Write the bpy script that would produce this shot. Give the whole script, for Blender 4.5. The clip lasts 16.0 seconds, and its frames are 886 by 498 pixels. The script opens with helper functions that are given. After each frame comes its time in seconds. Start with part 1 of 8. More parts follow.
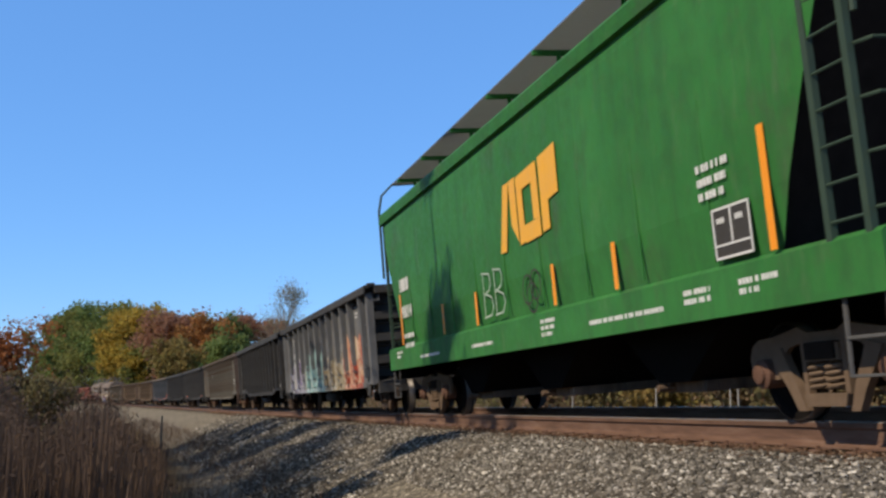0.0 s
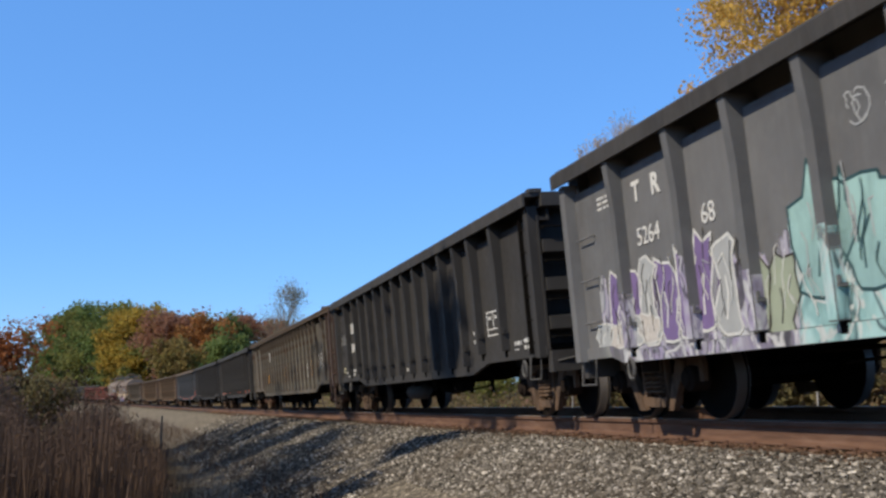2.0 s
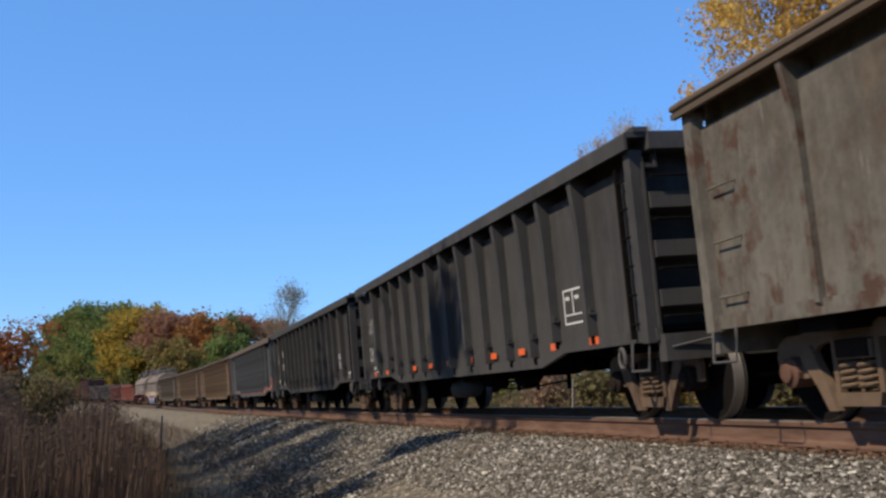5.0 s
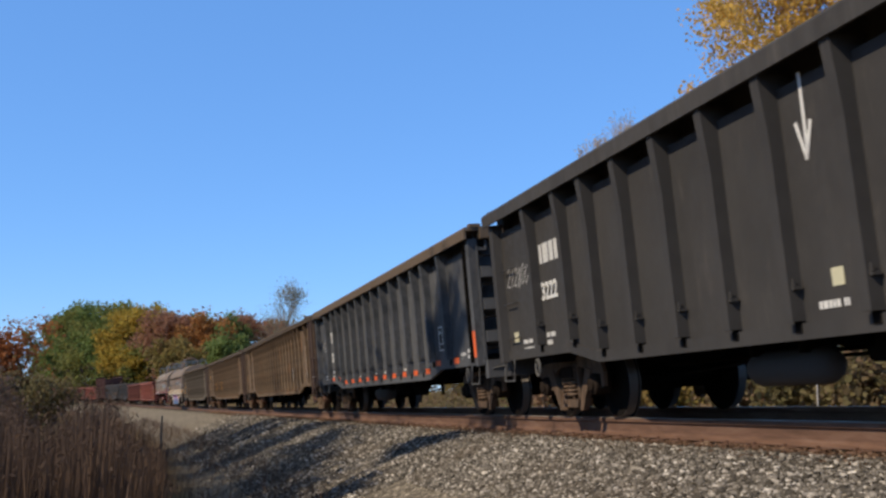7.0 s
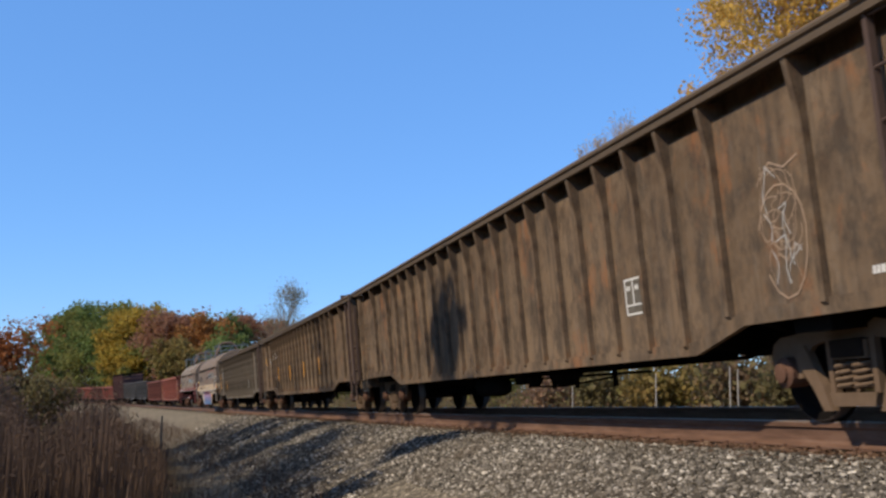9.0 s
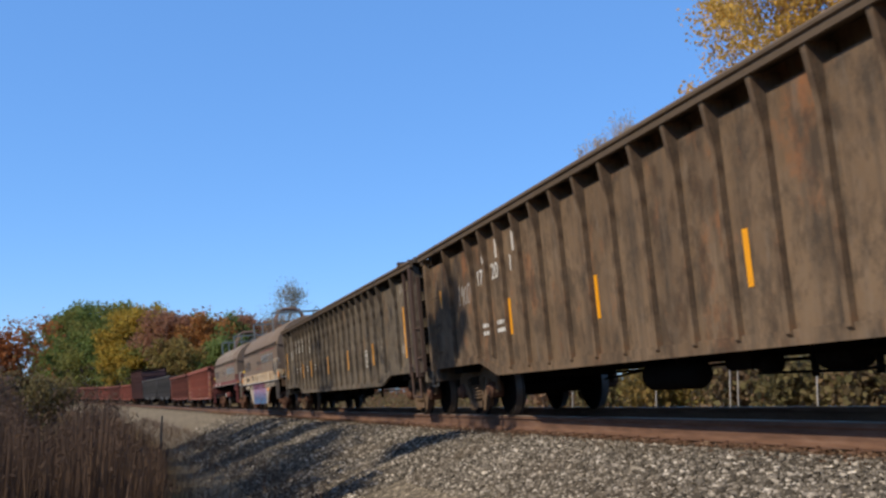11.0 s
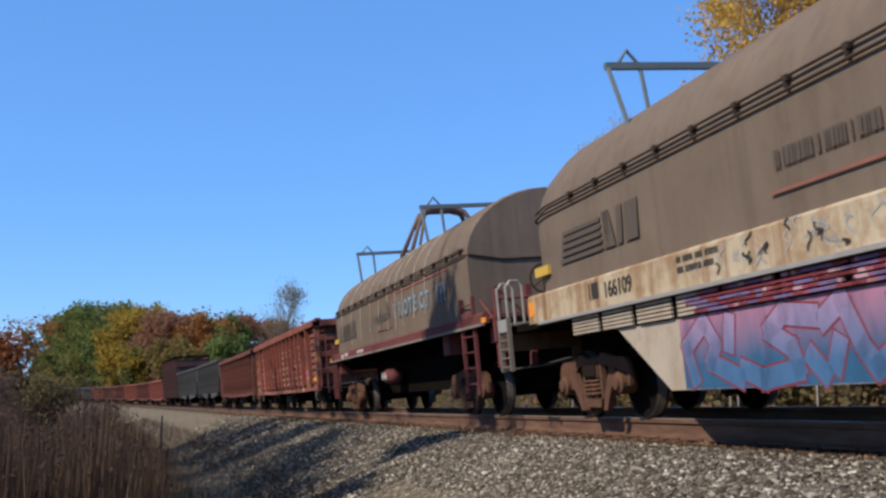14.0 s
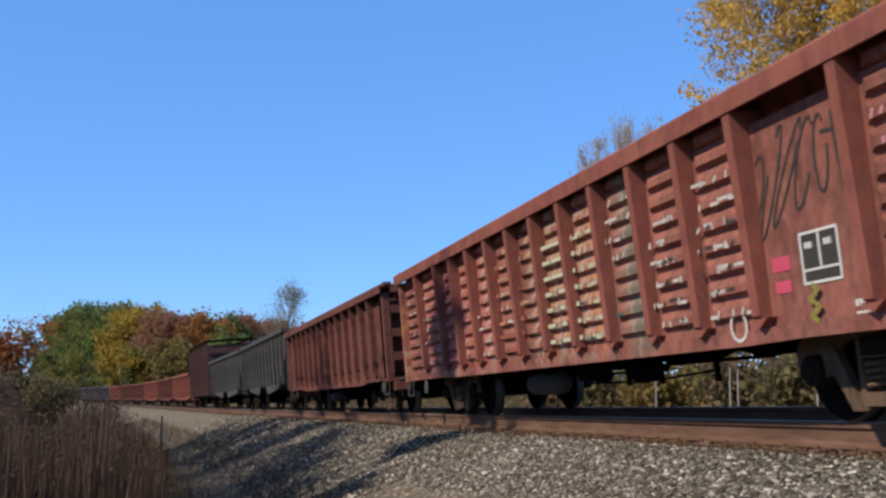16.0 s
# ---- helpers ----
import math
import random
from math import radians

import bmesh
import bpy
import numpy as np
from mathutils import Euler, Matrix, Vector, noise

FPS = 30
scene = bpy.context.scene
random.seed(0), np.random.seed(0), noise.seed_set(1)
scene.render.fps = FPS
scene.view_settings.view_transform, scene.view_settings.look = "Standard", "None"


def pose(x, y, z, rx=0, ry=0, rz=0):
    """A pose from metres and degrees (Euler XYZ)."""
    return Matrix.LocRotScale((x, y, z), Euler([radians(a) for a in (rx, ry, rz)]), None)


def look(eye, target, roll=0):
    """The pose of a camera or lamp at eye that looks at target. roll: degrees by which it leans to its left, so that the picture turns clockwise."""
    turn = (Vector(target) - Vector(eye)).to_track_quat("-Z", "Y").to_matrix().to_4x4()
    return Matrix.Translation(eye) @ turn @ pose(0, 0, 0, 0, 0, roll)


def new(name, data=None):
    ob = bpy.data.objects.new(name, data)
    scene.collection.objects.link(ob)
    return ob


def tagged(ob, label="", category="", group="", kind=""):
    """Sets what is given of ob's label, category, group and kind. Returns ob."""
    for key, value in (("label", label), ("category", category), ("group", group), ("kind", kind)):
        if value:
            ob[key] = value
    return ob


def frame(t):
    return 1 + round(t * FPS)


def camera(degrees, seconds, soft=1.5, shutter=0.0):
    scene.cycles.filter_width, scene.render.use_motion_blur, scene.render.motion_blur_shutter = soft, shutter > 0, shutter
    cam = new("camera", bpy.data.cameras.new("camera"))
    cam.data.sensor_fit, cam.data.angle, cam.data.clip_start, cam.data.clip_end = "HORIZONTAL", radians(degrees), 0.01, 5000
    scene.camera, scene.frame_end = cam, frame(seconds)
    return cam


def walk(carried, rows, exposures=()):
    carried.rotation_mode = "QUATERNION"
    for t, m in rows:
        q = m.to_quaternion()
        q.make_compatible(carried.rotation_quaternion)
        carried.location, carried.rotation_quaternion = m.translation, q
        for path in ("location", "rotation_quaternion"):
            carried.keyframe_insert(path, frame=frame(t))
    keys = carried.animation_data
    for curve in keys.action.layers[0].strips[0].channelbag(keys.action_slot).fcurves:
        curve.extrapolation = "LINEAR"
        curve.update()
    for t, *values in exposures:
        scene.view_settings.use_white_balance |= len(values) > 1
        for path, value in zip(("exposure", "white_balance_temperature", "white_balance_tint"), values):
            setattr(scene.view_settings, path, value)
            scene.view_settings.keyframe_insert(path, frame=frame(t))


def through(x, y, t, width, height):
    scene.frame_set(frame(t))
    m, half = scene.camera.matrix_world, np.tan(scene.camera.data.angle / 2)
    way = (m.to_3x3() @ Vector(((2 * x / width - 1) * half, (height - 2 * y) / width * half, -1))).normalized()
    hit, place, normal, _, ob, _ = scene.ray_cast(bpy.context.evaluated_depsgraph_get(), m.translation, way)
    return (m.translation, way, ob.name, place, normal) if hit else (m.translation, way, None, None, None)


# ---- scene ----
# Fitted numbers of the place: eye over the near rail, distance to it, the curve, grade, cant, speed.
EYE, DIST, CURVE, GRADE, SAG, CANT, SPEED = 0.108, 5.716, 0.0008185, 0.0165, 6.25e-5, 0.08916, 13.866
YAW, PITCH, ROLL = 1.32005, 0.13580, 0.00346
SECONDS = 16.0


def eye_pose():
    f = Vector((-math.sin(YAW), math.cos(YAW), 0))
    r = Vector((math.cos(YAW), math.sin(YAW), 0))
    u = Vector((0, 0, 1))
    f2, u2 = f * math.cos(PITCH) + u * math.sin(PITCH), u * math.cos(PITCH) - f * math.sin(PITCH)
    r3, u3 = r * math.cos(ROLL) + u2 * math.sin(ROLL), u2 * math.cos(ROLL) - r * math.sin(ROLL)
    m = Matrix((r3, u3, -f2)).transposed().to_4x4()
    m.translation = (0, 0, EYE)
    return m


cam = camera(45.82, SECONDS, soft=2.6, shutter=0.06)
walk(cam, [(0, eye_pose()), (SECONDS, eye_pose())], exposures=[(0, 0.0, 6750, 8), (0.9, 0.0, 6750, 8), (1.6, 0.0, 6500, 8), (4.2, 0.0, 6500, 8), (6.3, 0.0, 6800, 10), (12.9, 0.0, 6800, 10), (13.4, 0.0, 6500, 10), (SECONDS, 0.0, 6500, 10)])

# ---- light ----
SUN_TO = Vector((0.285, -0.735, 0.652)).normalized()
world = bpy.data.worlds.new("sky")
scene.world = world
world.use_nodes = True
wn, wl = world.node_tree.nodes, world.node_tree.links
wn.clear()
sky = wn.new("ShaderNodeTexSky")
sky.sky_type, sky.sun_disc = "NISHITA", False
sky.sun_elevation = math.asin(SUN_TO.z)
sky.sun_rotation = math.atan2(SUN_TO.x, SUN_TO.y)
sky.altitude, sky.air_density, sky.dust_density, sky.ozone_density = 900, 1.1, 0.0, 6.0
back = wn.new("ShaderNodeBackground")
back.inputs["Strength"].default_value = 0.172
wout = wn.new("ShaderNodeOutputWorld")
tint = wn.new("ShaderNodeMix")
tint.data_type, tint.blend_type = "RGBA", "MULTIPLY"
tint.inputs[0].default_value = 1.0
tint.inputs[7].default_value = (0.84, 1.03, 1.24, 1)
wl.new(sky.outputs[0], tint.inputs[6])
even = wn.new("ShaderNodeMix")   # the clear deep blue that the whole sky shares
even.data_type = "RGBA"
even.inputs[0].default_value = 0.56
even.inputs[7].default_value = (0.75, 2.14, 5.2, 1)
wl.new(tint.outputs[2], even.inputs[6])
# the sky pales and dims overhead, away from the blue band over the horizon
where = wn.new("ShaderNodeTexCoord")
split = wn.new("ShaderNodeSeparateXYZ")
wl.new(where.outputs["Generated"], split.inputs[0])
deep = wn.new("ShaderNodeMapRange")
deep.interpolation_type = "SMOOTHSTEP"
wl.new(split.outputs[2], deep.inputs[0])
deep.inputs[1].default_value, deep.inputs[2].default_value, deep.inputs[3].default_value, deep.inputs[4].default_value = 0.34, 0.9, 0.0, 1.0
dome = wn.new("ShaderNodeMix")
dome.data_type = "RGBA"
wl.new(deep.outputs[0], dome.inputs[0])
wl.new(even.outputs[2], dome.inputs[6])
dome.inputs[7].default_value = (1.35, 1.55, 1.9, 1)
wl.new(dome.outputs[2], back.inputs[0])
wl.new(back.outputs[0], wout.inputs[0])
lamp = bpy.data.lights.new("sun", "SUN")
lamp.energy, lamp.angle, lamp.color = 4.45, radians(0.53), (1.0, 0.875, 0.7)
new("sun", lamp).matrix_world = look(SUN_TO * 60, (0, 0, 0))


# ---- the line of the track ----
def rise(s):
    """The height of the near rail along the line."""
    s = max(-GRADE / SAG, min(320.0, s))
    return GRADE * s + SAG * s * s / 2


def track(s, q=0.0, z=0.0):
    """The place at s metres along the near rail, q metres across from it, z metres over the rail heads."""
    th = s * CURVE
    rad = Vector((math.sin(th), math.cos(th), 0))
    cc, sc = math.cos(CANT), math.sin(CANT)
    p = Vector((math.sin(th) / CURVE, DIST - (1 - math.cos(th)) / CURVE, rise(s)))
    return p + q * Vector((rad.x * cc, rad.y * cc, sc)) + z * Vector((-rad.x * sc, -rad.y * sc, cc))


GAUGE_C = 0.7535


def car_pose(s, half):
    """A car whose bogies stand half a wheelbase before and behind s, on the middle of the track."""
    a, b = track(s + half, GAUGE_C), track(s - half, GAUGE_C)
    x = (a - b).normalized()
    y = (track(s, 2) - track(s, 0)).normalized()
    zz = x.cross(y).normalized()
    y = zz.cross(x)
    m = Matrix((x, y, zz)).transposed().to_4x4()
    m.translation = (a + b) / 2
    return m


# ---- mesh helpers ----
def box(bm, x0, x1, y0, y1, z0, z1):
    v = [bm.verts.new((x, y, z)) for x in (x0, x1) for y in (y0, y1) for z in (z0, z1)]
    for f in ((0, 1, 3, 2), (4, 6, 7, 5), (0, 4, 5, 1), (2, 3, 7, 6), (0, 2, 6, 4), (1, 5, 7, 3)):
        bm.faces.new([v[i] for i in f])
    return v


def prism(bm, outline, axis, a, b):
    """An outline of (u, w) pairs drawn out along an axis: along x it is (y, z), along y it is (x, z), along z it is (x, y)."""
    def at(u, w, d):
        return {"x": (d, u, w), "y": (u, d, w), "z": (u, w, d)}[axis]
    lo = [bm.verts.new(at(u, w, a)) for u, w in outline]
    hi = [bm.verts.new(at(u, w, b)) for u, w in outline]
    n = len(outline)
    bm.faces.new(lo)
    bm.faces.new(hi[::-1])
    for i in range(n):
        bm.faces.new((lo[i], hi[i], hi[(i + 1) % n], lo[(i + 1) % n]))


def tube(bm, points, r, sides=6):
    """A round bar through the points."""
    pts = [Vector(p) for p in points]
    rings = []
    for i, p in enumerate(pts):
        d = (pts[min(i + 1, len(pts) - 1)] - pts[max(i - 1, 0)]).normalized()
        side = d.cross(Vector((0, 0, 1)) if abs(d.z) < 0.9 else Vector((1, 0, 0))).normalized()
        up = side.cross(d)
        rr = r[i] if isinstance(r, (list, tuple)) else r
        rings.append([bm.verts.new(p + rr * (math.cos(a) * side + math.sin(a) * up)) for a in [2 * math.pi * k / sides for k in range(sides)]])
    for a, b in zip(rings, rings[1:]):
        for k in range(sides):
            bm.faces.new((a[k], a[(k + 1) % sides], b[(k + 1) % sides], b[k]))
    bm.faces.new(rings[0][::-1])
    bm.faces.new(rings[-1])


def lathe(bm, profile, axis="y", sides=24, centre=(0, 0, 0)):
    """Rings of (along, radius) round an axis, closed at both ends."""
    rings = []
    for d, r in profile:
        ring = []
        for k in range(sides):
            a = 2 * math.pi * k / sides
            c, s = r * math.cos(a), r * math.sin(a)
            p = {"x": (d, c, s), "y": (c, d, s), "z": (c, s, d)}[axis]
            ring.append(bm.verts.new(Vector(p) + Vector(centre)))
        rings.append(ring)
    for a, b in zip(rings, rings[1:]):
        for k in range(sides):
            bm.faces.new((a[k], a[(k + 1) % sides], b[(k + 1) % sides], b[k]))
    bm.faces.new(rings[0][::-1])
    bm.faces.new(rings[-1])


def finish(name, bm, material, bevel=0.0, smooth=False):
    if bevel:
        bmesh.ops.bevel(bm, geom=[e for e in bm.edges if len(e.link_faces) == 2 and e.calc_face_angle(0) > 0.6], offset=bevel, segments=1, affect="EDGES", clamp_overlap=True)
    bmesh.ops.recalc_face_normals(bm, faces=bm.faces)
    me = bpy.data.meshes.new(name)
    bm.to_mesh(me)
    bm.free()
    me.materials.append(material)
    if smooth:
        for p in me.polygons:
            p.use_smooth = True
    return me


def part(name, bm, material, parent=None, label="", bevel=0.0, smooth=False):
    """Links a bmesh as one mesh object under a thing or a part."""
    ob = new(name, finish(name, bm, material, bevel, smooth))
    ob.parent = parent
    if label:
        tagged(ob, label)
    return ob


def again(name, data, parent, m=None):
    """One more object on a mesh that is built already."""
    ob = new(name, data)
    ob.parent = parent
    if m is not None:
        ob.matrix_basis = m
    return ob


# ---- materials ----
class Nodes:
    """A small hand for building node materials."""

    def __init__(self, name):
        self.mat = bpy.data.materials.new(name)
        self.mat.use_nodes = True
        self.t = self.mat.node_tree
        self.n, self.l = self.t.nodes, self.t.links
        self.bsdf = self.n["Principled BSDF"]
        self.coord = self.n.new("ShaderNodeTexCoord").outputs["Object"]

    def put(self, socket, value):
        if isinstance(value, bpy.types.NodeSocket):
            self.l.new(value, socket)
        else:
            socket.default_value = value if not isinstance(value, tuple) or len(value) != 3 or socket.type != "RGBA" else (*value, 1)

    def scaled(self, sx, sy, sz, shift=None, source=None):
        m = self.n.new("ShaderNodeMapping")
        m.inputs["Scale"].default_value = (sx, sy, sz)
        self.l.new(source or self.coord, m.inputs["Vector"])
        if shift is not None:
            self.put(m.inputs["Location"], shift)
        return m.outputs[0]

    def noise(self, vector, scale, detail=4.0, rough=0.55, colour=False):
        k = self.n.new("ShaderNodeTexNoise")
        self.l.new(vector, k.inputs["Vector"])
        k.inputs["Scale"].default_value, k.inputs["Detail"].default_value, k.inputs["Roughness"].default_value = scale, detail, rough
        return k.outputs["Color" if colour else "Fac"]

    def voronoi(self, vector, scale, feature="F1", out="Distance"):
        k = self.n.new("ShaderNodeTexVoronoi")
        k.feature = feature
        self.l.new(vector, k.inputs["Vector"])
        k.inputs["Scale"].default_value = scale
        return k.outputs[out]

    def ramp(self, fac, *stops, hard=False):
        r = self.n.new("ShaderNodeValToRGB")
        self.l.new(fac, r.inputs[0])
        r.color_ramp.interpolation = "CONSTANT" if hard else "LINEAR"
        while len(r.color_ramp.elements) < len(stops):
            r.color_ramp.elements.new(0.5)
        for e, (p, c) in zip(r.color_ramp.elements, stops):
            e.position = p
            e.color = (c, c, c, 1) if isinstance(c, (int, float)) else (*c, 1)
        return r.outputs[0]

    def mix(self, fac, a, b, blend="MIX"):
        m = self.n.new("ShaderNodeMix")
        m.data_type, m.blend_type = "RGBA", blend
        self.put(m.inputs[0], fac)
        self.put(m.inputs[6], a)
        self.put(m.inputs[7], b)
        return m.outputs[2]

    def math(self, op, a, b=0.0, c=0.0):
        m = self.n.new("ShaderNodeMath")
        m.operation = op
        for s, v in zip(m.inputs, (a, b, c)):
            self.put(s, v)
        return m.outputs[0]

    def random(self):
        return self.n.new("ShaderNodeObjectInfo").outputs["Random"]

    def island(self):
        return self.n.new("ShaderNodeNewGeometry").outputs["Random Per Island"]

    def bump(self, height, strength, distance=0.01):
        b = self.n.new("ShaderNodeBump")
        b.inputs["Strength"].default_value, b.inputs["Distance"].default_value = strength, distance
        self.l.new(height, b.inputs["Height"])
        self.l.new(b.outputs[0], self.bsdf.inputs["Normal"])

    def done(self, colour, rough=0.6, metal=0.0, gloss=0.3, dull=0.0):
        self.bsdf.inputs["Specular IOR Level"].default_value = gloss
        self.put(self.bsdf.inputs["Base Color"], colour)
        self.put(self.bsdf.inputs["Roughness"], rough)
        self.put(self.bsdf.inputs["Metallic"], metal)
        if dull:
            # chalky weathering: part or all of the surface scatters with no gloss
            flat = self.n.new("ShaderNodeBsdfDiffuse")
            self.put(flat.inputs["Color"], colour)
            for link in self.bsdf.inputs["Normal"].links:
                self.l.new(link.from_socket, flat.inputs["Normal"])
            both = self.n.new("ShaderNodeMixShader")
            both.inputs[0].default_value = dull
            self.l.new(self.bsdf.outputs[0], both.inputs[1])
            self.l.new(flat.outputs[0], both.inputs[2])
            self.l.new(both.outputs[0], self.n["Material Output"].inputs["Surface"])
        return self.mat


def paint(name, base, second, streak, streak_amount=0.5, rust=(0.16, 0.07, 0.035), rust_amount=0.2, rough=0.55, pieces=(), lines=0.75, stain=0.25, cover=0.9, dust=(0.2, 0.17, 0.14), dust_amount=0.12, blotch=0.5, crisp=0.0, crisp_colour=(0.085, 0.05, 0.035)):
    """Weathered steel paint: blotches, run-down streaks, rust bloom and dust; pieces are sprayed pictures (x0, x1, z0, z1, colours)."""
    k = Nodes(name)
    big = k.noise(k.coord, 0.55, 5, 0.6)
    col = k.mix(k.ramp(big, (0.5 - 0.3 * blotch, 0.0), (0.5 + 0.25 * blotch, 1.0)), base, second)
    run = k.noise(k.scaled(5.5, 5.5, 0.28), 1.0, 5, 0.65)
    col = k.mix(k.math("MULTIPLY", k.ramp(run, (0.47, 0.0), (0.68, 1.0)), streak_amount), col, streak)
    fine = k.noise(k.coord, 9.0, 6, 0.7)
    wide = k.noise(k.scaled(1.0, 1.0, 0.6), 1.7, 6, 0.7)
    col = k.mix(k.math("MULTIPLY", k.ramp(wide, (0.55, 0.0), (0.72, 1.0)), rust_amount), col, rust)
    col = k.mix(k.math("MULTIPLY", k.ramp(fine, (0.4, 0.0), (0.75, 1.0)), dust_amount), col, dust)
    spot = k.noise(k.scaled(1.0, 1.0, 0.7), 3.6, 6, 0.72)
    col = k.mix(k.math("MULTIPLY", k.ramp(spot, (0.46, 0.0), (0.62, 1.0)), stain), col, streak)
    pale = k.noise(k.scaled(2.0, 2.0, 0.5), 2.6, 6, 0.75)
    col = k.mix(k.math("MULTIPLY", k.ramp(pale, (0.56, 0.0), (0.7, 1.0)), stain * 0.5), col, dust)
    if crisp:
        # hard-edged scabs of rust, thick in some places and missing in others
        scab = k.noise(k.scaled(1.0, 1.0, 0.75), 3.4, 6, 0.62)
        field = k.ramp(k.noise(k.scaled(1.0, 1.0, 1.0, (3.7, 0.0, 1.3)), 0.5, 3, 0.5), (0.45, 0.12), (0.58, 1.0))
        col = k.mix(k.math("MULTIPLY", k.math("MULTIPLY", k.ramp(scab, (0.51, 0.0), (0.6, 1.0)), field), crisp), col, crisp_colour)
        scuff = k.noise(k.scaled(3.2, 3.2, 0.45), 2.2, 6, 0.75)
        col = k.mix(k.math("MULTIPLY", k.ramp(scuff, (0.62, 0.0), (0.7, 1.0)), crisp * 0.5), col, dust)
    for i, (x0, x1, z0, z1, colours) in enumerate(pieces):
        sep = k.n.new("ShaderNodeSeparateXYZ")
        wob = k.noise(k.scaled(1, 1, 1, (i * 7.3, 0.0, i * 3.1)), 1.6, 3, 0.5, colour=True)
        moved = k.mix(0.32, k.coord, wob, "ADD")
        k.l.new(moved, sep.inputs[0])
        ex, ez = 0.16, 0.16

        def inside(v, lo, hi, soft):
            up = k.n.new("ShaderNodeMapRange")
            k.l.new(v, up.inputs[0])
            up.inputs[1].default_value, up.inputs[2].default_value = lo - soft, lo + soft
            dn = k.n.new("ShaderNodeMapRange")
            k.l.new(v, dn.inputs[0])
            dn.inputs[1].default_value, dn.inputs[2].default_value = hi + soft, hi - soft
            return k.math("MULTIPLY", up.outputs[0], dn.outputs[0])
        where = k.math("MULTIPLY", inside(sep.outputs[0], x0 + ex, x1 + ex, 0.16), inside(sep.outputs[2], z0 + ez, z1 + ez, 0.14))
        flat = k.scaled(1.0, 0.0, 0.62, (i * 2.7, 0.0, i * 1.9), source=moved)
        body = k.ramp(k.noise(flat, 2.3, 2.5, 0.55), *[(0.30 + 0.42 * j / len(colours), c) for j, c in enumerate(colours)], hard=True)
        body = k.mix(0.12, body, k.noise(flat, 3.0, 3, 0.5, colour=True), "OVERLAY")
        edge = k.ramp(k.voronoi(flat, 2.1, "DISTANCE_TO_EDGE"), (0.0, 1.0), (0.035, 1.0), (0.06, 0.0))
        body = k.mix(k.math("MULTIPLY", edge, lines), body, (0.62, 0.6, 0.56))
        worn = k.ramp(k.noise(k.scaled(3, 3, 0.8), 1.4, 5, 0.6), (0.3, 0.8), (0.5, 1.0))
        col = k.mix(k.math("MULTIPLY", where, k.math("MULTIPLY", worn, cover)), col, body)
    k.bump(k.mix(0.5, fine, run), 0.25, 0.012)
    r = k.ramp(fine, (0.3, rough - 0.1), (0.7, min(1.0, rough + 0.2)))
    return k.done(col, r, dull=0.6)


def plain(name, base, rough=0.6, metal=0.0, vary=0.25, scale=6.0, bump=0.15, gloss=0.3):
    k = Nodes(name)
    n = k.noise(k.coord, scale, 6, 0.65)
    big = k.noise(k.coord, scale * 0.13, 4, 0.6)
    dark = tuple(c * (1 - vary) for c in base)
    light = tuple(min(1, c * (1 + vary)) for c in base)
    col = k.mix(n, dark, light)
    col = k.mix(k.math("MULTIPLY", big, 0.5), col, tuple(c * (1 - 0.8 * vary) for c in base))
    k.bump(n, bump, 0.01)
    return k.done(col, k.ramp(n, (0.3, max(0.05, rough - 0.1)), (0.7, min(1, rough + 0.12))), metal, gloss, 0.9 if gloss < 0.14 else 0.0)


def leafy(name, *colours, rough=0.6, through=0.45, bright=1.75):
    k = Nodes(name)
    colours = [tuple(min(0.8, c * bright) for c in col) for col in colours]
    stops = [(i / max(1, len(colours) - 1), c) for i, c in enumerate(colours)]
    col = k.ramp(k.island(), *stops)
    shift = k.noise(k.coord, 0.35, 3, 0.6)
    col = k.mix(k.ramp(shift, (0.35, 0.0), (0.65, 0.55)), col, colours[-1])
    thin = k.n.new("ShaderNodeBsdfTranslucent")
    k.put(thin.inputs["Color"], col)
    both = k.n.new("ShaderNodeMixShader")
    both.inputs[0].default_value = through
    k.l.new(k.bsdf.outputs[0], both.inputs[1])
    k.l.new(thin.outputs[0], both.inputs[2])
    k.l.new(both.outputs[0], k.n["Material Output"].inputs["Surface"])
    return k.done(col, rough, 0.0, 0.15)


BLACK = paint("black_car_paint", (0.041, 0.0392, 0.0385), (0.053, 0.0505, 0.0495), (0.065, 0.0625, 0.061), 0.25, rust=(0.06, 0.04, 0.03), rust_amount=0.08, rough=0.5, dust_amount=0.04)
BLACK_WORN = paint("dull_black_car_paint", (0.042, 0.04, 0.039), (0.06, 0.057, 0.055), (0.082, 0.078, 0.075), 0.45, rust=(0.08, 0.045, 0.03), rust_amount=0.14, rough=0.55, dust_amount=0.06)
BLUE_BLACK = paint("blue_black_car_paint", (0.07, 0.073, 0.079), (0.095, 0.098, 0.105), (0.115, 0.118, 0.125), 0.2, rust_amount=0.04, rough=0.5, dust_amount=0.05, stain=0.4, blotch=0.35, crisp=0.5, crisp_colour=(0.03, 0.034, 0.037))
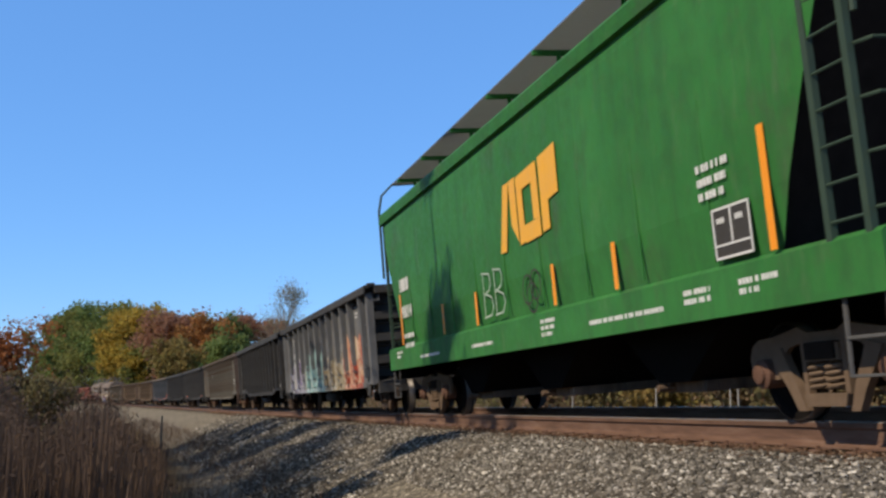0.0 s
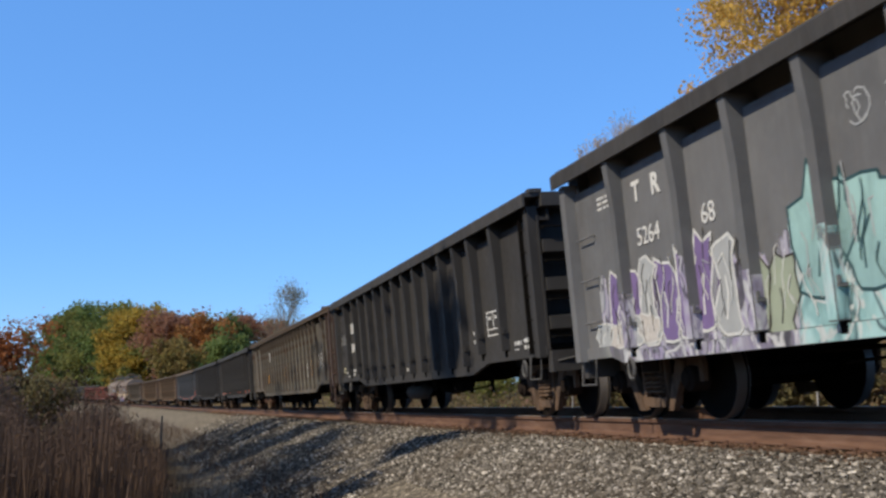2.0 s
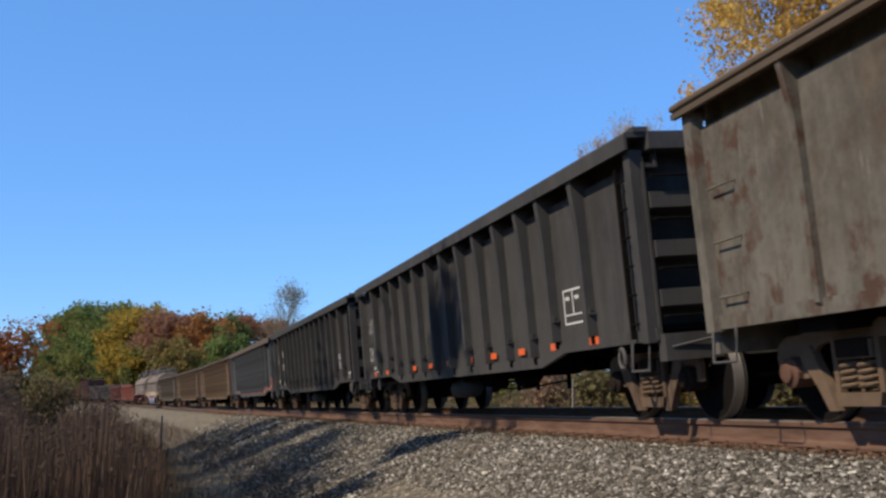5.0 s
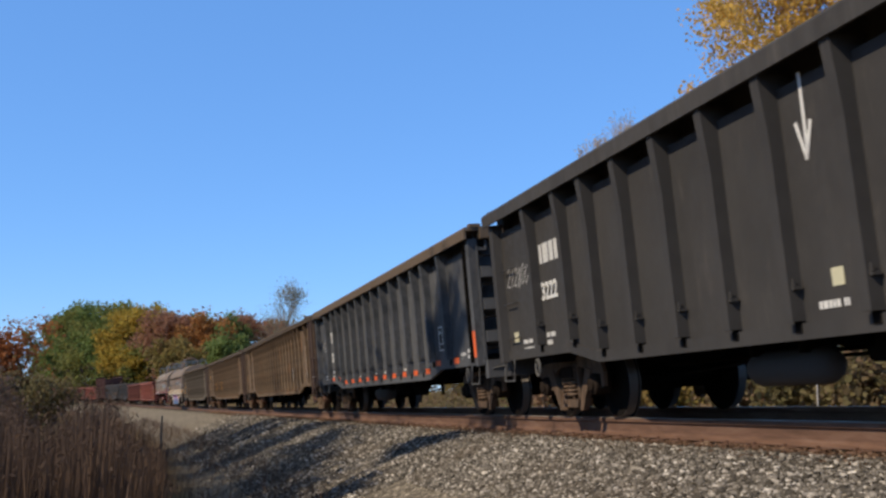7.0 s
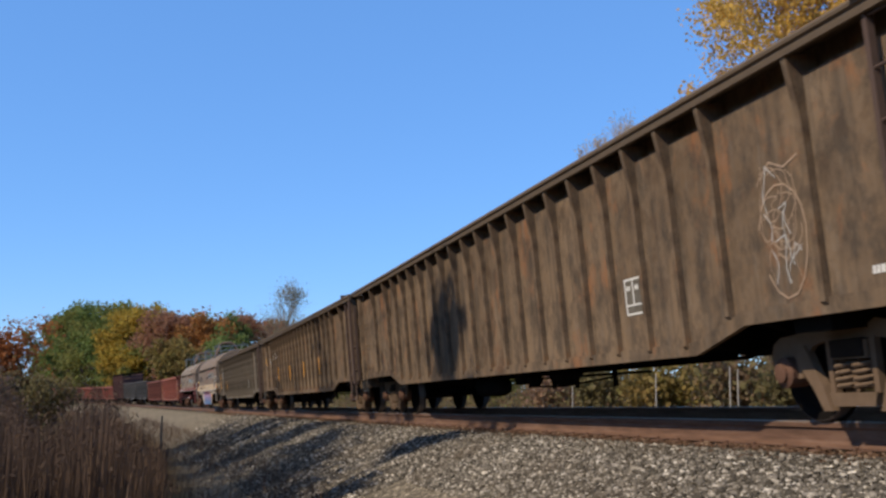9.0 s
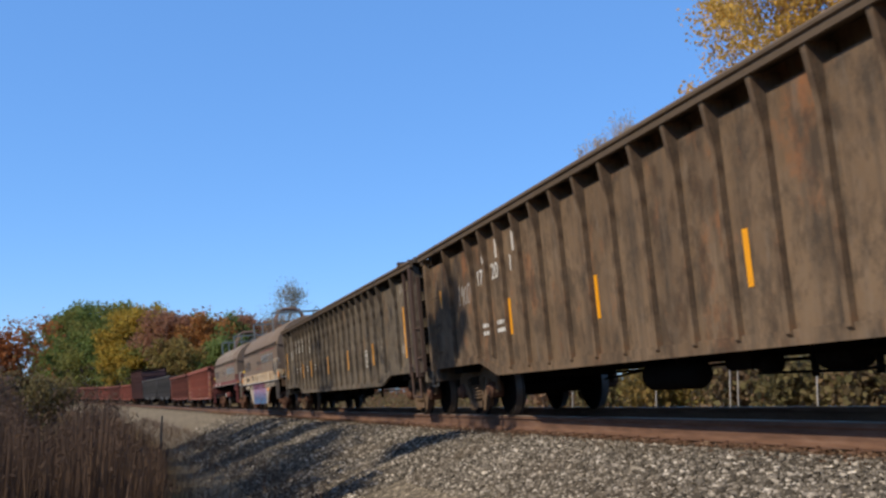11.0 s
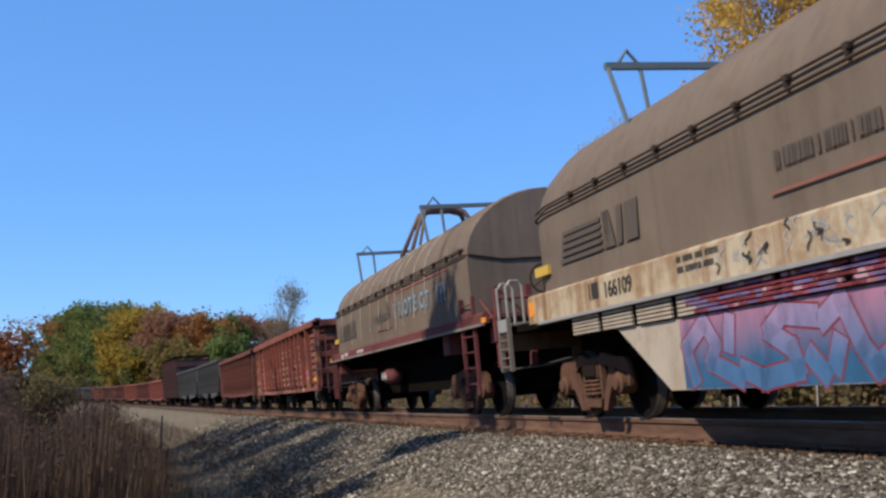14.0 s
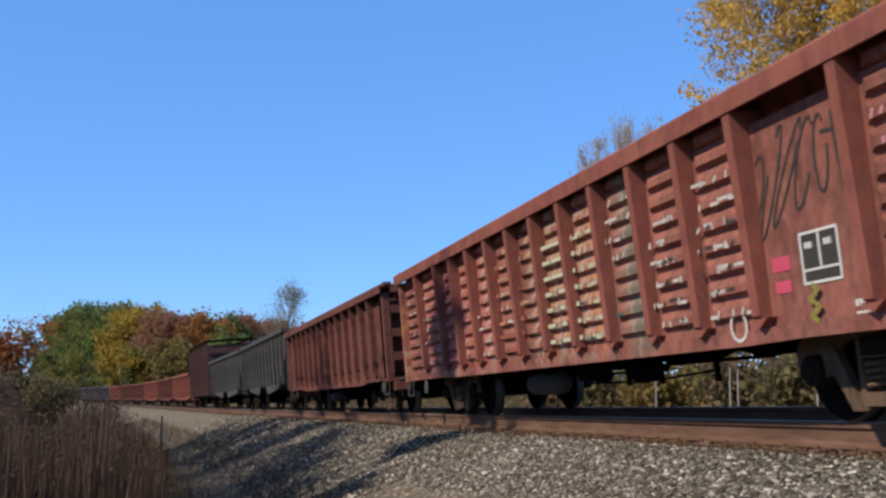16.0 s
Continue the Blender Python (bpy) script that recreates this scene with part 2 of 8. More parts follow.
GREY_GRAFFITI = paint("grey_black_paint_with_graffiti", (0.112, 0.113, 0.117), (0.155, 0.156, 0.16), (0.195, 0.195, 0.197), 0.3, rust_amount=0.08, rough=0.5, cover=0.3, lines=0.3, pieces=(
    (0.6, 3.8, 0.7, 1.5, ((0.09, 0.08, 0.07), (0.42, 0.33, 0.16), (0.5, 0.43, 0.28), (0.55, 0.52, 0.46), (0.13, 0.11, 0.09))),
    (-6.9, -3.2, 0.7, 1.2, ((0.1, 0.09, 0.12), (0.23, 0.19, 0.32), (0.6, 0.6, 0.58), (0.4, 0.45, 0.45), (0.3, 0.26, 0.4)))))
GREY_POST = paint("grey_black_post_paint", (0.1, 0.101, 0.105), (0.14, 0.141, 0.145), (0.18, 0.18, 0.182), 0.3, rust_amount=0.08, rough=0.5)
BROWN = paint("grey_brown_weathered_paint", (0.095, 0.084, 0.067), (0.145, 0.13, 0.107), (0.04, 0.035, 0.03), 0.3, rust=(0.15, 0.095, 0.06), rust_amount=0.45, rough=0.75, stain=0.35, dust_amount=0.25, crisp=0.95, crisp_colour=(0.078, 0.044, 0.031), dust=(0.25, 0.23, 0.2))
BROWN_DARK = paint("dark_grey_brown_weathered_paint", (0.108, 0.088, 0.067), (0.168, 0.14, 0.108), (0.045, 0.038, 0.032), 0.35, rust=(0.17, 0.1, 0.05), rust_amount=0.75, rough=0.75, stain=0.7, dust_amount=0.25, crisp=0.9, crisp_colour=(0.055, 0.041, 0.031), dust=(0.26, 0.235, 0.205))
BROWN_TAGGED = paint("brown_weathered_paint_with_tag", (0.13, 0.086, 0.053), (0.195, 0.134, 0.085), (0.045, 0.037, 0.031), 0.6, rust=(0.29, 0.115, 0.045), rust_amount=0.85, rough=0.75, stain=0.65, dust_amount=0.25, crisp=0.6, crisp_colour=(0.07, 0.045, 0.03))
RIM_BROWN = plain("rusty_brown_rim", (0.125, 0.09, 0.062), 0.85, vary=0.35)
RED = paint("oxide_red_paint", (0.24, 0.078, 0.058), (0.31, 0.108, 0.082), (0.1, 0.04, 0.035), 0.45, rust=(0.24, 0.11, 0.06), rust_amount=0.4, rough=0.65, stain=0.4, lines=0.55, cover=0.75)
RED_GRAFFITI = paint("oxide_red_paint_with_graffiti", (0.25, 0.085, 0.064), (0.31, 0.115, 0.09), (0.07, 0.035, 0.03), 0.55, rust=(0.3, 0.14, 0.075), rust_amount=0.55, rough=0.65, stain=0.5, dust=(0.42, 0.24, 0.19), dust_amount=0.25, crisp=0.6, crisp_colour=(0.075, 0.035, 0.03), lines=0.3, cover=0.55, pieces=(
    (-6.6, -2.2, 0.75, 2.1, ((0.32, 0.08, 0.06), (0.42, 0.17, 0.08), (0.33, 0.09, 0.07), (0.45, 0.12, 0.16), (0.42, 0.3, 0.2))),
    (-0.6, 2.1, 0.8, 2.2, ((0.27, 0.08, 0.06), (0.45, 0.24, 0.1), (0.3, 0.09, 0.07), (0.42, 0.36, 0.26), (0.3, 0.09, 0.07))),
    (2.45, 2.95, 0.75, 1.6, ((0.1, 0.16, 0.12), (0.12, 0.17, 0.13)))))
RED_DARK = paint("dark_red_brown_paint", (0.15, 0.055, 0.045), (0.2, 0.075, 0.06), (0.07, 0.04, 0.035), 0.55, rust_amount=0.4, rough=0.7, crisp=0.5, crisp_colour=(0.04, 0.025, 0.022))
MAROON = paint("maroon_brown_paint", (0.07, 0.036, 0.036), (0.1, 0.05, 0.048), (0.05, 0.035, 0.033), 0.5, rust_amount=0.3, rough=0.7)
GREY_HOPPER = paint("dark_grey_hopper_paint", (0.045, 0.046, 0.049), (0.065, 0.066, 0.07), (0.15, 0.145, 0.14), 0.5, rust_amount=0.15, rough=0.6)
BLUE_GREY = paint("blue_grey_car_paint", (0.05, 0.055, 0.075), (0.07, 0.075, 0.095), (0.09, 0.08, 0.08), 0.4, rust_amount=0.25, rough=0.6)
GREEN = paint("green_hopper_paint", (0.032, 0.15, 0.034), (0.042, 0.19, 0.046), (0.03, 0.085, 0.033), 0.35, rust=(0.07, 0.085, 0.05), rust_amount=0.5, rough=0.42, dust_amount=0.06, stain=0.3)
HOOD = paint("taupe_hood_paint", (0.165, 0.127, 0.1), (0.2, 0.157, 0.125), (0.105, 0.077, 0.06), 0.35, rust=(0.23, 0.14, 0.1), rust_amount=0.2, rough=0.6, stain=0.15, crisp=0.2, crisp_colour=(0.09, 0.06, 0.045))
CREAM = paint("rust_streaked_cream_paint", (0.46, 0.37, 0.25), (0.54, 0.46, 0.34), (0.24, 0.12, 0.05), 0.9, rust=(0.22, 0.1, 0.04), rust_amount=0.85, rough=0.6, stain=0.6)
BELLY = paint("belly_paint_with_graffiti", (0.42, 0.36, 0.29), (0.5, 0.44, 0.36), (0.3, 0.2, 0.13), 0.4, rust_amount=0.3, rough=0.6, lines=0.3, pieces=(
    (-2.4, 1.6, 0.3, 0.98, ((0.03, 0.11, 0.26), (0.05, 0.15, 0.31), (0.12, 0.16, 0.36), (0.04, 0.13, 0.28), (0.45, 0.14, 0.2), (0.2, 0.22, 0.4))),
    (-2.3, 1.5, 0.95, 1.35, ((0.2, 0.03, 0.07), (0.5, 0.3, 0.36), (0.3, 0.04, 0.1), (0.62, 0.45, 0.42)))))
SILL_RED = paint("maroon_sill_paint", (0.14, 0.04, 0.043), (0.18, 0.055, 0.055), (0.1, 0.05, 0.045), 0.4, rust_amount=0.3, rough=0.6)
# black grime, coloured darker still for the shade beneath the cars
UNDER = plain("grimy_shade_black_underframe", (0.011, 0.0095, 0.0085), 0.9, vary=0.4, gloss=0.06)
BOGIE = paint("dusty_brown_cast_steel", (0.115, 0.07, 0.045), (0.17, 0.112, 0.075), (0.025, 0.02, 0.018), 0.6, rust=(0.13, 0.07, 0.04), rust_amount=0.35, rough=0.9, dust_amount=0.25)
# grease black that also carries the shade on the bogies' upper parts
GREASY_SHADED = plain("greasy_shade_black_steel", (0.028, 0.021, 0.017), 0.8, vary=0.5, gloss=0.12)
WHEEL = plain("dark_wheel_steel", (0.014, 0.012, 0.011), 0.85, 0.0, vary=0.5, gloss=0.08)
TREAD = plain("polished_wheel_tread", (0.12, 0.105, 0.095), 0.5, 0.5, vary=0.3)
BARE = plain("pale_galvanised_steel", (0.42, 0.4, 0.38), 0.5, 0.3, vary=0.25)
WHITE = plain("white_stencil_paint", (0.66, 0.65, 0.62), 0.7, vary=0.12, scale=25)
CHALK = plain("white_chalk", (0.55, 0.54, 0.52), 0.9, vary=0.3, scale=40)
ORANGE = plain("orange_reflective_stripe", (0.85, 0.3, 0.02), 0.45, vary=0.08, scale=20)
AMBER = plain("yellow_orange_reflective_stripe", (0.85, 0.36, 0.015), 0.45, vary=0.2, scale=20)
RED_ORANGE = plain("red_orange_marker", (0.75, 0.13, 0.03), 0.5, vary=0.12, scale=20)
LOGO = plain("yellow_orange_logo_paint", (0.8, 0.4, 0.04), 0.5, vary=0.12, scale=6)
YELLOW = plain("yellow_placard", (0.62, 0.42, 0.07), 0.6, vary=0.2, scale=12)
PALE_BLUE = plain("pale_blue_lettering", (0.23, 0.26, 0.285), 0.7, vary=0.6, scale=7)
DARK_INK = plain("dark_lettering", (0.05, 0.045, 0.04), 0.7, vary=0.3, scale=10)
GHOST = plain("faded_lettering", (0.112, 0.09, 0.074), 0.7, vary=0.3, scale=6)
BRIGHT_BLUE = plain("pale_blue_lettering_bright", (0.22, 0.33, 0.42), 0.6, vary=0.55, scale=7)
ORANGE_CHALK = plain("worn_peach_chalk", (0.38, 0.27, 0.19), 0.9, vary=0.5, scale=14)
CREAM_TAG = plain("pale_square_marker", (0.55, 0.52, 0.36), 0.6, vary=0.15, scale=30)


def rail_material():
    k = Nodes("rusty_rail_steel")
    n = k.noise(k.scaled(0.7, 5, 5), 2.0, 6, 0.7)
    col = k.ramp(n, (0.3, (0.085, 0.047, 0.031)), (0.5, (0.14, 0.076, 0.05)), (0.72, (0.205, 0.125, 0.088)))
    k.bump(k.noise(k.coord, 40, 4), 0.3, 0.004)
    return k.done(col, 0.85)


def stone_material():
    k = Nodes("crushed_stone_ballast")
    col = k.ramp(k.island(), (0.0, (0.033, 0.029, 0.025)), (0.35, (0.1, 0.089, 0.075)), (0.68, (0.2, 0.178, 0.152)), (0.88, (0.35, 0.315, 0.272)), (1.0, (0.72, 0.66, 0.58)))
    fine = k.noise(k.coord, 45, 5, 0.7)
    col = k.mix(k.ramp(fine, (0.35, 0.0), (0.75, 0.5)), col, (0.09, 0.078, 0.064))
    stain = k.noise(k.coord, 0.6, 4, 0.6)
    col = k.mix(k.ramp(stain, (0.5, 0.0), (0.7, 0.45)), col, (0.11, 0.085, 0.062))
    k.bump(fine, 0.4, 0.01)
    return k.done(col, 0.95, 0.0, 0.12, 0.9)


def rusty_stone_material():
    k = Nodes("rust_stained_ballast")
    col = k.ramp(k.island(), (0.0, (0.04, 0.024, 0.016)), (0.5, (0.1, 0.06, 0.04)), (0.85, (0.165, 0.1, 0.068)), (1.0, (0.3, 0.22, 0.16)))
    fine = k.noise(k.coord, 45, 5, 0.7)
    col = k.mix(k.ramp(fine, (0.35, 0.0), (0.75, 0.5)), col, (0.06, 0.038, 0.026))
    k.bump(fine, 0.4, 0.01)
    return k.done(col, 0.95, 0.0, 0.12, 0.9)


def ground_material():
    """Gravel on the bank, dry litter and grass beyond it, told apart by a vertex layer of the ground's own kinds."""
    k = Nodes("gravel_and_dry_grass_ground")
    cell = k.n.new("ShaderNodeTexVoronoi")
    k.l.new(k.coord, cell.inputs["Vector"])
    cell.inputs["Scale"].default_value = 17
    sepc = k.n.new("ShaderNodeSeparateColor")
    k.l.new(cell.outputs["Color"], sepc.inputs[0])
    gravel = k.ramp(sepc.outputs[0], (0.0, (0.085, 0.073, 0.057)), (0.5, (0.21, 0.18, 0.142)), (0.85, (0.31, 0.267, 0.21)), (1.0, (0.45, 0.39, 0.31)))
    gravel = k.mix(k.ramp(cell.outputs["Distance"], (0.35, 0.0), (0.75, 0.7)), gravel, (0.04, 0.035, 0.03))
    n = k.noise(k.coord, 0.8, 6, 0.7)
    soil = k.ramp(n, (0.3, (0.08, 0.056, 0.038)), (0.5, (0.13, 0.095, 0.055)), (0.7, (0.125, 0.105, 0.05)))
    att = k.n.new("ShaderNodeAttribute")
    att.attribute_name = "gravel"
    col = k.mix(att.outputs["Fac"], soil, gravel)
    k.bump(k.mix(0.5, cell.outputs["Distance"], k.noise(k.coord, 20, 4)), 0.7, 0.03)
    return k.done(col, 0.95, 0.0, 0.1, 0.9)


FISH_IRON = plain("rusty_maroon_ironwork", (0.085, 0.055, 0.045), 0.85, vary=0.4, scale=7)
TANK = plain("dusty_grey_tank", (0.06, 0.054, 0.05), 0.8, vary=0.3, scale=4)
RAIL = rail_material()
RAIL_HEAD = plain("worn_rail_head", (0.36, 0.3, 0.26), 0.4, 0.6, vary=0.2)
STONE = stone_material()
RUSTY_STONE = rusty_stone_material()
GROUND = ground_material()
TIE = plain("weathered_oak_tie", (0.07, 0.055, 0.043), 0.9, vary=0.4)
BARK = plain("grey_brown_bark", (0.14, 0.115, 0.095), 0.9, vary=0.35, scale=8)
TWIG = plain("grey_violet_twigs", (0.32, 0.26, 0.23), 0.9, vary=0.3)
LEAF_YELLOW = leafy("yellow_autumn_leaves", (0.4, 0.26, 0.06), (0.45, 0.3, 0.065), (0.32, 0.2, 0.05), (0.27, 0.2, 0.06), (0.38, 0.24, 0.065))
LEAF_GOLD = leafy("golden_autumn_leaves", (0.22, 0.17, 0.03), (0.29, 0.2, 0.035), (0.15, 0.14, 0.03), (0.24, 0.15, 0.03))
LEAF_ORANGE = leafy("orange_brown_autumn_leaves", (0.25, 0.1, 0.03), (0.3, 0.13, 0.04), (0.2, 0.09, 0.035), (0.17, 0.1, 0.04))
LEAF_RED = leafy("red_orange_autumn_leaves", (0.26, 0.085, 0.035), (0.3, 0.11, 0.035), (0.16, 0.065, 0.032), (0.22, 0.09, 0.035), bright=1.35)
LEAF_GREEN = leafy("dark_green_leaves", (0.065, 0.1, 0.03), (0.085, 0.12, 0.035), (0.115, 0.14, 0.04), (0.075, 0.1, 0.034))
LEAF_OLIVE = leafy("olive_leaves", (0.09, 0.11, 0.03), (0.13, 0.13, 0.035), (0.07, 0.09, 0.03), (0.11, 0.1, 0.03))
LEAF_DUN = leafy("thin_dun_leaves", (0.15, 0.14, 0.09), (0.18, 0.155, 0.1), (0.13, 0.13, 0.075), (0.17, 0.14, 0.1))
LEAF_THIN = leafy("thin_yellow_grey_leaves", (0.28, 0.22, 0.13), (0.34, 0.26, 0.13), (0.24, 0.2, 0.15), (0.3, 0.23, 0.15))
LEAF_TAN = leafy("olive_tan_leaves", (0.13, 0.1, 0.035), (0.16, 0.12, 0.04), (0.1, 0.1, 0.03), (0.15, 0.1, 0.04))
STEP = plain("dull_grey_step_steel", (0.11, 0.105, 0.1), 0.7, 0.2, vary=0.3)
LEAF_RUSSET = leafy("russet_leaves", (0.19, 0.09, 0.06), (0.23, 0.11, 0.07), (0.15, 0.08, 0.055), (0.18, 0.1, 0.06))
REED = leafy("dry_brown_reeds", (0.1, 0.064, 0.046), (0.145, 0.095, 0.066), (0.065, 0.043, 0.034), (0.115, 0.076, 0.056), bright=0.95, through=0.3)
WEED = leafy("autumn_weeds", (0.12, 0.105, 0.05), (0.17, 0.135, 0.065), (0.17, 0.11, 0.07), (0.14, 0.08, 0.06), (0.1, 0.095, 0.045), bright=1.44)
LEAF_DRAB = leafy("drab_olive_brown_leaves", (0.12, 0.105, 0.05), (0.15, 0.125, 0.06), (0.14, 0.1, 0.06), (0.1, 0.095, 0.045), bright=1.44)
LEAF_MAUVE = leafy("dusky_mauve_leaves", (0.15, 0.09, 0.07), (0.19, 0.11, 0.085), (0.12, 0.09, 0.055), (0.15, 0.105, 0.065), bright=1.7)


# ---- ground, bank and track ----
CROSS = ((-900, -1.9), (-9, -1.82), (-4.5, -1.78), (-1.25, -0.42), (-0.6, -0.325), (-0.12, -0.268), (0.0, -0.258), (1.55, -0.118), (2.4, -0.04), (3.2, -0.12), (4.6, -0.34), (6.0, -0.10), (8.5, -0.06), (11.0, -0.12), (15, 0.1), (24, 1.1), (45, 1.5), (2500, 3.0))


def cross(q):
    for (a, za), (b, zb) in zip(CROSS, CROSS[1:]):
        if q <= b:
            return za + (zb - za) * max(0.0, (q - a) / (b - a))
    return CROSS[-1][1]


def land(s, q):
    """The ground at s metres along the line and q metres across."""
    th = s * CURVE
    r = 1 / CURVE + q
    return Vector((math.sin(th) * r, DIST - 1 / CURVE + math.cos(th) * r, rise(s) + cross(q)))


def steps(*spans):
    out = []
    for a, b, n in spans:
        out += [a + (b - a) * i / n for i in range(n)]
    return out + [spans[-1][1]]


def build_ground():
    ss = steps((-1800, -560, 6), (-560, -120, 44), (-120, 12, 132), (12, 60, 12), (60, 330, 27), (330, 1800, 6))
    qs = steps((-900, -60, 6), (-60, -10, 14), (-10, -4, 10), (-4, 5, 30), (5, 13, 12), (13, 60, 8), (60, 2400, 8))
    verts, faces, gravel = [], [], []
    for s in ss:
        for q in qs:
            p = land(s, q)
            rough = 0.03 if -4 < q < 5 else (0.12 if abs(q) < 80 else 0)
            if not -0.6 < q < 2.2:
                p.z += rough * noise.noise(Vector((p.x * 0.5, p.y * 0.5, 3.1)))
            verts.append(p)
            edge = -4.9 + 0.5 * noise.noise(Vector((s * 0.35, 1.7, 0)))
            gravel.append(1.0 if edge < q < 3.6 or 5.6 < q < 9.2 else 0.0)
    w = len(qs)
    for i in range(len(ss) - 1):
        for j in range(w - 1):
            a = i * w + j
            faces.append((a, a + w, a + w + 1, a + 1))
    me = bpy.data.meshes.new("ground")
    me.from_pydata(verts, [], faces)
    layer = me.attributes.new("gravel", "FLOAT", "POINT")
    layer.data.foreach_set("value", gravel)
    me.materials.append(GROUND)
    for p in me.polygons:
        p.use_smooth = True
    me.validate()
    tagged(new("ground", me), "gravel railway bank running into dry autumn grassland", "ground", kind="structure")


def build_rails():
    foot, web, head = 0.076, 0.0085, 0.037
    outline = [(q, z * 1.25) for q, z in [(-foot, -0.186), (foot, -0.186), (foot, -0.175), (0.02, -0.155), (web, -0.14), (web, -0.055), (head, -0.042), (head, -0.008), (0.028, 0.0), (-0.028, 0.0), (-head, -0.008), (-head, -0.042), (-web, -0.055), (-web, -0.14), (-0.02, -0.155), (-foot, -0.175)]]
    ss = steps((-560, -60, 100), (-60, 40, 100), (40, 330, 58))
    for q0 in (0.0, 2 * GAUGE_C):
        bm = bmesh.new()
        rings = [[bm.verts.new(track(s, q0 + q, z)) for q, z in outline] for s in ss]
        n = len(outline)
        for a, b in zip(rings, rings[1:]):
            for i in range(n):
                f = bm.faces.new((a[i], a[(i + 1) % n], b[(i + 1) % n], b[i]))
                f.material_index = 1 if i in (7, 8, 9) else 0
        rail = part("rail", bm, RAIL)
        rail.data.materials.append(RAIL_HEAD)
        tagged(rail, "rusty brown steel rail spiked down on the ballast bank", "rail", "rails of the line", "structure")
    # ties, plates and spikes: the near ones singly
    bm = bmesh.new()
    box(bm, -0.115, 0.115, -0.53, 2.04, -0.41, -0.248)
    tie = finish("tie", bm, TIE, 0.012)
    bm = bmesh.new()
    prism(bm, [(-0.19, -0.2485), (-0.17, -0.236), (0.17, -0.236), (0.19, -0.2485)], "x", -0.09, 0.09)
    for sx, sy in ((-0.06, -0.1), (0.06, 0.1)):
        box(bm, sx - 0.012, sx + 0.012, sy - 0.018, sy + 0.018, -0.236, -0.208)
    plate = finish("tie_plate", bm, RAIL)
    far = bmesh.new()
    s = -250.0
    while s < 60:
        m = car_pose(s, 0.5)
        m.translation = track(s, 0.0, 0.0)
        if -60 < s < 6:
            one = tagged(new("tie", tie), "weathered dark wooden tie bedded in grey ballast", "tie", "ties of the line", "structure")
            one.matrix_world = m @ pose(0, 0.006 * math.sin(s * 7), 0, 0, 0, 0.6 * math.sin(s * 13))
            for q0 in (0.0, 2 * GAUGE_C):
                again("tie_plate", plate, one, pose(0, q0, 0))
        else:
            vs = box(far, -0.115, 0.115, -0.53, 2.04, -0.41, -0.248)
            for v in vs:
                v.co = m @ v.co
        s += 0.53
    tagged(part("distant_ties", far, TIE), "weathered wooden ties far along the line", "ties", kind="stuff")


def build_ballast():
    """Loose stones on the bank, thickest where the bank is near."""
    rng = np.random.default_rng(5)
    spots = []
    for s0, s1, q0, q1, count, lo, hi in ((-15, -3, -2.4, -0.4, 62000, 0.012, 0.036), (-32, -15, -4.0, -0.45, 46000, 0.016, 0.042), (-60, -32, -4.4, -0.5, 15000, 0.03, 0.065), (-40, -3, 1.65, 3.4, 6000, 0.025, 0.05)):
        a = np.stack([rng.uniform(s0, s1, count), rng.uniform(q0, q1, count), lo + (hi - lo) * rng.random(count) ** 2], 1)
        spots.append(a)
    lay_stones("ballast_stones", np.concatenate(spots), STONE, rng, "loose grey crushed stone ballast on the bank")
    # stones along the rails, brown with rust and brake dust
    spots = []
    for s0, s1, q0, q1, count, lo, hi in ((-34, -3, -0.66, -0.08, 15000, 0.012, 0.03), (-80, -34, -0.7, -0.08, 5000, 0.025, 0.05), (-34, -3, 0.1, 1.4, 6000, 0.018, 0.032)):
        spots.append(np.stack([rng.uniform(s0, s1, count), q1 - (q1 - q0) * rng.random(count) ** 1.5, lo + (hi - lo) * rng.random(count) ** 2], 1))
    lay_stones("rusty_stones", np.concatenate(spots), RUSTY_STONE, rng, "rust-brown ballast stones lying along the rails")


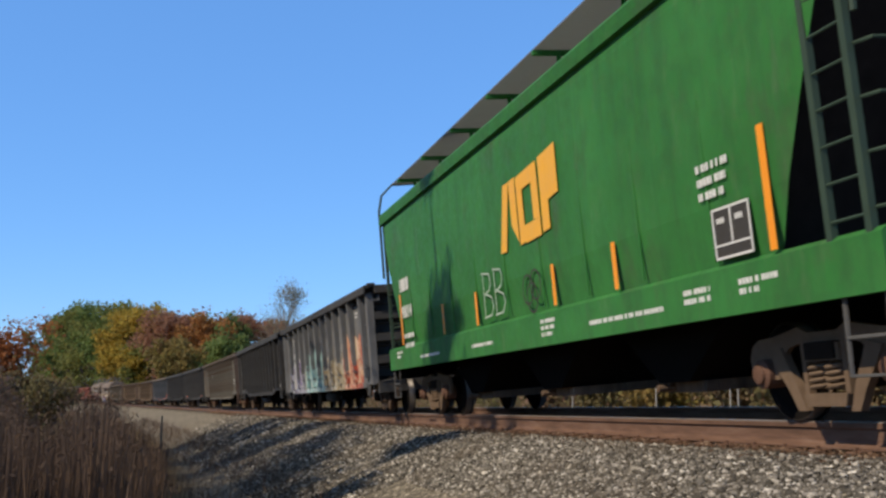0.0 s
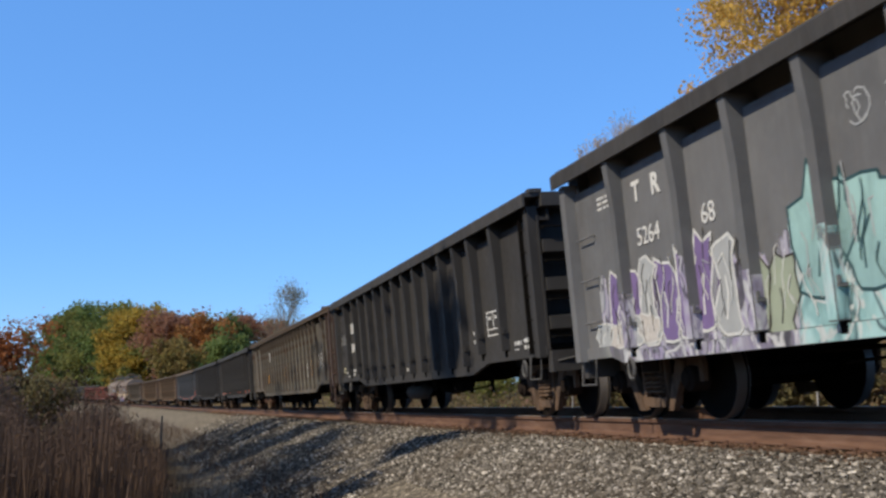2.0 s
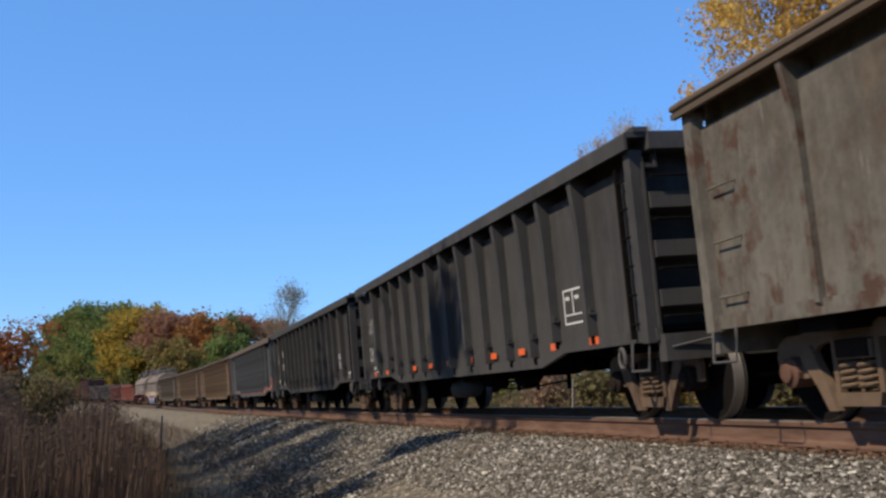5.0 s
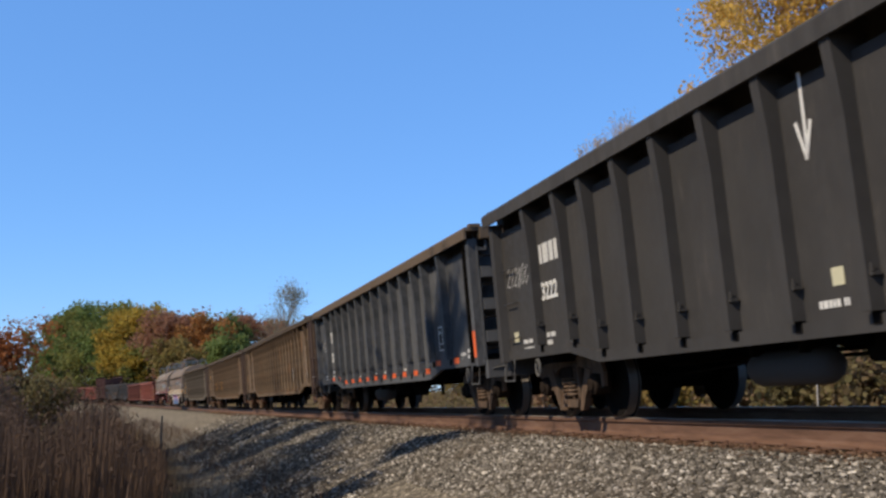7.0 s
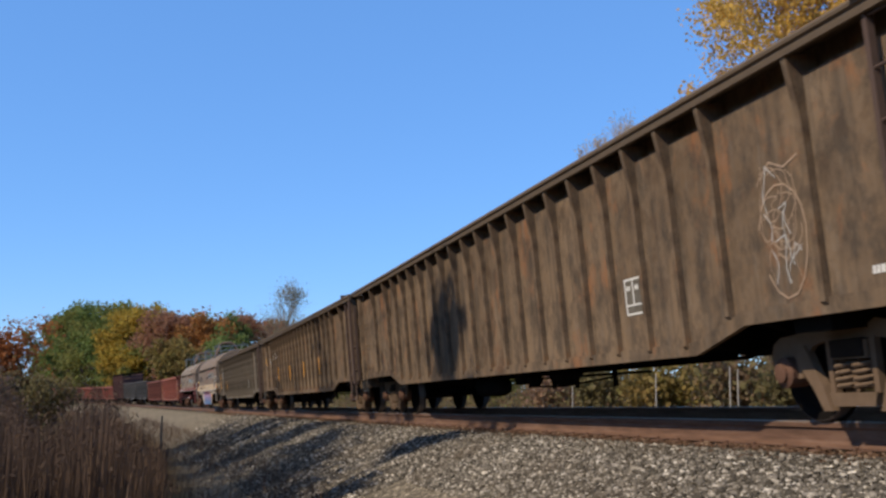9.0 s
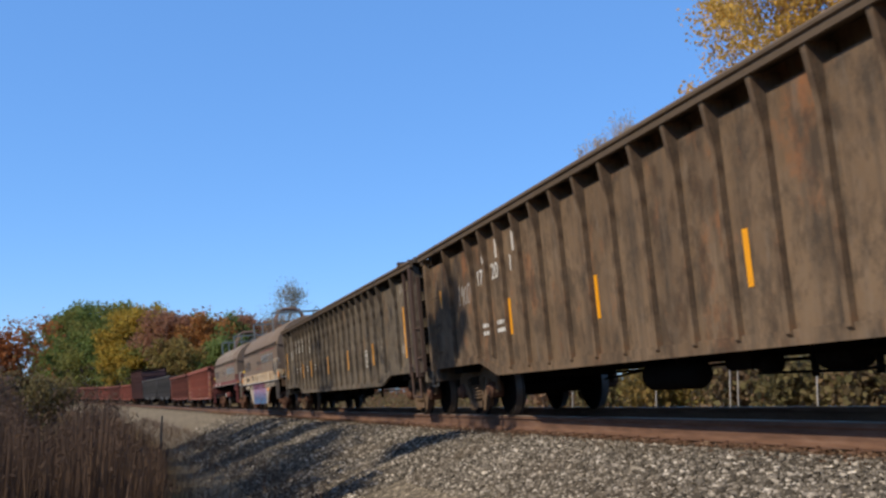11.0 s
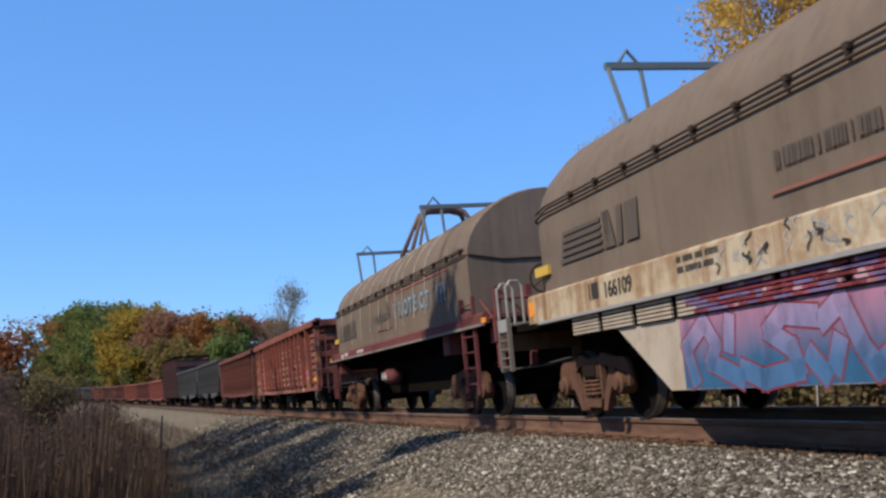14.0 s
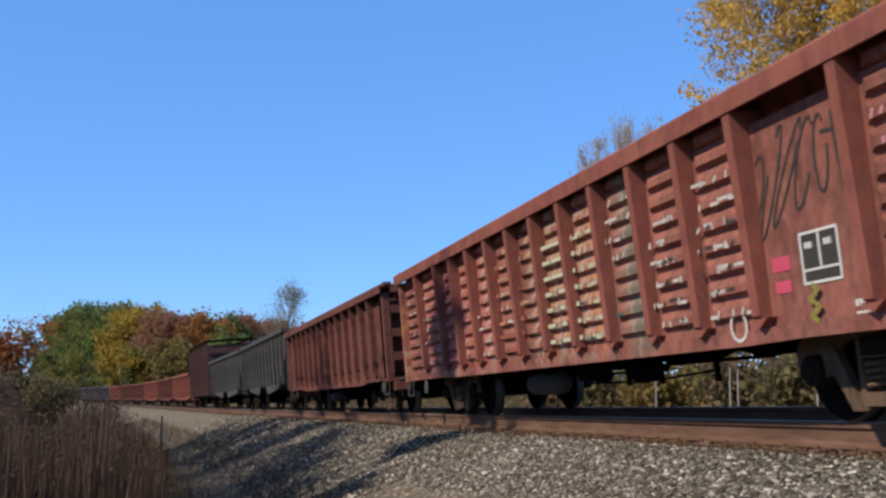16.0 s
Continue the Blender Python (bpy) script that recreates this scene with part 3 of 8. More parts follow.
def lay_stones(name, spots, material, rng, words):
    ico = np.array([(x, y, z) for x in (-1, 1) for y in (-1, 1) for z in (-1, 1)]) * 0.62
    tri = np.array([(0, 1, 3), (0, 3, 2), (4, 6, 7), (4, 7, 5), (0, 4, 5), (0, 5, 1), (2, 3, 7), (2, 7, 6), (0, 2, 6), (0, 6, 4), (1, 5, 7), (1, 7, 3)])
    n = len(spots)
    centre = np.array([land(s, q) for s, q, r in spots])
    centre[:, 2] += spots[:, 2] * rng.uniform(-0.25, 0.45, n)
    shape = ico[None] * rng.uniform(0.5, 1.45, (n, 8, 1)) * rng.uniform(0.6, 1.25, (n, 1, 3)) * spots[:, 2][:, None, None]
    a = rng.uniform(0, 6.28, n)
    c, d = np.cos(a)[:, None], np.sin(a)[:, None]
    tip = rng.uniform(-0.9, 0.9, n)
    tc, ts = np.cos(tip)[:, None], np.sin(tip)[:, None]
    shape = np.stack([shape[:, :, 0], shape[:, :, 1] * tc - shape[:, :, 2] * ts, shape[:, :, 1] * ts + shape[:, :, 2] * tc], 2)
    x, y = shape[:, :, 0] * c - shape[:, :, 1] * d, shape[:, :, 0] * d + shape[:, :, 1] * c
    verts = np.stack([x, y, shape[:, :, 2] * 0.85], 2) + centre[:, None]
    tris = (tri[None] + 8 * np.arange(n)[:, None, None]).reshape(-1)
    me = bpy.data.meshes.new(name)
    me.vertices.add(8 * n)
    me.vertices.foreach_set("co", verts.astype(np.float32).reshape(-1))
    me.loops.add(len(tris))
    me.loops.foreach_set("vertex_index", tris.astype(np.int32))
    me.polygons.add(12 * n)
    me.polygons.foreach_set("loop_start", np.arange(0, 36 * n, 3, dtype=np.int32))
    me.update(calc_edges=True)
    me.materials.append(material)
    tagged(new(name, me), words, "ballast", kind="stuff")


build_ground()
build_rails()
build_ballast()


# ---- bogies and running gear ----
WHEEL_R = 0.457
AXLE_GAP = 1.78


def running_gear(frame_paint, cap_paint):
    """The meshes that all bogies of one colour share."""
    g = {}
    bm = bmesh.new()
    lathe(bm, [(-0.85, 0.075), (0.85, 0.075)], "y", 10)
    for sgn in (-1, 1):
        y = sgn * GAUGE_C
        prof = [(-0.068, 0.09), (-0.06, 0.15), (-0.03, 0.36), (-0.068, 0.385), (-0.068, WHEEL_R - 0.012), (-0.06, WHEEL_R), (0.045, WHEEL_R), (0.055, WHEEL_R + 0.025), (0.072, WHEEL_R + 0.025), (0.072, 0.385), (0.02, 0.36), (0.02, 0.15), (0.07, 0.09)]
        lathe(bm, [(y - sgn * d if sgn > 0 else y + d, r) for d, r in prof], "y", 32)
    me = finish("wheelset", bm, WHEEL)
    me.materials.append(TREAD)
    for p in me.polygons:
        r = math.hypot(p.center.x, p.center.z)
        if r > 0.425 and abs(p.normal.y) < 0.9:
            p.material_index = 1
        p.use_smooth = abs(p.normal.y) < 0.9
    g["wheelset"] = me
    # cast side frame: a truss outline with two openings by its thick bars
    bm = bmesh.new()
    h = AXLE_GAP / 2
    y0, y1 = -0.075, -0.02
    arch = [(-h - 0.22, 0.42), (-h - 0.25, 0.6), (-h - 0.2, 0.71), (-h - 0.08, 0.77), (-h + 0.14, 0.78), (-0.5, 0.82), (-0.34, 0.85), (-0.2, 0.79), (0.2, 0.79), (0.34, 0.85), (0.5, 0.82), (h - 0.14, 0.78), (h + 0.08, 0.77), (h + 0.2, 0.71), (h + 0.25, 0.6), (h + 0.22, 0.42)]
    inner = [(h + 0.15, 0.42), (h + 0.14, 0.58), (h - 0.12, 0.6), (h - 0.3, 0.6), (0.5, 0.67), (0.36, 0.7), (-0.36, 0.7), (-0.5, 0.67), (-h + 0.3, 0.6), (-h + 0.12, 0.6), (-h - 0.14, 0.58), (-h - 0.15, 0.42)]
    prism(bm, arch + inner, "y", y0, y1)
    for sg in (-1, 1):
        # the splayed leg, the column beside the springs and the jaw of the bearing
        prism(bm, [(sg * (h - 0.3), 0.68), (sg * (h - 0.1), 0.64), (sg * (h - 0.17), 0.54), (sg * 0.53, 0.3), (sg * 0.42, 0.12), (sg * 0.31, 0.12), (sg * 0.4, 0.34), (sg * (h - 0.36), 0.56)], "y", y0 - 0.025, y1)
        prism(bm, [(sg * 0.25, 0.26), (sg * 0.31, 0.26), (sg * 0.31, 0.72), (sg * 0.25, 0.72)], "y", y0 - 0.01, y1)
        box(bm, sg * (h - 0.16) - 0.04, sg * (h - 0.16) + 0.04, y0, y1, 0.4, 0.62)
    g["side_frame"] = finish("side_frame", bm, frame_paint, 0.02)
    bm = bmesh.new()
    prism(bm, [(-0.26, 0.16), (0.26, 0.16), (0.3, 0.27), (-0.3, 0.27)], "y", y0 - 0.035, y1 + 0.12)
    # the bolster's pocketed end over the springs
    box(bm, -0.24, 0.24, y0 - 0.03, y1, 0.54, 0.575)
    box(bm, -0.24, 0.24, y0 - 0.03, y1, 0.65, 0.69)
    for px in (-0.22, -0.075, 0.075, 0.22):
        box(bm, px - 0.02, px + 0.02, y0 - 0.03, y1, 0.57, 0.655)
    g["spring_seat"] = finish("spring_seat", bm, frame_paint, 0.015)
    bm = bmesh.new()
    for dx, dy in ((-0.115, -0.04), (0.115, -0.04), (0.0, 0.08)):
        pts = [(dx + 0.095 * math.cos(a), dy + 0.095 * math.sin(a), 0.285 + 0.245 * a / (2 * math.pi * 4.5)) for a in [k * math.pi / 5 for k in range(46)]]
        tube(bm, pts, 0.019, 5)
    g["spring"] = finish("spring", bm, frame_paint)
    bm = bmesh.new()
    prism(bm, [(-1.13, 0.56), (-1.13, 0.7), (-0.5, 0.76), (0.5, 0.76), (1.13, 0.7), (1.13, 0.56), (0.5, 0.42), (-0.5, 0.42)], "x", -0.2, 0.2)
    for sg in (-1, 1):
        box(bm, sg * 0.36 - 0.05, sg * 0.36 + 0.05, -0.95, 0.95, 0.3, 0.42)
    g["bolster"] = finish("bogie", bm, GREASY_SHADED, 0.015)
    bm = bmesh.new()
    lathe(bm, [(-0.15, 0.05), (-0.145, 0.085), (-0.12, 0.09), (-0.1, 0.135), (0.1, 0.135), (0.12, 0.06)], "y", 16)
    g["bearing"] = finish("bearing", bm, cap_paint)
    bm = bmesh.new()
    prism(bm, [(-0.02, -0.08), (0.18, -0.1), (0.34, -0.13), (0.4, -0.06), (0.38, 0.02), (0.3, 0.02), (0.27, -0.03), (0.2, 0.03), (0.24, 0.1), (0.14, 0.12), (-0.02, 0.08)], "z", 0.76, 0.98)
    box(bm, -0.75, -0.02, -0.085, 0.085, 0.79, 0.95)
    g["coupler"] = finish("coupler", bm, BOGIE, 0.015)
    return g


DUSTY = plain("dusty_tan_cast_steel", (0.165, 0.113, 0.077), 0.9, vary=0.5, scale=5, gloss=0.1)
RUDDY = plain("ruddy_brown_cast_steel", (0.14, 0.078, 0.056), 0.85, vary=0.5, scale=5, gloss=0.1)
GEARS = {"black": running_gear(GREASY_SHADED, GREASY_SHADED), "tan": running_gear(DUSTY, RUDDY), "ruddy": running_gear(RUDDY, RUDDY), "brown": running_gear(BOGIE, GREASY_SHADED)}
GEAR = GEARS["black"]
SPINNING = []   # wheelsets that roll, with their place on the bogie
ROLLING = []    # cars, with the middle at the start and half the bogie distance


def bogie(car, x, spin=True, tone="black"):
    GEAR = GEARS[tone]
    b = again("bogie", GEAR["bolster"], car, pose(x, 0, 0))
    for sg in (-1, 1):
        again("side_frame", GEAR["side_frame"], b, pose(0, sg * 1.0, 0, 0, 0, 0 if sg < 0 else 180))
        again("spring_seat", GEAR["spring_seat"], b, pose(0, sg * 1.0, 0, 0, 0, 0 if sg < 0 else 180))
        again("spring", GEAR["spring"], b, pose(0, sg * 1.0, 0, 0, 0, 0 if sg < 0 else 180))
        w = again("wheelset", GEAR["wheelset"], b, pose(sg * AXLE_GAP / 2, 0, WHEEL_R))
        if spin:
            SPINNING.append((w, sg * AXLE_GAP / 2))
        for sy in (-1, 1):
            again("bearing", GEAR["bearing"], b, pose(sg * AXLE_GAP / 2, sy * 1.03, WHEEL_R, 0, 0, 0 if sy < 0 else 180))


def car_base(name, label, category, front, rear, centres, spin=True, group="cars of the train", overhang=0.62, shift=0.0, tail=0.0, tone="black"):
    """An empty car with its bogies and couplers; front and rear are its body's ends along the line at the start."""
    car = tagged(new(name), label, category, group)
    car.empty_display_size = 0.5
    half = centres / 2
    ROLLING.append((car, (front + rear) / 2, half))
    for sg in (-1, 1):
        bogie(car, shift + sg * half, spin, tone)
        again("coupler", GEAR["coupler"], car, pose(sg * ((front - rear) / 2 + overhang - 0.42) - (tail if sg < 0 else 0.0), 0, 0, 0, 0, 0 if sg > 0 else 180))
    return car


# ---- marks ----
def bars(bm, x, z, rows, h=0.07, gap=0.05, y=-1.6, seed=1):
    """Rows of small plain bars in place of small writing; rows are widths in metres."""
    rnd = random.Random(seed)
    for i, w in enumerate(rows):
        zz = z - i * (h + gap)
        xx = x
        while xx < x + w:
            ww = min(rnd.uniform(0.02, 0.06), x + w - xx)
            box(bm, xx, xx + ww, y, y + 0.004, zz - h, zz)
            xx += ww + (0.014 if rnd.random() < 0.75 else 0.05)


def stripe(bm, x, z0, z1, w=0.1, y=-1.6):
    box(bm, x - w / 2, x + w / 2, y, y + 0.004, z0, z1)


def lettering(text, x, y, z, size, material, car, lean=0.0, wide=1.0, name="lettering", thick=0.0, label=""):
    """Words on the side that faces the eye; x, z is the lower left corner as read."""
    cu = bpy.data.curves.new("lettering", "FONT")
    cu.body, cu.size, cu.shear, cu.extrude, cu.offset = text, size, lean, 0.003, thick
    tmp = bpy.data.objects.new("lettering", cu)
    me = bpy.data.meshes.new_from_object(tmp)
    bpy.data.objects.remove(tmp)
    bpy.data.curves.remove(cu)
    me.transform(Matrix.Translation((x, y, z)) @ Matrix.Rotation(math.pi / 2, 4, "X") @ Matrix.Diagonal((wide, 1, 1, 1)))
    me.materials.append(material)
    ob = new(name, me)
    ob.parent = car
    if label:
        tagged(ob, label)
    return ob


def strokes(points_list, y, width, material, car, name="chalk_mark"):
    """Hand-drawn lines on the side: lists of (x, z)."""
    bm = bmesh.new()
    for pts in points_list:
        for (xa, za), (xb, zb) in zip(pts, pts[1:]):
            d = Vector((xb - xa, zb - za))
            if d.length < 1e-4:
                continue
            e = d.normalized() * width * 0.35
            nrm = Vector((-d.y, d.x)).normalized() * width / 2
            v = [bm.verts.new((px, y, pz)) for px, pz in ((xa - e.x + nrm.x, za - e.y + nrm.y), (xb + e.x + nrm.x, zb + e.y + nrm.y), (xb + e.x - nrm.x, zb + e.y - nrm.y), (xa - e.x - nrm.x, za - e.y - nrm.y))]
            bm.faces.new(v)
    return tagged(part(name, bm, material, car), kind="stuff")


def data_panel(car, x, z, w, h, y, dark=DARK_INK):
    """A framed lubrication panel of two dark fields."""
    bm = bmesh.new()
    box(bm, x, x + w, y + 0.002, y + 0.006, z, z + h)
    p = part("data_panel", bm, dark, car)
    bm = bmesh.new()
    b = 0.022
    for a in ((x, x + w, z + h - b, z + h), (x, x + w, z, z + b), (x, x + b, z, z + h), (x + w - b, x + w, z, z + h), (x + w / 2 - b / 2, x + w / 2 + b / 2, z + h * 0.3, z + h), (x, x + w, z + h * 0.25, z + h * 0.25 + b * 0.8)):
        box(bm, a[0], a[1], y - 0.003, y + 0.004, a[2], a[3])
    bars(bm, x + w * 0.12, z + h * 0.8, (w * 0.2,), 0.05, 0.04, y - 0.002, 3)
    bars(bm, x + w * 0.62, z + h * 0.8, (w * 0.2,), 0.05, 0.04, y - 0.002, 4)
    part("panel_frame", bm, WHITE, p)


def grab_iron(bm, x0, x1, y, z, out=0.07, r=0.011):
    tube(bm, [(x0, y, z), (x0, y - out, z - 0.02), (x1, y - out, z - 0.02), (x1, y, z)], r, 5)


def ladder(name, car, x0, x1, y, z0, z1, material, rungs=6, flat=0.045, single=False):
    bm = bmesh.new()
    for x in (x0,) if single else (x0, x1):
        box(bm, x - flat / 2, x + flat / 2, y - 0.03, y + 0.03, z0, z1)
    lad = part(name, bm, material, car)
    bm = bmesh.new()
    tube(bm, [(x0, y - 0.01, 0), (x1, y - 0.01, 0)], 0.013, 6)
    rung = finish("rung", bm, material)
    for i in range(rungs):
        again("rung", rung, lad, pose(0, 0, z0 + (z1 - z0) * (i + 0.5) / rungs))
    return lad


# ---- gondolas ----
def gondola(label, front, rear, paint_, rim, style="plain", top=3.08, belly=0.72, end_sill=0.88, bays=(1.62, 1.16, 0.86), rear_bays=None, pitch=0.98, centres=None, spin=True, name="gondola_car", rim_drop=0.19, has_ladder=True, ribs=False, posts_paint=None, shaded_end_paint=None, shift=0.0, tone="brown", taper=(2.55, 3.45)):
    L = front - rear
    h = L / 2
    if style == "fish":
        rim_drop = 0.14
    centres = centres or L - 4.4
    car = car_base(name, label, "gondola car", front, rear, centres, spin, shift=shift, tone=tone)
    yo, yp = 1.6 if style != "fish" else 1.565, 1.475
    # post positions
    xs, x, xr = [], h, -h
    for bay in bays:
        x -= bay
        xs.append(x)
    for bay in rear_bays or bays:
        xr += bay
        xs.append(xr)
    n = max(2, round((x - xr) / pitch))
    xs += [x + (xr - x) * i / n for i in range(1, n)]
    xs = sorted(round(v, 3) for v in xs)
    b0, b1 = h - taper[0], h - taper[1]   # where the side deepens
    if style == "fish":
        b0, b1 = h - 2.95, h - 3.85
    under = [(-h, end_sill), (-b0, end_sill), (-b1, belly), (b1, belly), (b0, end_sill), (h, end_sill)]
    for sg in (-1, 1):
        bm = bmesh.new()
        lip = top - rim_drop - (0.15 if style == "fish" else 0.12)   # above it the side steps back under the rim
        prism(bm, under + [(h, lip), (-h, lip)], "y", sg * yp, sg * (yp - 0.03))
        prism(bm, [(sg * (yp - 0.02), lip), (sg * (yp - 0.02), lip - 0.03), (sg * (yp - 0.16), lip - 0.03), (sg * (yp - 0.16), top - 0.05), (sg * (yp - 0.19), top - 0.05), (sg * (yp - 0.19), lip - 0.06), (sg * (yp - 0.028), lip - 0.06)], "x", -h + 0.01, h - 0.01)
        # bottom side angle
        for (xa, za), (xb, zb) in zip(under, under[1:]):
            prism(bm, [(xa, za), (xb, zb), (xb, zb + 0.13), (xa, za + 0.13)], "y", sg * (yp + 0.004), sg * (yp + 0.035))
        part("side", bm, paint_, car)
        if ribs:
            bm = bmesh.new()
            for xa, xb in list(zip(xs[:-1], xs[1:-1])) + [(xs[-1], h - 0.1), (-h + 0.1, xs[0])]:
                if sg < 0:
                    one = bmesh.new()
                for zz in [0.97 + 0.205 * i for i in range(9 if sg > 0 else 1)]:
                    v = [(bm if sg > 0 else one).verts.new(p) for p in (
                        (xa + 0.1, -yp, zz), (xb - 0.1, -yp, zz), (xb - 0.1, -yp, zz + 0.165), (xa + 0.1, -yp, zz + 0.165),
                        (xa + 0.2, -yp - 0.055, zz + 0.025), (xb - 0.2, -yp - 0.055, zz + 0.025), (xb - 0.2, -yp - 0.05, zz + 0.095), (xa + 0.2, -yp - 0.05, zz + 0.095))]
                    if sg > 0:
                        for q in v:
                            q.co.y = -q.co.y
                    for f in ((0, 1, 5, 4), (4, 5, 6, 7), (7, 6, 2, 3), (0, 4, 7, 3), (1, 2, 6, 5)):
                        (bm if sg > 0 else one).faces.new([v[i] for i in f])
                if sg < 0:
                    bmesh.ops.recalc_face_normals(one, faces=one.faces)
                    press = finish("pressed_rib", one, paint_)
                    for i in range(9):
                        again("pressed_rib", press, car, pose(0, 0, 0.205 * i))
            if sg > 0:
                bmesh.ops.recalc_face_normals(bm, faces=bm.faces)
                tagged(part("pressed_ribs", bm, paint_, car), kind="stuff")
            else:
                bm.free()
    # posts
    def post_mesh(z0, w=0.07 if style == "fish" else 0.12):
        bm = bmesh.new()
        zt = top - rim_drop + 0.01
        if style == "fish":
            side = [(-yp, z0 + 0.03), (-yo + 0.025, z0 + 0.1), (-yo + 0.02, zt - 0.5), (-yo - 0.055, zt), (-yp + 0.15, zt), (-yp + 0.15, zt - 0.16), (-yp, zt - 0.17)]
            prism(bm, side, "x", -w / 2, w / 2)
        elif ribs:
            side = [(-yp, z0 + 0.1), (-yo, z0 + 0.22), (-yo - 0.06, zt), (-yp + 0.15, zt), (-yp + 0.15, zt - 0.13), (-yp, zt - 0.14)]
            prism(bm, side, "x", -w / 2, w / 2)
            prism(bm, [(-0.13, z0 + 0.2), (0.13, z0 + 0.2), (0.0, z0 + 0.12)], "y", -yp - 0.1, -yp)
        else:
            side = [(-yp, z0 + 0.15), (-yo, z0 + 0.15), (-yo, zt - 0.6), (-yo - 0.045, zt), (-yp + 0.15, zt), (-yp + 0.15, zt - 0.13), (-yp, zt - 0.14)]
            prism(bm, side, "x", -w / 2, w / 2)
            # a cast hook on the post's flank
            box(bm, w / 2 - 0.004, w / 2 + 0.035, -yp - 0.1, -yp - 0.02, z0 + 0.4, z0 + 0.43)
            box(bm, w / 2 + 0.012, w / 2 + 0.035, -yp - 0.1, -yp - 0.075, z0 + 0.42, z0 + 0.49)
        return finish("post", bm, posts_paint or paint_, 0.012)
    mid, outer = post_mesh(belly), post_mesh(end_sill)
    for x in xs:
        me = mid if abs(x) < b1 else outer
        for sg in (-1, 1):
            again("post", me, car, pose(x, 0, 0, 0, 0, 0 if sg < 0 else 180))
    if style != "fish" and not ribs and spin:
        # dark blocks on the side sill, for the shade in the hollow posts' open feet
        bm = bmesh.new()
        box(bm, -0.045, 0.045, -yp - 0.045, -yp - 0.03, 0.055, 0.15)
        foot = finish("post_foot_shade", bm, UNDER)
        for x in xs:
            again("post_foot_shade", foot, car, pose(x, 0, belly if abs(x) < b1 else end_sill))
    # corner posts
    bm = bmesh.new()
    prism(bm, [(-0.02, -yp + 0.03), (-0.02, -yo), (-0.17, -yo), (-0.2, -yp + 0.03)], "z", end_sill - 0.02, top - rim_drop + 0.01)
    corner = finish("corner_post", bm, paint_, 0.015)
    again("corner_post", corner, car, pose(h, 0, 0))
    again("corner_post", corner, car, pose(-h, 0, 0, 0, 0, 180))
    bm = bmesh.new()
    prism(bm, [(-0.02, yp - 0.03), (-0.02, yo), (-0.17, yo), (-0.2, yp - 0.03)], "z", end_sill - 0.02, top - rim_drop + 0.01)
    corner = finish("corner_post", bm, paint_, 0.015)
    again("corner_post", corner, car, pose(h, 0, 0))
    again("corner_post", corner, car, pose(-h, 0, 0, 0, 0, 180))
    # top rim, all round
    bm = bmesh.new()
    for sg in (-1, 1):
        if style == "fish":
            # a bulb angle: a flat flange, a groove and a round bead over it
            mid = top - rim_drop * 0.5
            ring = [(sg * (yo + 0.07), top - rim_drop), (sg * (yo + 0.078), mid - 0.022), (sg * (yo + 0.055), mid - 0.008), (sg * (yo + 0.055), mid + 0.004), (sg * (yo + 0.08), mid + 0.016), (sg * (yo + 0.085), top - 0.03), (sg * (yo + 0.06), top), (sg * (yp - 0.2), top), (sg * (yp - 0.2), top - 0.05), (sg * (yo + 0.02), top - 0.06), (sg * (yo + 0.02), top - rim_drop)]
        else:
            ring = [(sg * (yo + 0.075), top - rim_drop), (sg * (yo + 0.075), top - 0.03), (sg * (yo + 0.05), top), (sg * (yp - 0.2), top), (sg * (yp - 0.2), top - 0.05), (sg * (yo + 0.045), top - 0.06), (sg * (yo + 0.045), top - rim_drop)]
        prism(bm, ring, "x", -h - 0.06, h + 0.06)
    for sg in (-1, 1):
        box(bm, sg * (h - 0.1) - 0.2, sg * (h - 0.1) + 0.2, -yp + 0.06, yp - 0.06, top - rim_drop, top - 0.004)
        for sy in (-1, 1):
            box(bm, sg * h - 0.1 + 0.02 * sg, sg * h + 0.08, sy * (yo - 0.12) - 0.09, sy * (yo - 0.12) + 0.09, top - 0.003, top + 0.05)
    part("top_rim", bm, rim, car, bevel=0.01)
    # ends with deep level ribs
    for sg in (-1, 1):
        bm = bmesh.new()
        box(bm, sg * (h - 0.26) - 0.02, sg * (h - 0.26) + 0.02, -yp + 0.03, yp - 0.03, end_sill, top - 0.06)
        end = part("end", bm, shaded_end_paint or paint_, car)
        bm = bmesh.new()
        prism(bm, [(sg * (h - 0.24), 0), (sg * (h + 0.03), 0.03), (sg * (h + 0.03), 0.2), (sg * (h - 0.24), 0.23)], "y", -yp + 0.05, yp - 0.05)
        rib = finish("end_rib", bm, shaded_end_paint or paint_)
        for zz in (1.2, 1.72, 2.24):
            again("end_rib", rib, end, pose(0, 0, zz))
        bm = bmesh.new()
        tube(bm, [(sg * (h + 0.02), -1.42, 0), (sg * (h + 0.1), -1.42, 0), (sg * (h + 0.1), -0.95, 0), (sg * (h + 0.02), -0.95, 0)], 0.012, 5)
        iron = finish("grab_iron", bm, UNDER)
        for zz in (1.12, 1.62, 2.14, 2.6):
            again("grab_iron", iron, end, pose(0, 0, zz))
        bm = bmesh.new()
        box(bm, sg * h - 0.06, sg * h + 0.1, -yp, yp, end_sill - 0.22, end_sill + 0.06)
        part("end_sill", bm, UNDER if ribs else shaded_end_paint or paint_, car, bevel=0.012)
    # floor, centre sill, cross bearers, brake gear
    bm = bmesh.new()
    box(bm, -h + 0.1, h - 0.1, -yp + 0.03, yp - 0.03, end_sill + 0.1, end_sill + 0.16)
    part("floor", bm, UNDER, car)
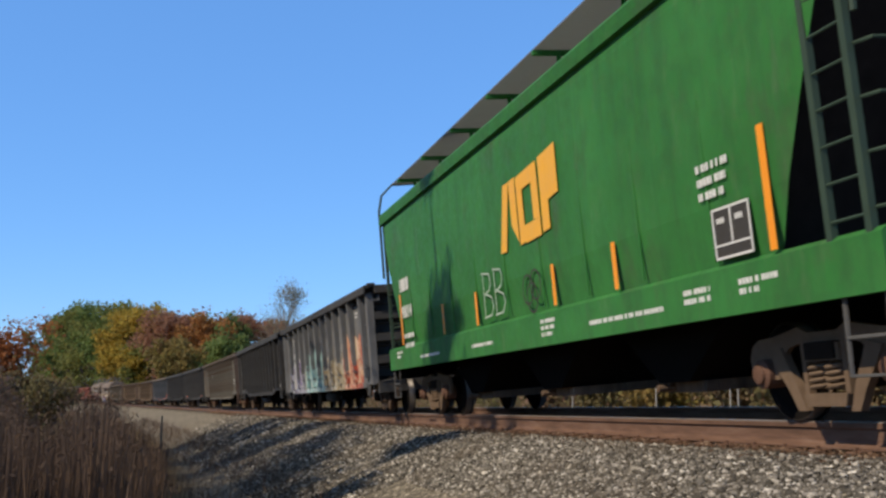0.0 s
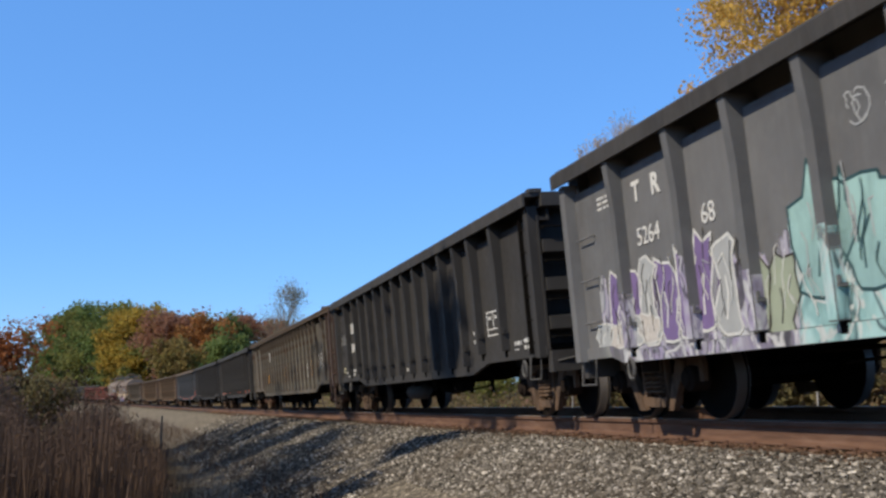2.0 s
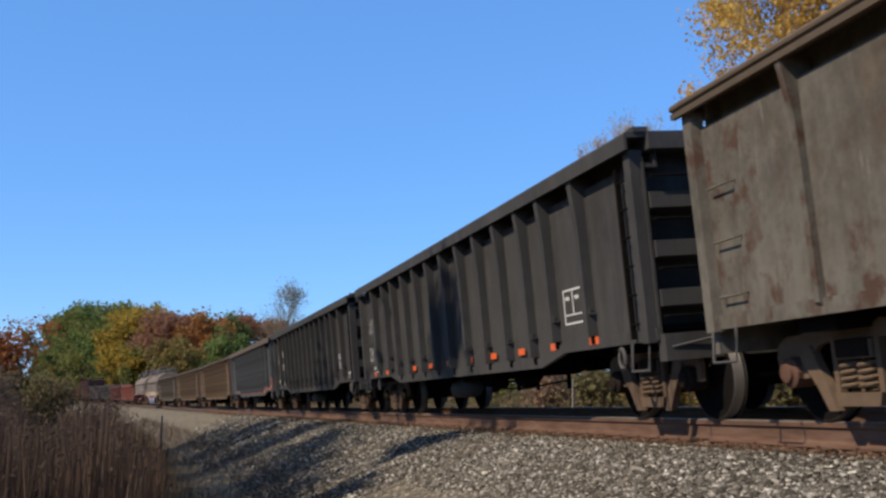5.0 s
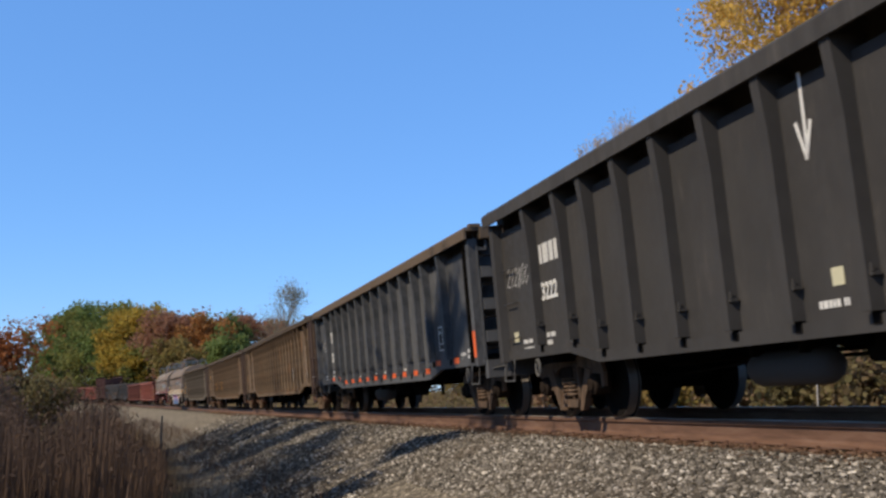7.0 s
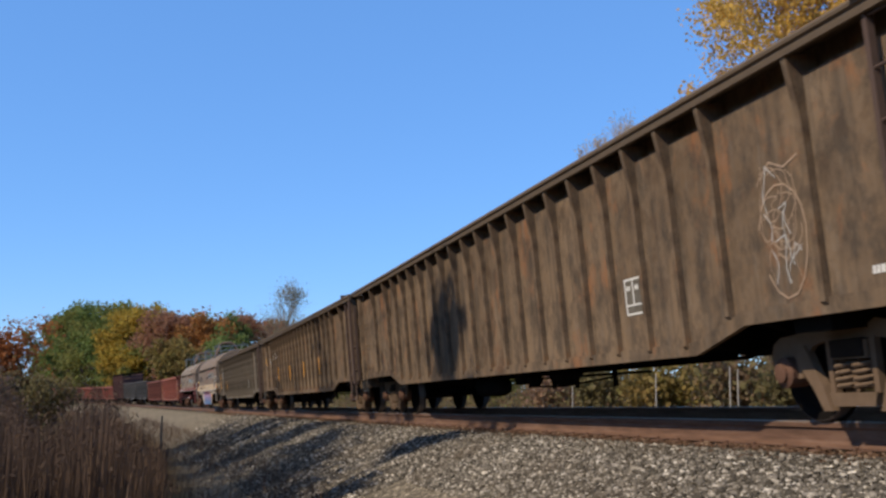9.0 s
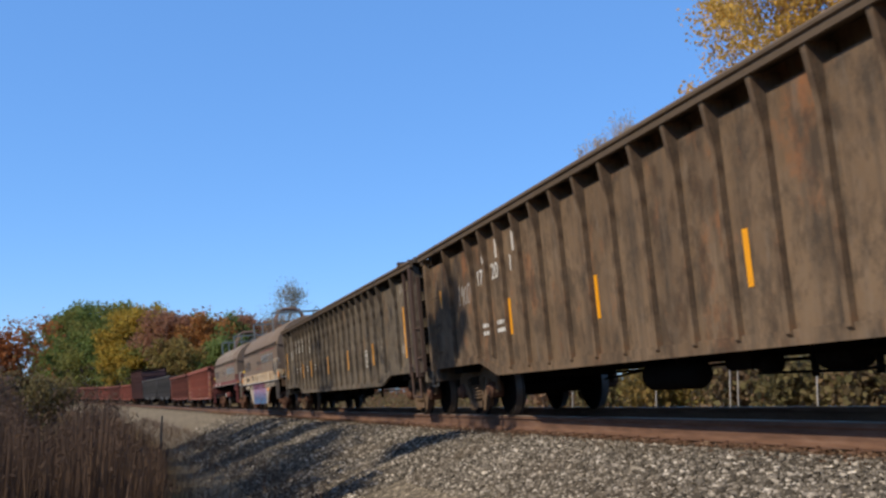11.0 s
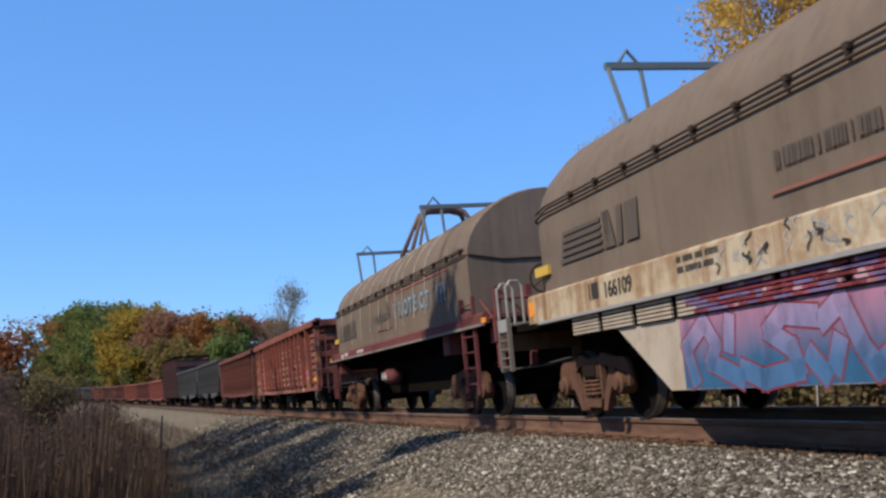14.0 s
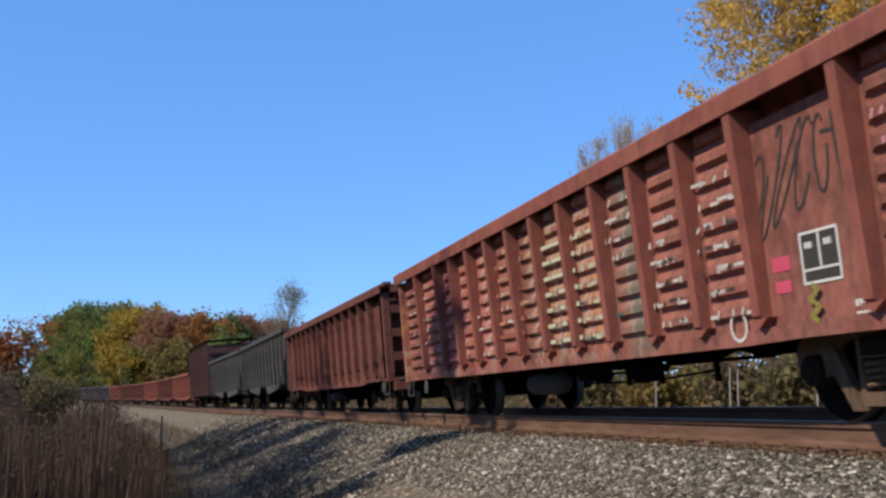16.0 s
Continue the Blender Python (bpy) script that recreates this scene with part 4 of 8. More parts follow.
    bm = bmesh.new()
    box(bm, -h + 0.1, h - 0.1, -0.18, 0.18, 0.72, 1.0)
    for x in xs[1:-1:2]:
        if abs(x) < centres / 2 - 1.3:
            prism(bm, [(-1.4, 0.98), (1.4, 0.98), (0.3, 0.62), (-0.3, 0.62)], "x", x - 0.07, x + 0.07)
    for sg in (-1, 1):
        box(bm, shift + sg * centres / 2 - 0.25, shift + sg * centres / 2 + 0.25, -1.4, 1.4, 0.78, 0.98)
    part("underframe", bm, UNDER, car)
    # air tank, brake cylinder, control valve and their hangers
    bm = bmesh.new()
    at = -h + 6.6 if style != "fish" else -1.6
    lathe(bm, [(-0.64, 0.04), (-0.6, 0.12), (-0.5, 0.165), (0.5, 0.165), (0.6, 0.12), (0.64, 0.04)], "x", 18, (at, -1.0, 0.5))
    tank = part("air_reservoir", bm, TANK if style != "fish" else UNDER, car, smooth=True)
    for dx in (-0.4, 0.4):
        bm = bmesh.new()
        box(bm, at + dx - 0.03, at + dx + 0.03, -1.175, -0.83, 0.62, 0.9)
        part("tank_strap", bm, UNDER, tank)
    bm = bmesh.new()
    vx = at + 1.35
    box(bm, vx - 0.2, vx + 0.2, -1.0, -0.7, 0.5, 0.9)
    lathe(bm, [(-0.14, 0.05), (-0.12, 0.1), (0.1, 0.1), (0.14, 0.05)], "x", 10, (vx + 0.3, -0.85, 0.55))
    lathe(bm, [(-0.12, 0.05), (-0.1, 0.09), (0.1, 0.09), (0.12, 0.05)], "x", 10, (vx - 0.3, -0.85, 0.58))
    part("control_valve", bm, UNDER, car, bevel=0.02)
    bm = bmesh.new()
    lathe(bm, [(-0.3, 0.1), (-0.28, 0.15), (0.2, 0.15), (0.24, 0.06), (0.6, 0.03)], "x", 12, (at + 2.7, -0.75, 0.6))
    part("brake_cylinder", bm, UNDER, car)
    for dx in (2.2, 3.1, 4.4):
        bm = bmesh.new()
        box(bm, at + dx - 0.02, at + dx + 0.02, -0.78, -0.72, 0.4, 0.95)
        part("brake_hanger", bm, UNDER, car)
    for run in ([(at + 1.5, -0.9, 0.46), (at + 3.0, -0.9, 0.44), (at + 4.6, -0.85, 0.52)], [(at - 2.6, -0.7, 0.5), (at - 0.7, -0.95, 0.58)]):
        bm = bmesh.new()
        tube(bm, run, 0.015, 5)
        part("brake_rod", bm, UNDER, car)
    bm = bmesh.new()
    tube(bm, [(-h + 3.4, -0.55, 0.62), (h - 4.5, -0.55, 0.62), (h - 3.8, -0.6, 0.72)], 0.022, 5)
    tube(bm, [(-h + 4.5, -0.35, 0.58), (h - 7.2, -0.35, 0.55)], 0.02, 5)
    part("brake_pipe", bm, UNDER, car)
    # air hose, cut lever, stirrups
    for sg in (-1, 1):
        bm = bmesh.new()
        tube(bm, [(sg * (h + 0.1), -1.4, 0.8), (sg * (h + 0.14), -1.0, 0.86), (sg * (h + 0.3), -0.3, 0.9), (sg * (h + 0.3), -0.1, 0.92)], 0.014, 5)
        part("cut_lever", bm, STEP, car)
        bm = bmesh.new()
        tube(bm, [(sg * (h + 0.2), -0.25, 0.78), (sg * (h + 0.36), -0.28, 0.6), (sg * (h + 0.42), -0.2, 0.42), (sg * (h + 0.6), -0.1, 0.38)], 0.024, 6)
        part("air_hose", bm, UNDER, car, smooth=True)
        bm = bmesh.new()
        if style == "fish" and sg > 0:
            bm.free()
            continue
        x0 = sg * (h - 0.12)
        tube(bm, [(x0, -1.55, end_sill), (x0, -1.58, end_sill - 0.3), (x0 - sg * 0.4, -1.58, end_sill - 0.3), (x0 - sg * 0.4, -1.55, end_sill)], 0.016, 5)
        part("step", bm, STEP, car)
    # cast tow loops under the side sill
    if style != "fish" and spin:
        bm = bmesh.new()
        loop = [(0.07 * math.cos(a), -1.53, end_sill - 0.1 + (0.12 if math.sin(a) > 0 else 0.1) * math.sin(a)) for a in [k * math.pi / 6 for k in range(13)]]
        tube(bm, loop, 0.022, 5)
        loop = finish("tow_loop", bm, STEP)
        for sg in (-1, 1):
            again("tow_loop", loop, car, pose(sg * (h - (0.85 if sg > 0 else 1.42)), 0, -0.06))
    # ladder on the side by the front corner, and irons by the rear
    if has_ladder and style == "fish":
        ladder("ladder", car, h - 0.78, h - 0.2, -1.57, end_sill - 0.06, top + 0.03, FISH_IRON, 6, 0.05, True)
        # the boxed corner with its second rail, braces and bent step irons
        bm = bmesh.new()
        box(bm, h - 0.19, h - 0.05, -1.63, -1.5, end_sill - 0.1, top + 0.02)
        box(bm, h - 0.83, h - 0.74, -1.68, -1.5, top - 0.02, top + 0.06)
        post = part("ladder_post", bm, FISH_IRON, car, bevel=0.01)
        bm = bmesh.new()
        box(bm, h + 0.12, h + 0.18, -1.56, -1.5, end_sill - 0.02, top - 0.35)
        tube(bm, [(h - 0.1, -1.6, 1.72), (h + 0.16, -1.54, 1.74)], 0.022, 5)
        tube(bm, [(h - 0.1, -1.6, 1.15), (h + 0.16, -1.54, 1.17)], 0.022, 5)
        part("brace", bm, FISH_IRON, post)
        for dx, dz in ((-0.72, 0.0), (-0.14, 0.0)):
            bm = bmesh.new()
            tube(bm, [(h + dx, -1.57, end_sill), (h + dx + 0.14, -1.6, end_sill - 0.28), (h + dx + 0.18, -1.6, end_sill - 0.5)], 0.022, 5)
            part("step_iron", bm, FISH_IRON, car)
        bm = bmesh.new()
        tube(bm, [(h - 0.54, -1.6, end_sill - 0.48), (h + 0.06, -1.6, end_sill - 0.48)], 0.018, 5)
        part("step", bm, FISH_IRON, car)
        # brake platform and wheel on the front end
        bm = bmesh.new()
        box(bm, h + 0.03, h + 0.4, -0.9, 0.2, 1.25, 1.3)
        box(bm, h + 0.03, h + 0.3, -0.75, -0.35, 1.5, 1.85)
        box(bm, h + 0.03, h + 0.24, -1.0, -0.6, 2.1, 2.36)
        part("brake_platform", bm, FISH_IRON, car, bevel=0.02)
        bm = bmesh.new()
        tube(bm, [(h + 0.42, -0.45 + 0.26 * math.cos(k * 0.3927), 2.3 + 0.26 * math.sin(k * 0.3927)) for k in range(17)], 0.018, 5)
        for k in range(4):
            a = k * math.pi / 2 + 0.4
            tube(bm, [(h + 0.38, -0.45, 2.3), (h + 0.42, -0.45 + 0.26 * math.cos(a), 2.3 + 0.26 * math.sin(a))], 0.012, 4)
        tube(bm, [(h + 0.05, -0.45, 2.3), (h + 0.4, -0.45, 2.3)], 0.025, 5)
        part("brake_wheel", bm, UNDER, car)
    elif has_ladder:
        ladder("ladder", car, h - 0.46, h - 0.12, -1.55, end_sill + 0.04, top - 0.3, UNDER, 6, 0.035, True)
    bm = bmesh.new()
    grab_iron(bm, -h + 0.3, -h + 0.68, -yp, 0)
    iron = finish("grab_iron", bm, paint_)
    for zz in (1.2, 1.7, 2.2):
        again("grab_iron", iron, car, pose(0, 0, zz))
        if not has_ladder:
            again("grab_iron", iron, car, pose(2 * h - 1.0, 0, zz))
    return car, h, xs


def covered_hopper(front, rear):
    L = front - rear
    h = L / 2
    car = car_base("covered_hopper_car", "bright green covered grain hopper car with orange stripes", "hopper car", front, rear, L - 3.2, tone="tan")
    # the body: a bowed section carried along, cut back to a slope under both ends
    section = [(1.52, 1.36), (1.585, 2.0), (1.6, 2.7), (1.595, 3.4), (1.58, 4.0), (1.54, 4.36), (1.3, 4.54), (0.8, 4.7), (0.0, 4.78)]
    section = [(-y, z) for y, z in section] + [(y, z) for y, z in section[-2::-1]]

    def inset(z, sg):
        if z >= 4.1:
            return 0.0
        return (4.1 - z) / (4.1 - 1.4) * 1.35
    bm = bmesh.new()
    cuts = [-1.0, -0.97] + [-0.9 + 0.15 * i for i in range(13)] + [0.97, 1.0]
    rings = []
    for c in cuts:
        ring = []
        for y, z in section:
            e = h - inset(z, 1)
            end = 1.0 if abs(c) < 0.999 else 0.99
            ring.append(bm.verts.new((c * e, y * end, z)))
        rings.append(ring)
    for a, b in zip(rings, rings[1:]):
        for i in range(len(section) - 1):
            bm.faces.new((a[i], a[i + 1], b[i + 1], b[i]))
        bm.faces.new((a[-1], a[0], b[0], b[-1]))
    # slope sheets set back behind the edges of the sides
    for ring, sg in ((rings[0], -1), (rings[-1], 1)):
        deep = [bm.verts.new((v.co.x - sg * (0.28 if v.co.z < 4.2 else 0.05), v.co.y * 0.97, v.co.z)) for v in ring]
        for i in range(len(deep)):
            j = (i + 1) % len(deep)
            bm.faces.new((ring[i], ring[j], deep[j], deep[i]))
        bm.faces.new(deep)
    bmesh.ops.recalc_face_normals(bm, faces=bm.faces)
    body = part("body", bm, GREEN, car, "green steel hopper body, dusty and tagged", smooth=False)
    body.data.materials.append(GREASY_SHADED)   # slope sheets at both ends, blackened for the deep shade that lies on them
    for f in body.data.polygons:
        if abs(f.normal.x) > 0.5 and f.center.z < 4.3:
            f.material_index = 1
    # eave mouldings
    for sg in (-1, 1):
        bm = bmesh.new()
        prism(bm, [(sg * 1.5, 4.14), (sg * 1.63, 4.16), (sg * 1.64, 4.24), (sg * 1.6, 4.26), (sg * 1.61, 4.36), (sg * 1.56, 4.42), (sg * 1.45, 4.42)], "x", -h + 0.02, h - 0.02)
        part("eave", bm, GREEN, car)
        bm = bmesh.new()
        prism(bm, [(sg * 1.5, 1.0), (sg * 1.61, 1.0), (sg * 1.61, 1.42), (sg * 1.55, 1.46), (sg * 1.5, 1.46)], "x", -h, h)
        part("side_sill", bm, GREEN, car, bevel=0.01)
    # thin weld seams down the side
    bm = bmesh.new()
    box(bm, -0.012, 0.012, -1.6015, -1.58, 1.5, 3.0)
    seam = finish("seam", bm, GREEN)
    for i in range(-4, 5):
        again("seam", seam, car, pose(i * 1.45, 0, 0))
    # hopper bays beneath, near black to deepen the shade they hang in
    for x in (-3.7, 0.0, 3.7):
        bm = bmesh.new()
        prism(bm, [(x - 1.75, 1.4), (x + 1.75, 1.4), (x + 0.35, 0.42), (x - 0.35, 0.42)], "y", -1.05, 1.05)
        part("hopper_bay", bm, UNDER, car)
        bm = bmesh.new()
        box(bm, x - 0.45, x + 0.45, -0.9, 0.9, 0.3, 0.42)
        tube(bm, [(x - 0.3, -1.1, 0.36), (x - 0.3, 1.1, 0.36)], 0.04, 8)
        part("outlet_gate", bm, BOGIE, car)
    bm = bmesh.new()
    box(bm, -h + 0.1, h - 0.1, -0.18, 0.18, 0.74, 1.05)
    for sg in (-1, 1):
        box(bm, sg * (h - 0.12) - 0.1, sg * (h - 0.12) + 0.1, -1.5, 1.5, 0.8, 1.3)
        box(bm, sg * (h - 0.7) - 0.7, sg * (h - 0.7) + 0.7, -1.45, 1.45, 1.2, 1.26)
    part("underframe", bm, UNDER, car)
    # running boards over the roof, their brackets and end supports
    for sg in (-1, 1):
        bm = bmesh.new()
        for k in range(20):
            yk = sg * 0.85 - 0.4 + 0.04 * k
            box(bm, -h - 0.05, h + 0.05, yk, yk + 0.014, 5.08, 5.105)
        for k in range(int(L / 0.1)):
            box(bm, -h + 0.1 * k, -h + 0.1 * k + 0.012, sg * 0.85 - 0.4, sg * 0.85 + 0.375, 5.085, 5.1)
        board = part("running_board", bm, ROOF_WALK, car, "grey metal running board")
        bm = bmesh.new()
        box(bm, -0.035, 0.035, sg * 0.85 - 0.42, sg * 0.85 + 0.4, 5.01, 5.08)
        box(bm, -0.025, 0.025, sg * 0.85 - 0.06, sg * 0.85 - 0.01, 4.66, 5.02)
        br = finish("bracket", bm, GREEN)
        for i in range(8):
            again("bracket", br, board, pose(-h + 0.6 + i * (L - 1.2) / 7, 0, 0))
    bm = bmesh.new()
    for i in range(4):
        x = -h + 2.2 + i * (L - 4.4) / 3
        box(bm, x - 1.5, x + 1.5, -0.4, 0.4, 4.72, 4.92)
    part("roof_hatch", bm, GREEN, car, bevel=0.03)
    for sx in (-1, 1):
        bm = bmesh.new()
        tube(bm, [(sx * (h - 0.02), -0.55, 5.09), (sx * (h + 0.06), -1.25, 5.09), (sx * (h + 0.08), -1.5, 4.85), (sx * (h + 0.08), -1.58, 4.5), (sx * (h + 0.02), -1.6, 3.0)], 0.028, 6)
        part("end_support", bm, HOPPER_IRON, car)
        # end ladder, posts and steps
        if sx > 0:
            ladder("ladder", car, h - 0.6, h - 0.14, -1.57, 1.42, 4.0, HOPPER_IRON, 9, 0.07)
        else:
            ladder("ladder", car, -h + 0.2, -h + 0.58, -1.56, 1.0, 4.2, HOPPER_IRON, 7, 0.06, True)
            # brake gear in the hollow under the slope sheet
            bm = bmesh.new()
            lathe(bm, [(-0.05, 0.05), (-0.03, 0.24), (0.03, 0.24), (0.05, 0.05)], "x", 16, (-h + 0.7, -0.9, 2.25))
            part("brake_wheel", bm, GREASY_SHADED, car)
            bm = bmesh.new()
            box(bm, -h + 0.55, -h + 0.95, -1.2, -0.75, 1.46, 1.85)
            lathe(bm, [(-0.4, 0.04), (-0.36, 0.15), (0.36, 0.15), (0.4, 0.04)], "y", 12, (-h + 1.15, -0.9, 1.7))
            part("brake_cylinder", bm, GREASY_SHADED, car, bevel=0.02)
            for run in ([(-h + 0.3, -1.45, 1.5), (-h + 0.9, -1.3, 2.6), (-h + 0.4, -1.1, 3.2)], [(-h + 0.4, -1.4, 2.9), (-h + 0.75, -1.35, 2.3), (-h + 0.7, -1.3, 1.5)], [(-h + 0.2, -1.5, 1.9), (-h + 1.0, -1.2, 1.95)]):
                bm = bmesh.new()
                tube(bm, run, 0.02, 5)
                part("brake_pipe", bm, HOPPER_IRON, car)
        bm = bmesh.new()
        box(bm, sx * (h - 0.12) - 0.045, sx * (h - 0.12) + 0.045, -0.045, 0.045, 1.26, 3.3)
        upright = finish("end_post", bm, HOPPER_IRON)
        for y in (-0.8, 0.8):
            again("end_post", upright, car, pose(0, y, 0))
        bm = bmesh.new()
        tube(bm, [(sx * (h - 0.1), -1.54, 0), (sx * (h + 0.05), -1.5, 0), (sx * (h + 0.05), -1.0, 0), (sx * (h - 0.1), -0.98, 0)], 0.014, 5)
        iron = finish("grab_iron", bm, HOPPER_IRON)
        for k in range(6):
            again("grab_iron", iron, car, pose(0, 0, 1.6 + 0.4 * k))
        bm = bmesh.new()
        xa = sx * (h - 0.1)
        xb = sx * (h - 0.58)
        tube(bm, [(xa, -1.55, 1.0), (xa, -1.57, 0.42), (xb, -1.57, 0.42), (xb, -1.55, 1.0)], 0.02, 5)
        tube(bm, [(xa, -1.57, 0.7), (xb, -1.57, 0.7)], 0.016, 5)
        part("step", bm, STEP, car)
        bm = bmesh.new()
        tube(bm, [(sx * (h + 0.1), -1.35, 0.85), (sx * (h + 0.2), -0.8, 0.9), (sx * (h + 0.3), -0.1, 0.92)], 0.014, 5)
        part("cut_lever", bm, STEP, car)
    # marks: c is the middle of the car along the train
    c = (front + rear) / 2
    y = -1.617
    for u, z0, z1 in ((-7.5, 1.47, 2.52), (-10.55, 1.48, 2.0), (-12.4, 1.48, 2.0), (-15.75, 1.48, 2.0), (-17.75, 1.48, 2.0), (-20.95, 1.47, 2.5)):
        bm = bmesh.new()
        stripe(bm, u - c, z0, z1, 0.1, y)
        part("reflective_stripe", bm, ORANGE, car)
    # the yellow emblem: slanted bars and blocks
    bm = bmesh.new()
    x0 = -14.25 - c

    def quad(*pts):
        bm.faces.new([bm.verts.new((x0 + px, y, 2.42 + pz)) for px, pz in pts])
    # a slanted wedge, a square ring and a stepped block, run together
    quad((-0.06, -0.02), (0.2, -0.02), (0.5, 0.92), (0.26, 0.92))
    quad((0.5, 0.92), (0.76, 0.94), (0.76, 0.02), (0.5, 0.3))
    quad((0.8, 0.92), (1.62, 0.98), (1.62, 0.76), (0.8, 0.7))
    quad((0.8, 0.7), (1.02, 0.715), (1.02, 0.0), (0.8, -0.02))
    quad((1.02, 0.22), (1.62, 0.24), (1.62, 0.0), (1.02, -0.02))
    quad((1.38, 0.24), (1.62, 0.24), (1.62, 0.76), (1.38, 0.742))
    quad((1.68, 0.02), (1.94, 0.04), (1.96, 1.02), (1.7, 1.0))
    quad((1.95, 0.4), (2.3, 0.44), (2.32, 1.06), (1.96, 1.02))
    tagged(part("emblem", bm, LOGO, car, "yellow-orange painted emblem"), kind="stuff")
    for bx in (-15.3 - c, -14.75 - c):
        strokes([[(bx, 1.56), (bx, 2.24)], [(bx - 0.05, 2.24), (bx + 0.3, 2.2), (bx + 0.36, 2.08), (bx + 0.28, 1.96), (bx, 1.9)], [(bx + 0.05, 1.92), (bx + 0.36, 1.84), (bx + 0.42, 1.7), (bx + 0.3, 1.58), (bx - 0.05, 1.56)]], y, 0.026, FADED_WHITE, car, "graffiti_letter")
    ring = [[(gx - c + 0.2 * math.cos(k * 0.5), gz + 0.2 * math.sin(k * 0.5)) for k in range(14)] for gx, gz in ((-13.35, 1.78), (-13.05, 1.82), (-13.2, 1.66))]
    strokes(ring, y, 0.028, DARK_INK, car, "graffiti_outline")
    strokes([[(-20.7 - c + 0.012 * k * k * 0.3, 3.9 - 0.05 * k) for k in range(9)], [(-19.2 - c, 3.6), (-19.25 - c, 3.1), (-19.2 - c, 2.7)]], y + 0.012, 0.03, FADED_CHALK, car, "pale_smear")
    bm = bmesh.new()
    bars(bm, -20.9 - c, 2.79, (0.74,), 0.25, 0.05, y, 2)
    lettering("98014", -20.86 - c, y, 2.0, 0.34, WHITE, car, name="car_number", thick=0.004)
    bars(bm, -20.8 - c, 1.68, (0.8, 0.76), 0.09, 0.1, y, 5)
    bars(bm, -8.6 - c, 2.4, (0.55, 0.5, 0.45), 0.07, 0.06, y, 6)
    tagged(part("stencil", bm, WHITE, car), kind="stuff")
    bm = bmesh.new()
    for u, rows, z in ((-21.6, (0.5, 0.3), 1.36), (-19.6, (1.4,), 1.2), (-16.2, (1.1,), 1.2), (-13.0, (0.5, 0.5, 0.4), 1.34), (-11.4, (1.9,), 1.2), (-9.1, (0.5, 0.5), 1.3), (-8.1, (0.6, 0.3), 1.3)):
        bars(bm, u - c, z, rows, 0.05, 0.035, -1.615, int(-u * 10))
    tagged(part("stencil", bm, WHITE, car), kind="stuff")
    data_panel(car, -8.42 - c, 1.5, 0.62, 0.46, y + 0.006)
    return car


# the hopper's green greyed and darkened for the shade on its ladders and irons
HOPPER_IRON = plain("shade_darkened_green_ironwork", (0.035, 0.06, 0.04), 0.7, vary=0.35)
FADED_WHITE = plain("worn_white_spray", (0.42, 0.5, 0.42), 0.8, vary=0.35)
FADED_CHALK = plain("faded_chalk_on_green", (0.12, 0.25, 0.13), 0.8, vary=0.3)
ROOF_WALK = plain("grey_roof_walk", (0.15, 0.15, 0.15), 0.6, vary=0.15)


